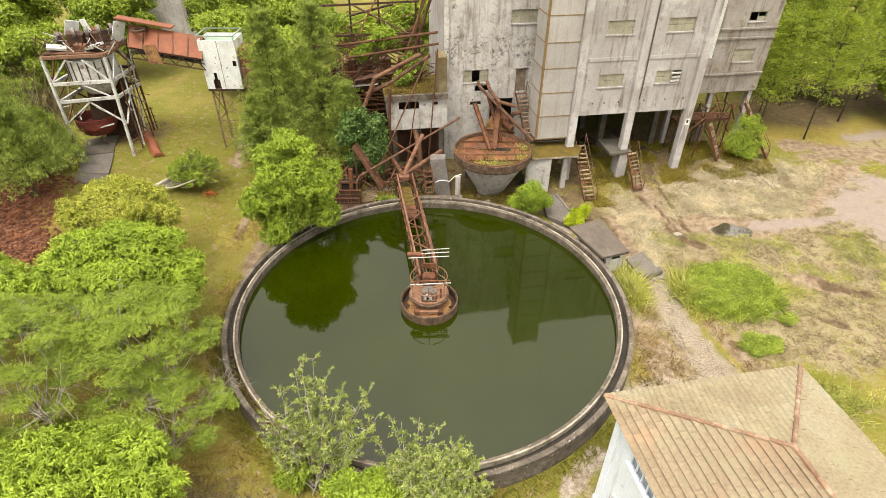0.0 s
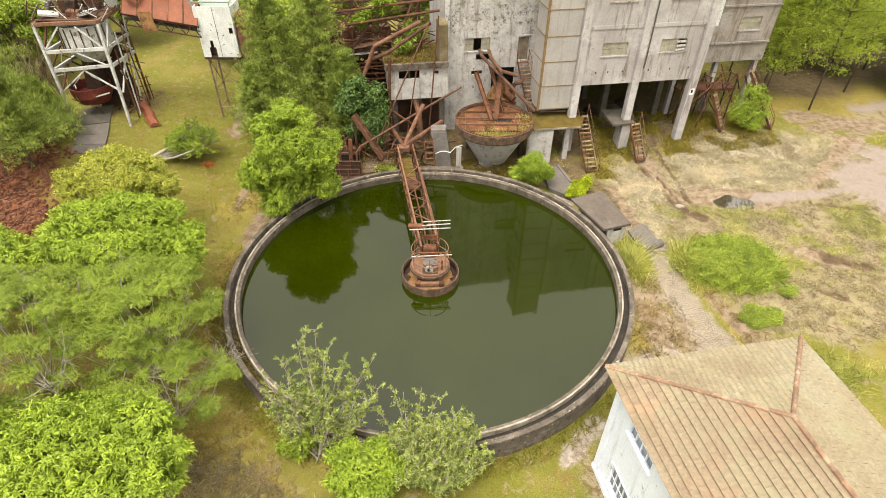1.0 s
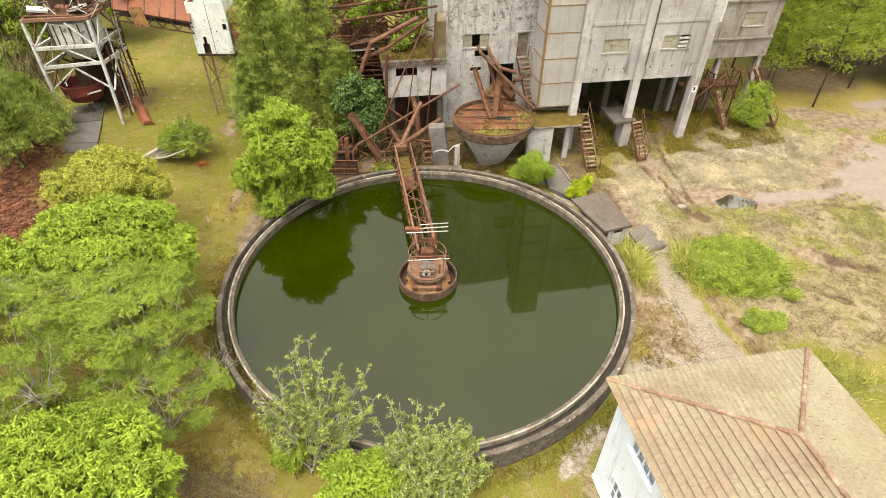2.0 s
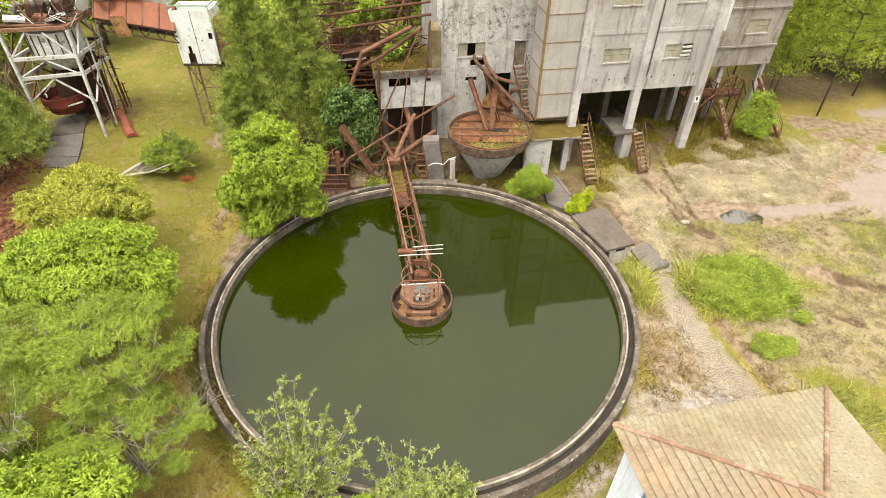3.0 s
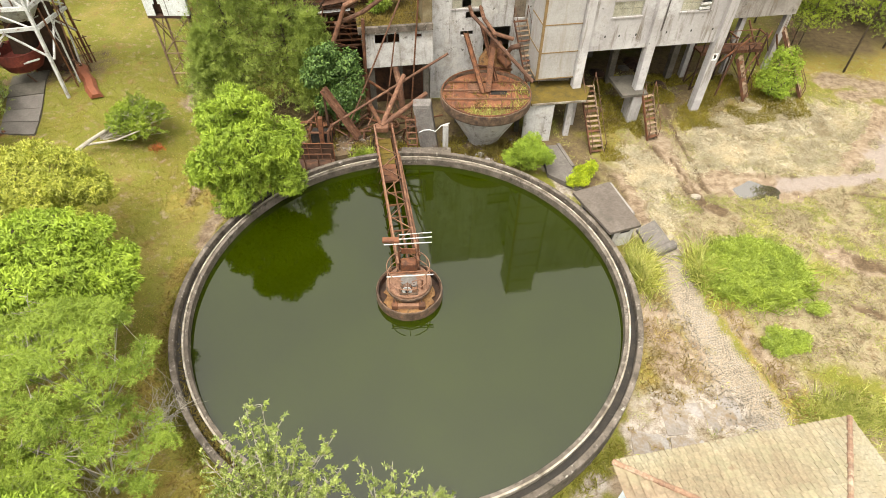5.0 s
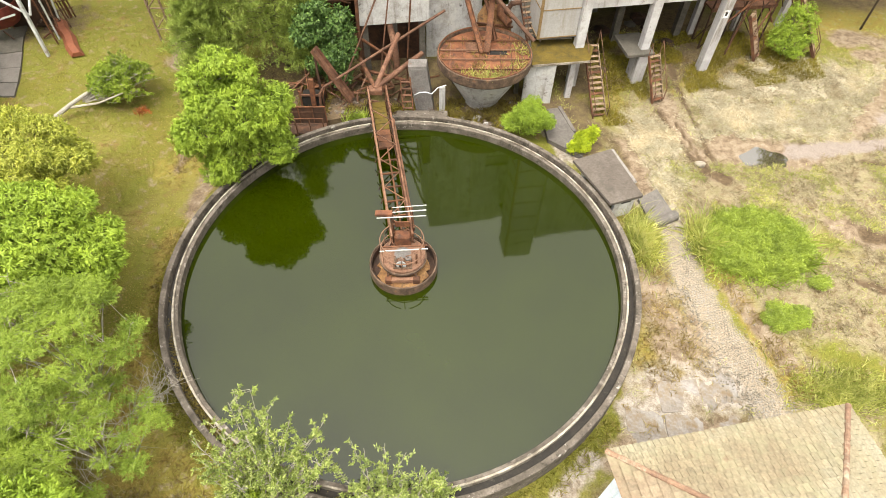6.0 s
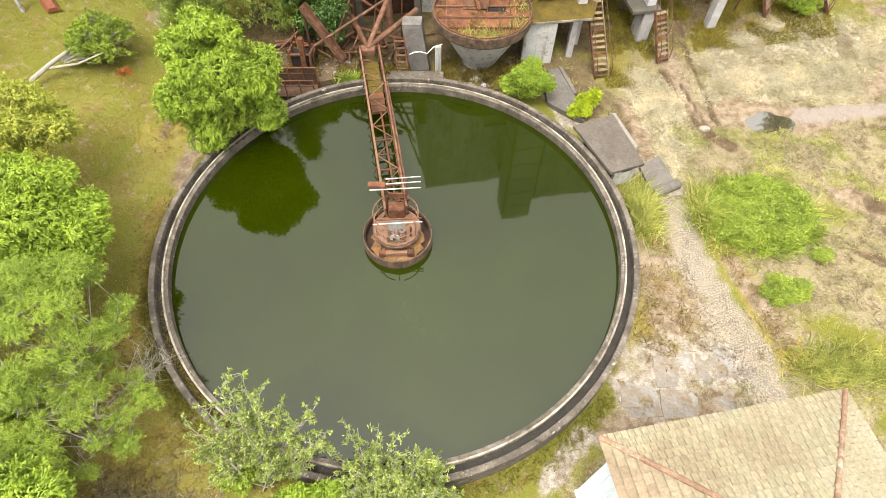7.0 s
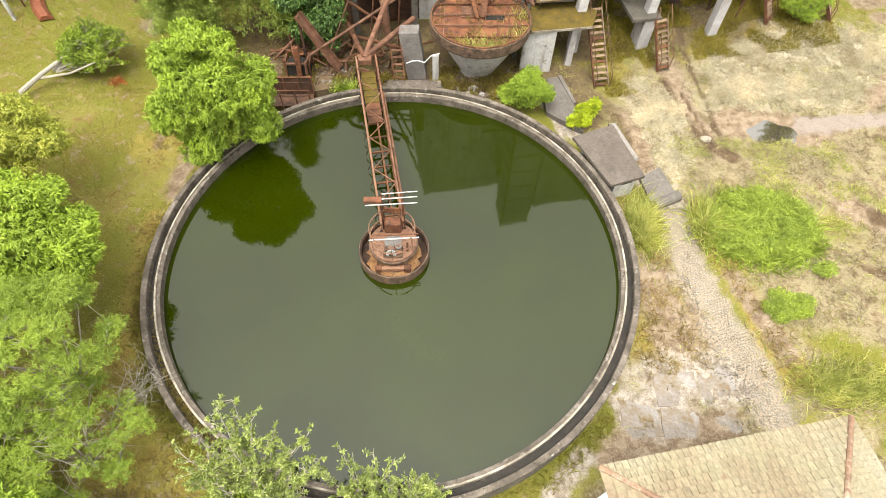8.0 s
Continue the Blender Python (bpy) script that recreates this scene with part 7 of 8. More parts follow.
def twigs(name, base, tips, label, seed, reach=0.45):
    """A dead branch: forked bare twigs."""
    rng = np.random.default_rng(seed)
    g = Geo()
    b = Vector(base)
    for tip in tips:
        e = Vector(tip)
        m = (b + e) / 2 + Vector(rng.normal(0, 0.15, 3))
        g.tube([b, m, e], 0.028, 5, 0.008)
        for _ in range(15):
            p = m + (e - m) * rng.uniform(-0.4, 1.0)
            q = p + Vector(rng.normal(0, reach, 3)) + (e - b).normalized() * 0.15
            g.tube([p, q], 0.012, 3, 0.004)
            g.tube([(p + q) / 2, (p + q) / 2 + Vector(rng.normal(0, reach * 0.5, 3))], 0.008, 3, 0.004)
    return tagged(part(name, g, PALEBARK, origin=base), label, "branch")


twigs("dead_branch", (-11.6, -7.6, -0.9), [(-9.9, -6.4, 0.3), (-9.6, -7.1, 0.2), (-10.2, -5.9, 0.5), (-10.1, -7.9, 0.3), (-9.9, -6.9, 0.7), (-9.3, -6.6, 0.2), (-10.6, -6.4, 0.9), (-9.7, -7.6, 0.6), (-10.9, -8.6, 0.5)], "bleached dead branch over the tank rim", 71)
twigs("dead_branch", (-13.2, -8.4, 0.5), [(-11.8, -8.0, 2.4), (-12.6, -7.2, 2.6), (-12.0, -9.2, 2.2), (-13.4, -8.8, 2.8)], "tangle of bare grey twigs beside the rim", 73, 0.55)
twigs("dead_branch", (-14.5, -6.0, 2.6), [(-13.4, -5.4, 5.2), (-14.6, -5.0, 5.5), (-15.6, -6.4, 5.3), (-13.9, -7.2, 5.2)], "bare grey branches in a feathery crown", 72, 0.4)
twigs("dead_branch", (-16.0, -10.6, 2.0), [(-15.0, -10.0, 4.4), (-16.4, -9.8, 4.8), (-17.2, -11.0, 4.6), (-15.2, -11.6, 4.3)], "bare grey branches in the tree bank", 74, 0.5)
twigs("dead_branch", (-12.2, -9.4, -1.0), [(-11.0, -8.6, 0.8), (-11.6, -10.4, 0.9), (-12.9, -8.4, 1.2), (-10.6, -9.6, 0.4), (-12.6, -10.6, 0.8)], "low thicket of bare grey twigs on the grass", 75, 0.6)
twigs("dead_branch", (-18.0, -6.6, 2.2), [(-17.0, -6.0, 4.8), (-18.6, -5.6, 5.0), (-19.4, -7.0, 4.9), (-17.4, -7.6, 4.8), (-18.2, -6.6, 5.3)], "pale broken limbs standing out of the canopy", 76, 0.5)
twigs("dead_branch", (-14.2, -11.6, 0.0), [(-13.0, -11.0, 2.2), (-14.6, -10.8, 2.6), (-15.2, -12.2, 2.3), (-13.4, -12.4, 2.0)], "tangle of dry twigs between two trees", 77, 0.55)
# dark glossy tree against the annex
tree("ivy_tree", (-5.4, 16.3, -1.1), lump(R, (-5.4, 15.8, 2.6), (1.9, 1.1, 2.6), 15, 0.8, 0.27)[1:] + [(-5.4, 15.9, 3.6, 0.9, 0.8, 0.8), (-4.5, 15.8, 4.4, 0.9, 0.8, 0.8), (-6.4, 15.9, 4.5, 1.0, 0.9, 0.8), (-7.0, 15.8, 3.4, 0.8, 0.8, 0.9), (-5.3, 15.7, 2.0, 1.1, 1.0, 1.3), (-4.2, 15.6, 2.6, 0.8, 0.7, 1.1), (-6.2, 15.6, 1.5, 0.9, 0.8, 0.9), (-4.9, 15.4, 0.6, 0.9, 0.8, 0.8), (-3.9, 15.6, 3.6, 0.5, 0.5, 0.5), (-5.6, 15.8, 5.2, 0.6, 0.6, 0.5)], DEEP, 2100, (0.22, 0.12), "dark glossy green ivy-covered tree", seed=30, trunk=0.14, droop=0.6)


def pine(name, base, height, spread_r, seed, label, material=PINE, tiers=17, group="", start=0.14, trunk=0.14, needle=0.25, bark=BARK, tufts_each=5):
    """A pine: straight trunk, whorls of rising limbs, tufts of thin needles along them."""
    rng = np.random.default_rng(seed)
    t = thing(name, base, label, "tree", group)
    g = Geo()
    b = Vector(base)
    top = b + Vector((rng.normal(0, 0.02) * height, rng.normal(0, 0.02) * height, height))
    g.tube([b, (b + top) / 2, top], trunk, 8, 0.03)
    cs, ds = [], []
    for k in range(tiers):
        f = start + (1 - start) * k / tiers
        p = b + (top - b) * f
        rad = spread_r * (1 - 0.82 * (f - start) / (1 - start)) * rng.uniform(0.75, 1.15)
        for j in range(7):
            a = 2 * math.pi * (j + rng.uniform(-0.3, 0.3)) / 7 + 0.9 * k
            e = p + Vector((math.cos(a) * rad, math.sin(a) * rad, rad * rng.uniform(0.15, 0.5)))
            g.tube([p, e], 0.035, 4, 0.01)
            for s in np.linspace(0.25, 1.05, 9):
                q = p + (e - p) * s
                for _ in range(tufts_each):
                    cs.append(np.array(q) + rng.normal(0, 0.13 * rad, 3) * (1, 1, 0.6))
                    ds.append(np.array((e - p).normalized()) * 0.7 + (0, 0, 0.9))
    part("trunk", g, bark, t, smooth=True)
    ob = new("crown", leaf_mesh("crown", np.array(cs), np.array(ds), needle, 0.034, material, rng, 9, -0.3, 0.45, 0.0, shift=base))
    ob.parent = t
    return t


pine("pine_tree", (-12.4, 17.6, -0.9), 13.5, 3.4, 41, "tall dense pine beside the rusted tower")
pine("pine_tree", (-9.2, 18.6, -0.9), 14.0, 3.2, 42, "tall dense pine against the annex")
pine("pine_tree", (-13.6, 15.9, -0.8), 7.5, 2.4, 43, "young bushy pine on the lawn")
pine("pine_tree", (-7.2, 17.4, -0.9), 8.0, 2.3, 44, "bushy pine beside the rusted tower")
pine("pine_tree", (-29.6, 10.6, 0.0), 8.2, 3.6, 45, "broad pine at the edge of the lawn", start=0.24)
pine("pine_tree", (-30.9, 15.6, 0.2), 5.2, 2.4, 48, "young pine in front of the loading frame")
pine("pine_tree", (-33.5, 13.5, 0.0), 11.0, 4.0, 46, "broad dark pine at the edge of the lawn", start=0.34)
far_pines = [pine("pine_tree", (35.2, 23.6, -0.7), 15.0, 3.4, 47, "slender tall pine with a bare lower trunk", PINELIGHT, group="pines by the track", start=0.3, trunk=0.09, tiers=14, tufts_each=5, needle=0.18)]
for x, y, s, a in ((31.6, 25.4, 0.72, 300), (33.0, 28.5, 0.72, 40), (37.0, 32.0, 0.85, 120), (41.0, 28.0, 0.95, 200), (46.5, 34.0, 1.15, 260), (44.0, 41.0, 1.2, 310), (38.0, 40.0, 1.1, 20), (31.5, 33.0, 1.0, 80), (50.0, 28.0, 1.0, 170), (33.0, 40.0, 1.15, 150), (53.0, 40.0, 1.2, 50)):
    far_pines.append(copy_thing(far_pines[0], Matrix.Translation((x, y, ground_z(x, y) - 0.1)) @ Matrix.Rotation(radians(a), 4, "Z") @ Matrix.Scale(s, 4)))
wood = tree("woodland_tree", (-20.0, 33.0, 0.3), lump(R, (-20.0, 33.0, 6.0), (4.4, 4.2, 4.2), 26, 0.75, 0.3), WOODS, 5600, (0.3, 0.12), "broad leafy green tree at the wood's edge", seed=51, trunk=0.25, droop=0.5, per=6, group="trees behind the works")
wb = Vector(wood.location)
for x, y, s, a in ((-37.5, 27, 0.9, 60), (-39, 19, 0.85, 140), (-41, 48.0, 1.25, 220), (-44.0, 22.0, 1.0, 20), (-13, 30, 1.0, 300), (-8, 34, 1.05, 20), (-34, 37, 1.1, 100), (-23.5, 42, 1.1, 180), (-44, 30, 1.1, 250), (-16, 42, 1.1, 330), (-40, 10, 0.8, 45),
                   (-2, 42, 1.1, 75), (48.5, 31.0, 0.75, 95), (40, 36, 1.0, 15), (36, 37, 0.95, 70), (42.5, 33.5, 0.8, 140), (47, 27, 0.9, 95), (52, 34, 1.0, 175), (36, 44, 1.1, 235), (45, 48, 1.2, 290), (58, 46, 1.2, 130), (-50, 20, 1.1, 200), (-46, 38, 1.3, 120), (-52, 44, 1.4, 10), (-44, 52, 1.4, 300), (-36, 58, 1.4, 60)):
    copy_thing(wood, Matrix.Translation((x, y, ground_z(x, y))) @ Matrix.Rotation(radians(a), 4, "Z") @ Matrix.Scale(s, 4))
# weeds on the rusted tower and annex
for k, (u, v, z, r) in enumerate(((-15.0, 6.6, 9.4, 1.2), (-16.6, 6.8, 8.2, 0.9), (-12.6, 5.8, 7.4, 0.9), (-13.6, 5.0, 6.5, 0.7), (-18.6, 6.8, 10.6, 0.9))):
    c = B(u, v, z)
    tree("wall_weed", (c[0], c[1], c[2] - r), lump(R, c, (r, r * 0.8, r * 0.8), 6, 0.8, 0.45), FRESH if k < 2 else FEATHER, 420, (0.3, 0.09), "leafy weed rooted on the rusted tower", "shrub", 60 + k, 0.04, group="weeds on the works", fork=0.2)


def blades(name, spots, material, height, width, label, seed, lean=0.5, category="grass"):
    """Upright grass blades at (x, y, z) spots, one joined mesh."""
    rng = np.random.default_rng(seed)
    c = np.array(spots)
    n = len(c)
    h = height * rng.uniform(0.5, 1.3, (n, 1))
    d = np.concatenate([rng.normal(0, lean, (n, 2)), np.ones((n, 1))], 1)
    d /= np.linalg.norm(d, axis=1)[:, None]
    a = rng.uniform(0, 2 * math.pi, n)
    s = np.stack([np.cos(a), np.sin(a), np.zeros(n)], 1) * width / 2
    bend = np.stack([d[:, 0], d[:, 1], np.zeros(n)], 1) * h * 0.5
    v = np.stack([c - s, c + s, c + d * h * 0.55 + s * 0.8, c + d * h + bend, c + d * h * 0.55 - s * 0.8], 1).reshape(-1, 3)
    me = bpy.data.meshes.new(name)
    me.from_pydata(v.tolist(), [], [(5 * i, 5 * i + 1, 5 * i + 2, 5 * i + 3, 5 * i + 4) for i in range(n)])
    me.materials.append(material)
    return tagged(new(name, me), label, category, kind="stuff")


def tufts(rng, n, xr, yr, want, per=5, size=0.12, clump=-1.0, scale=0.9):
    """Spots in tufts where the cover wants them; clump is the noise level below which none grow."""
    m = int(n / per * 6)
    x, y = rng.uniform(*xr, m), rng.uniform(*yr, m)
    keep = (np.hypot(x, y) > 12.2) & want(rng, zone_fields(x, y))
    keep &= np.array([noise.noise((a * scale, b * scale, 6.6)) + 0.5 * noise.noise((a * scale * 3, b * scale * 3, 1.1)) > clump for a, b in zip(x.tolist(), y.tolist())])
    x, y = x[keep][:n // per], y[keep][:n // per]
    x, y = np.repeat(x, per) + rng.normal(0, size, len(x) * per), np.repeat(y, per) + rng.normal(0, size, len(y) * per)
    out = np.hypot(x, y) > 12.1
    return [(a, b, ground_z(a, b) - 0.02) for a, b in zip(x[out].tolist(), y[out].tolist())]


G = np.random.default_rng(5)
BARE = ("soil", "gravel", "concrete", "road", "red", "rut")


def wild(rng, w):
    return np.maximum.reduce([w[k] for k in BARE]) < rng.uniform(0, 0.8, len(w["soil"]))


def strawy(rng, w):
    n = len(w["soil"])
    return (np.maximum(w["dry"], w["pale"]) > rng.uniform(0.1, 0.9, n)) & (np.maximum.reduce([w[k] for k in BARE]) < rng.uniform(0, 0.9, n))


def pale_straw(rng, w):
    n = len(w["soil"])
    return (w["pale"] > rng.uniform(0.15, 0.8, n)) & (np.maximum.reduce([w[k] for k in BARE]) < rng.uniform(0, 0.7, n))


def ambery(rng, w):
    return (np.maximum(w["amber"], 0.25 * w["concrete"]) > rng.uniform(0.15, 0.9, len(w["soil"]))) & (w["rut"] < 0.6)


blades("lawn_grass", tufts(G, 80000, (-30, -3), (-19, 24), wild), GRASS, 0.11, 0.024, "short olive green lawn grass", 1)
blades("lawn_straw", tufts(G, 17000, (-30, -3), (-19, 24), wild, 7, 0.16, 0.12, 0.5), RUSSET, 0.14, 0.028, "withered brown patches in the lawn", 31, 1.0)
blades("fallen_leaves", tufts(np.random.default_rng(77), 15000, (-22, -8), (-10, 13), wild, 3, 0.2, -0.1, 0.45), RUSSET, 0.1, 0.07, "russet fallen leaves scattered in the lawn", 51, 2.4, "leaves")
blades("verge_grass", tufts(G, 26000, (10, 40), (-16, 24), wild, 7, 0.16, 0.05, 0.35), REED, 0.16, 0.03, "thin green grass among straw", 2, 0.8)
blades("verge_grass", tufts(G, 14000, (16.5, 32), (2.0, 8.8), wild, 8, 0.16, 0.0, 0.5), REED, 0.17, 0.032, "sparse green grass round the thicket", 34, 0.9)
blades("dry_grass", tufts(G, 115000, (11.5, 40), (-14, 21), strawy, 10, 0.13, -0.12, 1.3), STRAW, 0.17, 0.03, "matted pale dry grass and straw", 3, 1.8)
blades("bleached_straw", tufts(G, 80000, (14, 38), (5, 22), pale_straw, 10, 0.13, -0.22, 1.1), BLEACHED, 0.2, 0.034, "bleached cream straw mats", 32, 2.2)
blades("amber_grass", tufts(G, 30000, (-15, 30), (-17, 23), ambery, 8, 0.15, -0.15, 1.0), RUSSET, 0.24, 0.034, "russet withered grass tufts", 33, 0.9)
blades("dry_grass", tufts(G, 14000, (-12, -2), (-19, -11), strawy, 8), STRAW, 0.24, 0.032, "dry grass at the near tank wall", 4, 1.0)


def ring_spots(rng, a0, a1, r0, r1, n):
    out = []
    for _ in range(n):
        a, r = rng.uniform(a0, a1), rng.uniform(r0, r1)
        x, y = r * math.cos(a), r * math.sin(a)
        out.append((x, y, ground_z(x, y) - 0.03))
    return out


blades("rim_weeds", ring_spots(G, 1.9, 5.6, 12.05, 12.9, 5000), GRASS, 0.4, 0.03, "rough weeds along the outer tank wall", 6, 0.5)
blades("reeds", [(13.15 + G.normal(0, 0.35), 2.3 + G.normal(0, 0.9), -1.4) for _ in range(1300)], REED, 1.15, 0.035, "tall pale green reeds beside the sump house", 7, 0.45, "reeds")
blades("thicket_grass", [(x, y, ground_z(x, y)) for x, y in ((19.4 + 3.0 * q * math.cos(a), 2.0 + 2.4 * q * math.sin(a)) for q, a in ((0.55 + abs(G.normal(0.25, 0.2)), G.uniform(0, 6.283)) for _ in range(5200)))], LIMEFEATHER, 0.75, 0.035, "long bright grass at the thicket edge", 16, 0.6)
blades("reeds", [(16.5 + G.normal(0, 0.35), 2.3 + G.normal(0, 0.6), -1.4) for _ in range(500)], REED, 1.3, 0.05, "reeds at the edge of the thicket", 8, 0.5, "reeds")
blades("reeds", [(20.6 + G.normal(0, 1.1), -6.6 + G.normal(0, 0.6), -1.4) for _ in range(2600)], REED, 0.58, 0.035, "tall green grass clump by the house", 9, 0.5, "reeds")
blades("dead_stalks", [(-36.5 + G.normal(0, 1.5), 23.0 + G.normal(0, 1.3), 0.2) for _ in range(160)], STRAW, 6.0, 0.09, "tall dead pale stalks behind the frame", 14, 0.22, "stalks")
blades("tank_weeds", [(x, y, ground_z(x, y) - 0.02) for x, y in ((G.uniform(2.2, 9.0), G.uniform(12.9, 15.2)) for _ in range(5200)) if noise.noise(Vector((x * 0.8, y * 0.8, 3))) > -0.1], MOSSGRASS, 0.45, 0.035, "brown-green weeds round the cone tank", 15, 0.5)
blades("foot_weeds", [(x, y, ground_z(x, y) - 0.02) for x, y in ((G.uniform(13.0, 30), G.uniform(12.5, 23.5)) for _ in range(52000)) if y > 15.2 + 0.14 * (x - 13) - 3.4 * sstep(17, 14, x) and noise.noise((x * 0.5, y * 0.5, 0)) > -0.1 and not (16.8 < x < 19.6 and y < 18)], WEED, 0.3, 0.034, "yellow-green weeds at the foot of the building", 12, 0.6)
blades("gutter_debris", [(q * math.cos(a), q * math.sin(a), -0.43) for q, a in ((G.uniform(11.41, 11.7), G.choice((1.35, 1.15, 2.0, 2.3, 3.85, 4.0)) + G.normal(0, 0.2)) for _ in range(3600))], MOSSGRASS, 0.16, 0.05, "leaf litter and weeds in the overflow gutter", 43, 1.2, "litter")
blades("platform_weeds", [(x, y, -0.76) for x, y in ((G.uniform(-8.4, -3.2), G.uniform(12.8, 15.9)) for _ in range(5200)) if noise.noise((x * 0.9, y * 0.9, 2)) > 0.0], MOSSGRASS, 0.3, 0.05, "brown weeds and litter on the earth platform", 44, 1.0, "weeds")
blades("wall_foot_weeds", [(x, y, ground_z(x, y)) for x, y in ((G.uniform(-9, 9), G.uniform(12.2, 14.6)) for _ in range(9000)) if math.hypot(x, y) > 12.06 and noise.noise((x * 1.1, y * 1.1, 5)) > 0.05], WEED, 0.34, 0.045, "rough weeds along the far tank wall", 45, 0.8, "weeds")
blades("red_weed", [(-17.3 + G.normal(0, 0.25), 12.1 + G.normal(0, 0.18), 0.0) for _ in range(90)], REDLEAF, 0.3, 0.05, "small red-leaved weed beside the fallen tree", 41, 0.7, "weeds")
blades("bridge_weeds", [(-3.6 + G.normal(0, 0.5), 12.75 + G.normal(0, 0.22), -0.9) for _ in range(420)], LIMEFEATHER, 0.45, 0.05, "fresh green weeds at the bridge foot", 42, 0.7, "weeds")
blades("platform_grass", [(CT[0] + r * math.cos(a), CT[1] + r * math.sin(a), 2.18) for r, a in ((3.0 - abs(G.normal(0, 0.6)), G.choice((4.3, 4.6, 4.75, 4.9, 5.1, 5.7, 0.2)) + G.normal(0, 0.16)) for _ in range(700))], REED, 0.35, 0.03, "weeds growing on the rusted tank top", 10, 0.5, "weeds")
blades("tank_top_weeds", [(CT[0] + q * math.cos(a), CT[1] + q * math.sin(a), 2.18) for q, a in ((2.95 * math.sqrt(G.uniform(0, 1)), G.uniform(0, 6.283)) for _ in range(1500)) if noise.noise(Vector((q * math.cos(a), q * math.sin(a), 8))) > 0.05], MOSSGRASS, 0.28, 0.03, "dry brown weeds on the rusted tank top", 17, 0.7, "weeds")
blades("roof_grass", [B(G.uniform(-15.2, -10.3), G.uniform(2.6, 6.5), 5.86) for _ in range(2500)], MOSSGRASS, 0.2, 0.03, "grass on the mossy annex roof", 11, 0.5, "weeds")


def stone_top(g, x, y, z, r, rng, tall=0.45, sink=0.02):
    """A small stone with a worn, slightly tilted top."""
    a, q = rng.uniform(0, 1.5), rng.uniform(0.7, 1.0)
    c, t = math.cos(a) * r, math.sin(a) * r
    base = [(x + c, y + t), (x - t * q, y + c * q), (x - c, y - t), (x + t * q, y - c * q)]
    top = [(x + (p - x) * 0.66, y + (o - y) * 0.66, z + r * tall * rng.uniform(0.8, 1.2)) for p, o in base]
    g.add([(p, o, z - sink) for p, o in base] + top, [(4, 5, 6, 7), (0, 1, 5, 4), (1, 2, 6, 5), (2, 3, 7, 6), (3, 0, 4, 7)])


def sett_path():
    """Worn stone setts in rows along the path, sunk and lost under dirt in places."""
    rng = np.random.default_rng(13)
    g = Geo()
    line = [Vector((15.05, 3.5)), Vector((15.15, 1.0)), Vector((15.4, -1.2)), Vector((16.1, -4.2)), Vector((17.3, -8.6))]
    half = [0.75, 0.75, 0.75, 0.95, 1.15]
    for i in range(4):
        a, b = line[i], line[i + 1]
        d = (b - a).normalized()
        side = Vector((d.y, -d.x))
        for j in range(int((b - a).length / 0.15)):
            s = j * 0.15 / (b - a).length
            w = half[i] + (half[i + 1] - half[i]) * s
            for k in range(int(2 * w / 0.155)):
                o = -w + 0.155 * (k + 0.5 * (j % 2)) + rng.normal(0, 0.012)
                p = a + (b - a) * s + side * o + d * rng.normal(0, 0.012)
                worn = 0.42 * noise.noise((p.x * 0.9, p.y * 0.9, 3.3)) + 0.3 * o / w
                if worn > rng.uniform(-0.12, 0.22):
                    continue
                stone_top(g, p.x, p.y, ground_z(p.x, p.y) - 0.05 * max(0.0, worn), rng.uniform(0.06, 0.085), rng, 0.3)
    for _ in range(2600):
        t, o = rng.uniform(0, 1), rng.normal(0, 0.7)
        x, y = 14.9 + 2.3 * t * t + o, 3.6 - 12.0 * t
        if math.hypot(x, y) > 12.3:
            stone_top(g, x, y, ground_z(x, y), rng.uniform(0.025, 0.06), rng)
    m = surf("worn_stone", [(0.3, (0.25, 0.205, 0.155)), (0.5, (0.39, 0.345, 0.285)), (0.7, (0.54, 0.495, 0.43))], 1.2, 14.0, 0.9, 0.2)
    return tagged(part("stone_setts", g, m), "worn pale stone setts sunk in the dirt path", "paving", kind="stuff")


def red_clods():
    rng = np.random.default_rng(14)
    g = Geo()
    x, y = rng.uniform(-36, -24, 9000), rng.uniform(1, 17, 9000)
    w = zone_fields(x, y)["red"]
    for a, b, q in zip(x.tolist(), y.tolist(), w.tolist()):
        if q > rng.uniform(0.2, 0.9):
            stone_top(g, a, b, ground_z(a, b) + q * heap_z(a, b), rng.uniform(0.05, 0.2), rng, 0.8, 0.05)
    m = surf("red_clod", [(0.3, (0.085, 0.03, 0.015)), (0.5, (0.19, 0.072, 0.036)), (0.7, (0.32, 0.15, 0.085))], 1.6, 9.0, 0.95, 0.3)
    return tagged(part("red_rubble", g, m), "heap of red-brown crumbled ore and earth", "rubble", kind="stuff")


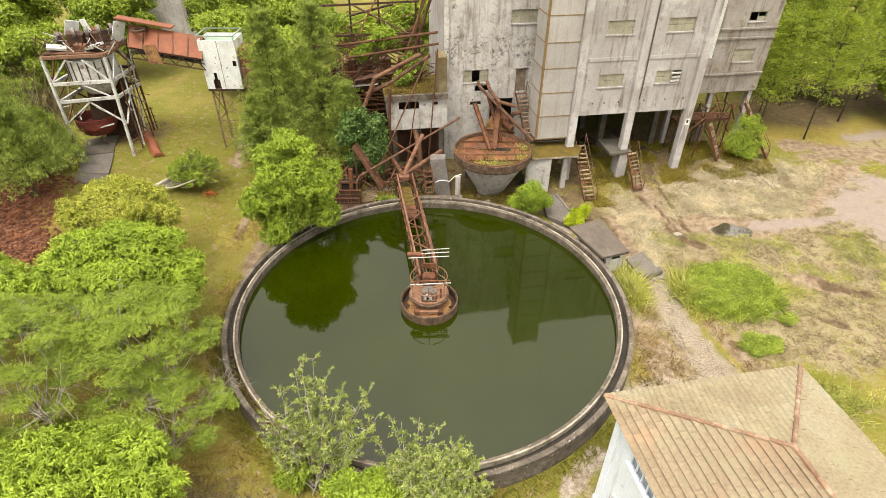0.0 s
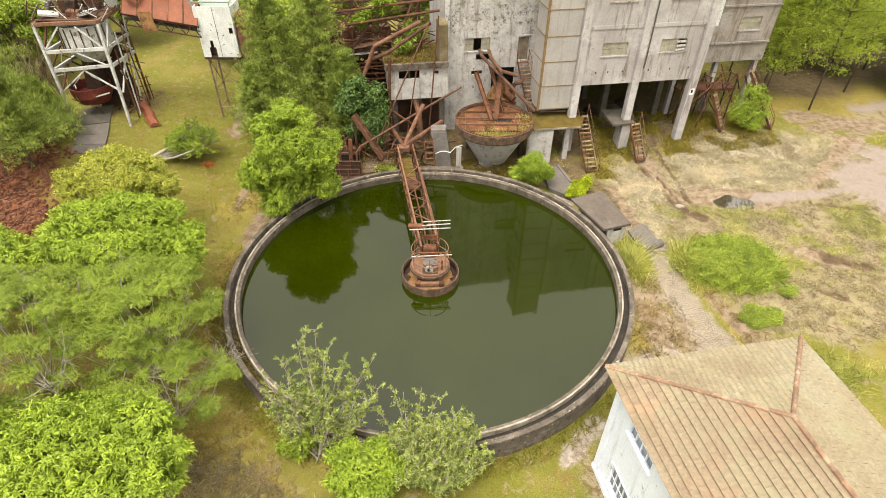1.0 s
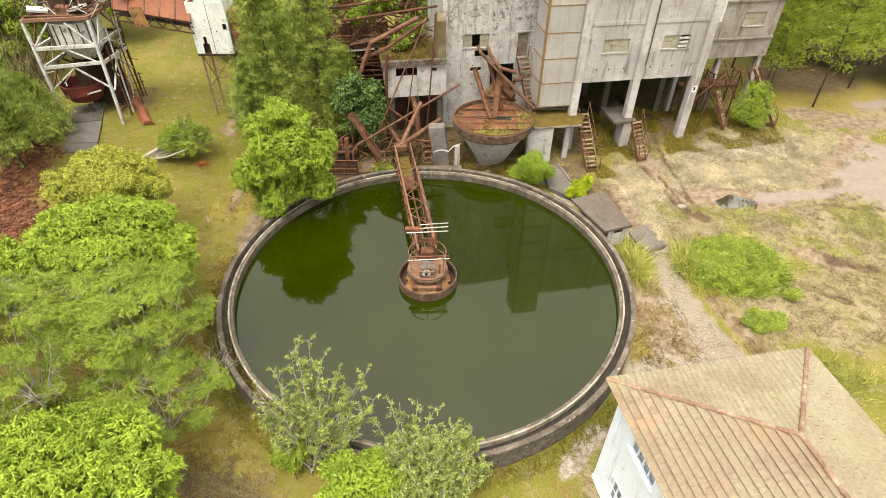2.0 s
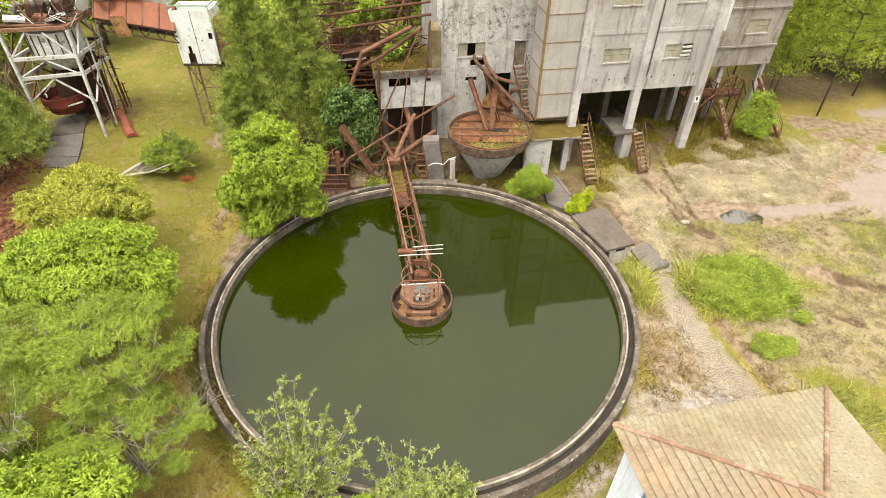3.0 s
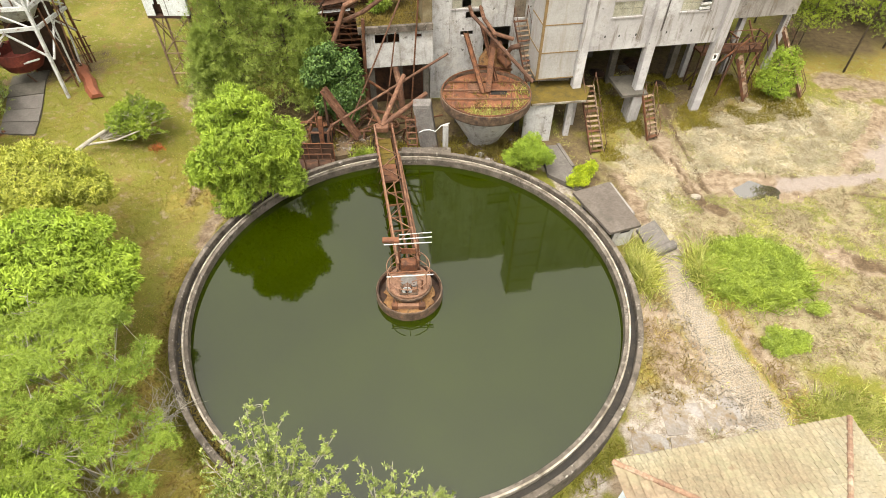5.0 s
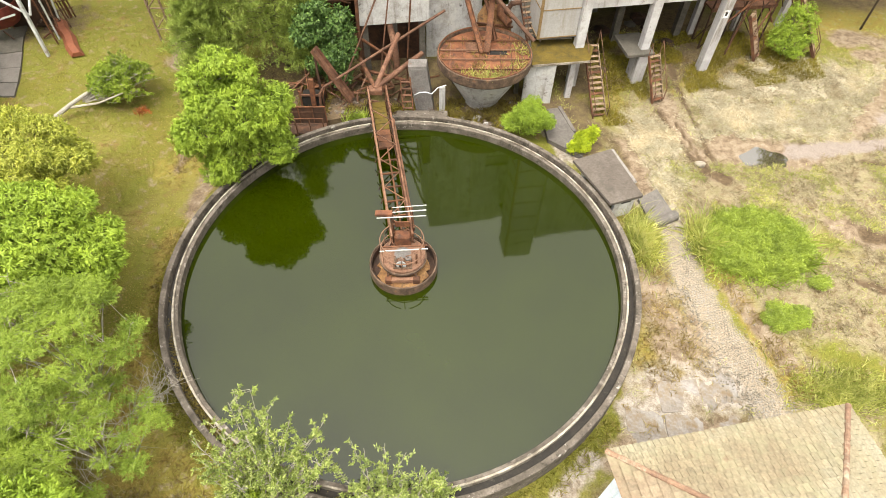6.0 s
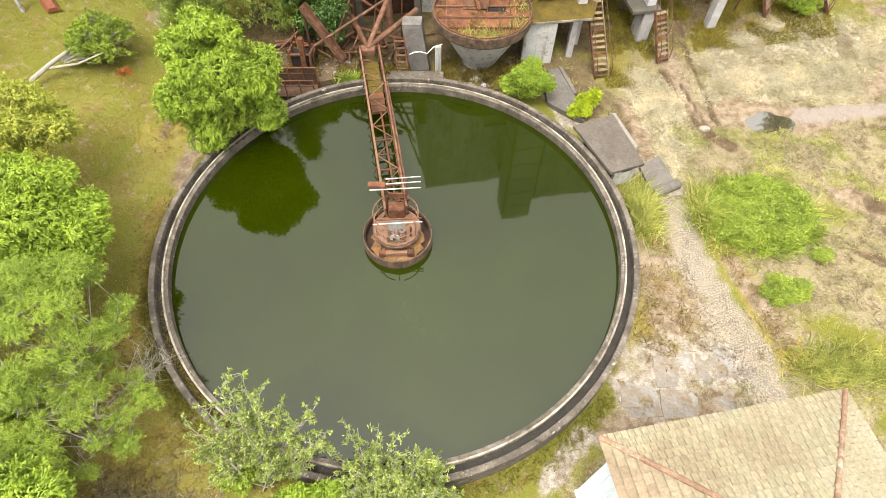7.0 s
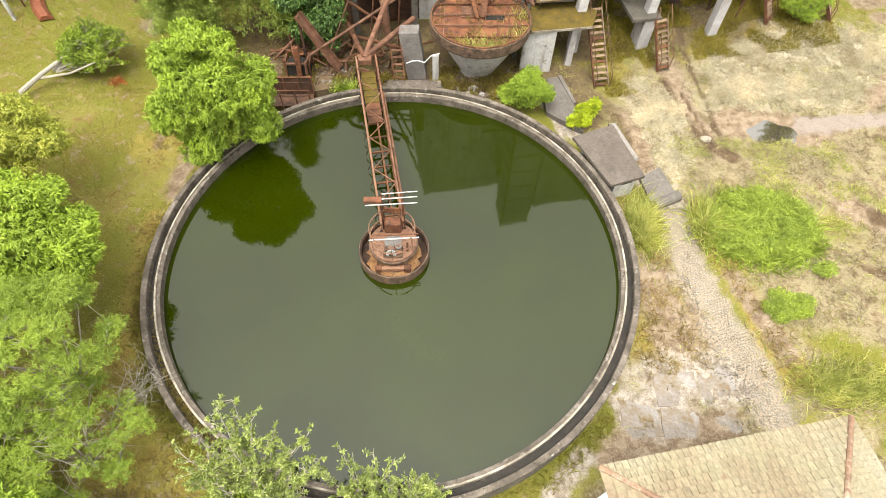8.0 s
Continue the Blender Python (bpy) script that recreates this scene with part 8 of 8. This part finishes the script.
def pavement_slabs():
    """Sunken pale concrete slabs beside the house, parted by open joints."""
    pale = surf("bleached_slab", [(0.3, (0.22, 0.18, 0.145)), (0.5, (0.34, 0.305, 0.28)), (0.7, (0.45, 0.43, 0.42))], 0.7, 8.0, 0.9, 0.3, grainy=0.6, patch=[((0.24, 0.17, 0.1), 0.9, 0.46, 0.6), ((0.1, 0.07, 0.045), 2.2, 0.6, 0.7)], vary=0.08)
    cuts = [(10.2, 11.9, -7.4, -8.9, 0.25), (11.96, 13.9, -5.9, -7.5, -0.1), (11.94, 14.0, -7.57, -8.9, 0.0), (13.97, 15.7, -5.5, -7.45, -0.15), (14.05, 15.9, -7.5, -8.8, 0.1)]
    for x0, x1, y0, y1, skew in cuts:
        top = []
        for x, y in ((x0, y1), ((x0 + x1) / 2, y1 + 0.05), (x1, y1 + skew * 0.4), (x1 - 0.05, (y0 + y1) / 2), (x1, y0), ((x0 + x1) / 2 + 0.2, y0 - 0.06), (x0 + 0.1, y0 + skew), (x0, (y0 + y1) / 2)):
            top.append((x, y, ground_z(x, y) - 0.064))
        tagged(part("concrete_slab", Geo().loft([[(x, y, z - 0.3) for x, y, z in top], top]), pale, origin=top[0]), "sunken bleached concrete slab with brown stains", "slab", "slabs beside the house", "structure")


def rubble_bed():
    """Broken concrete and rust flakes strewn behind the far rim."""
    rng = np.random.default_rng(15)
    g = Geo()
    for _ in range(900):
        x, y = rng.uniform(-8.5, 9.5), 12.3 + abs(rng.normal(0, 1.6))
        if math.hypot(x, y) > 12.2:
            z = -0.74 if -8.4 < x < -3.2 and 12.9 < y < 15.8 else ground_z(x, y)
            stone_top(g, x, y, z, rng.uniform(0.04, 0.16), rng, 0.7)
    m = surf("mixed_rubble", [(0.3, (0.12, 0.075, 0.045)), (0.5, (0.25, 0.18, 0.13)), (0.7, (0.42, 0.37, 0.32))], 1.8, 9.0, 0.95, 0.3)
    return tagged(part("rubble", g, m), "brown and grey rubble strewn behind the tank", "rubble", kind="stuff")


sett_path()
rubble_bed()
red_clods()
pavement_slabs()
# ---------------------------------------------------------------- roof tiles of the house
for job in TILE_JOBS:
    rest = tiles_on(*job)
    if rest.v:
        tagged(part("tile_field", rest, job[-1] if len(job) > 9 else TILE, roof), kind="stuff")
cap_row(c00, pk, 13)
cap_row(c10, pk, 13)
cap_row(pk, pk2, 10)
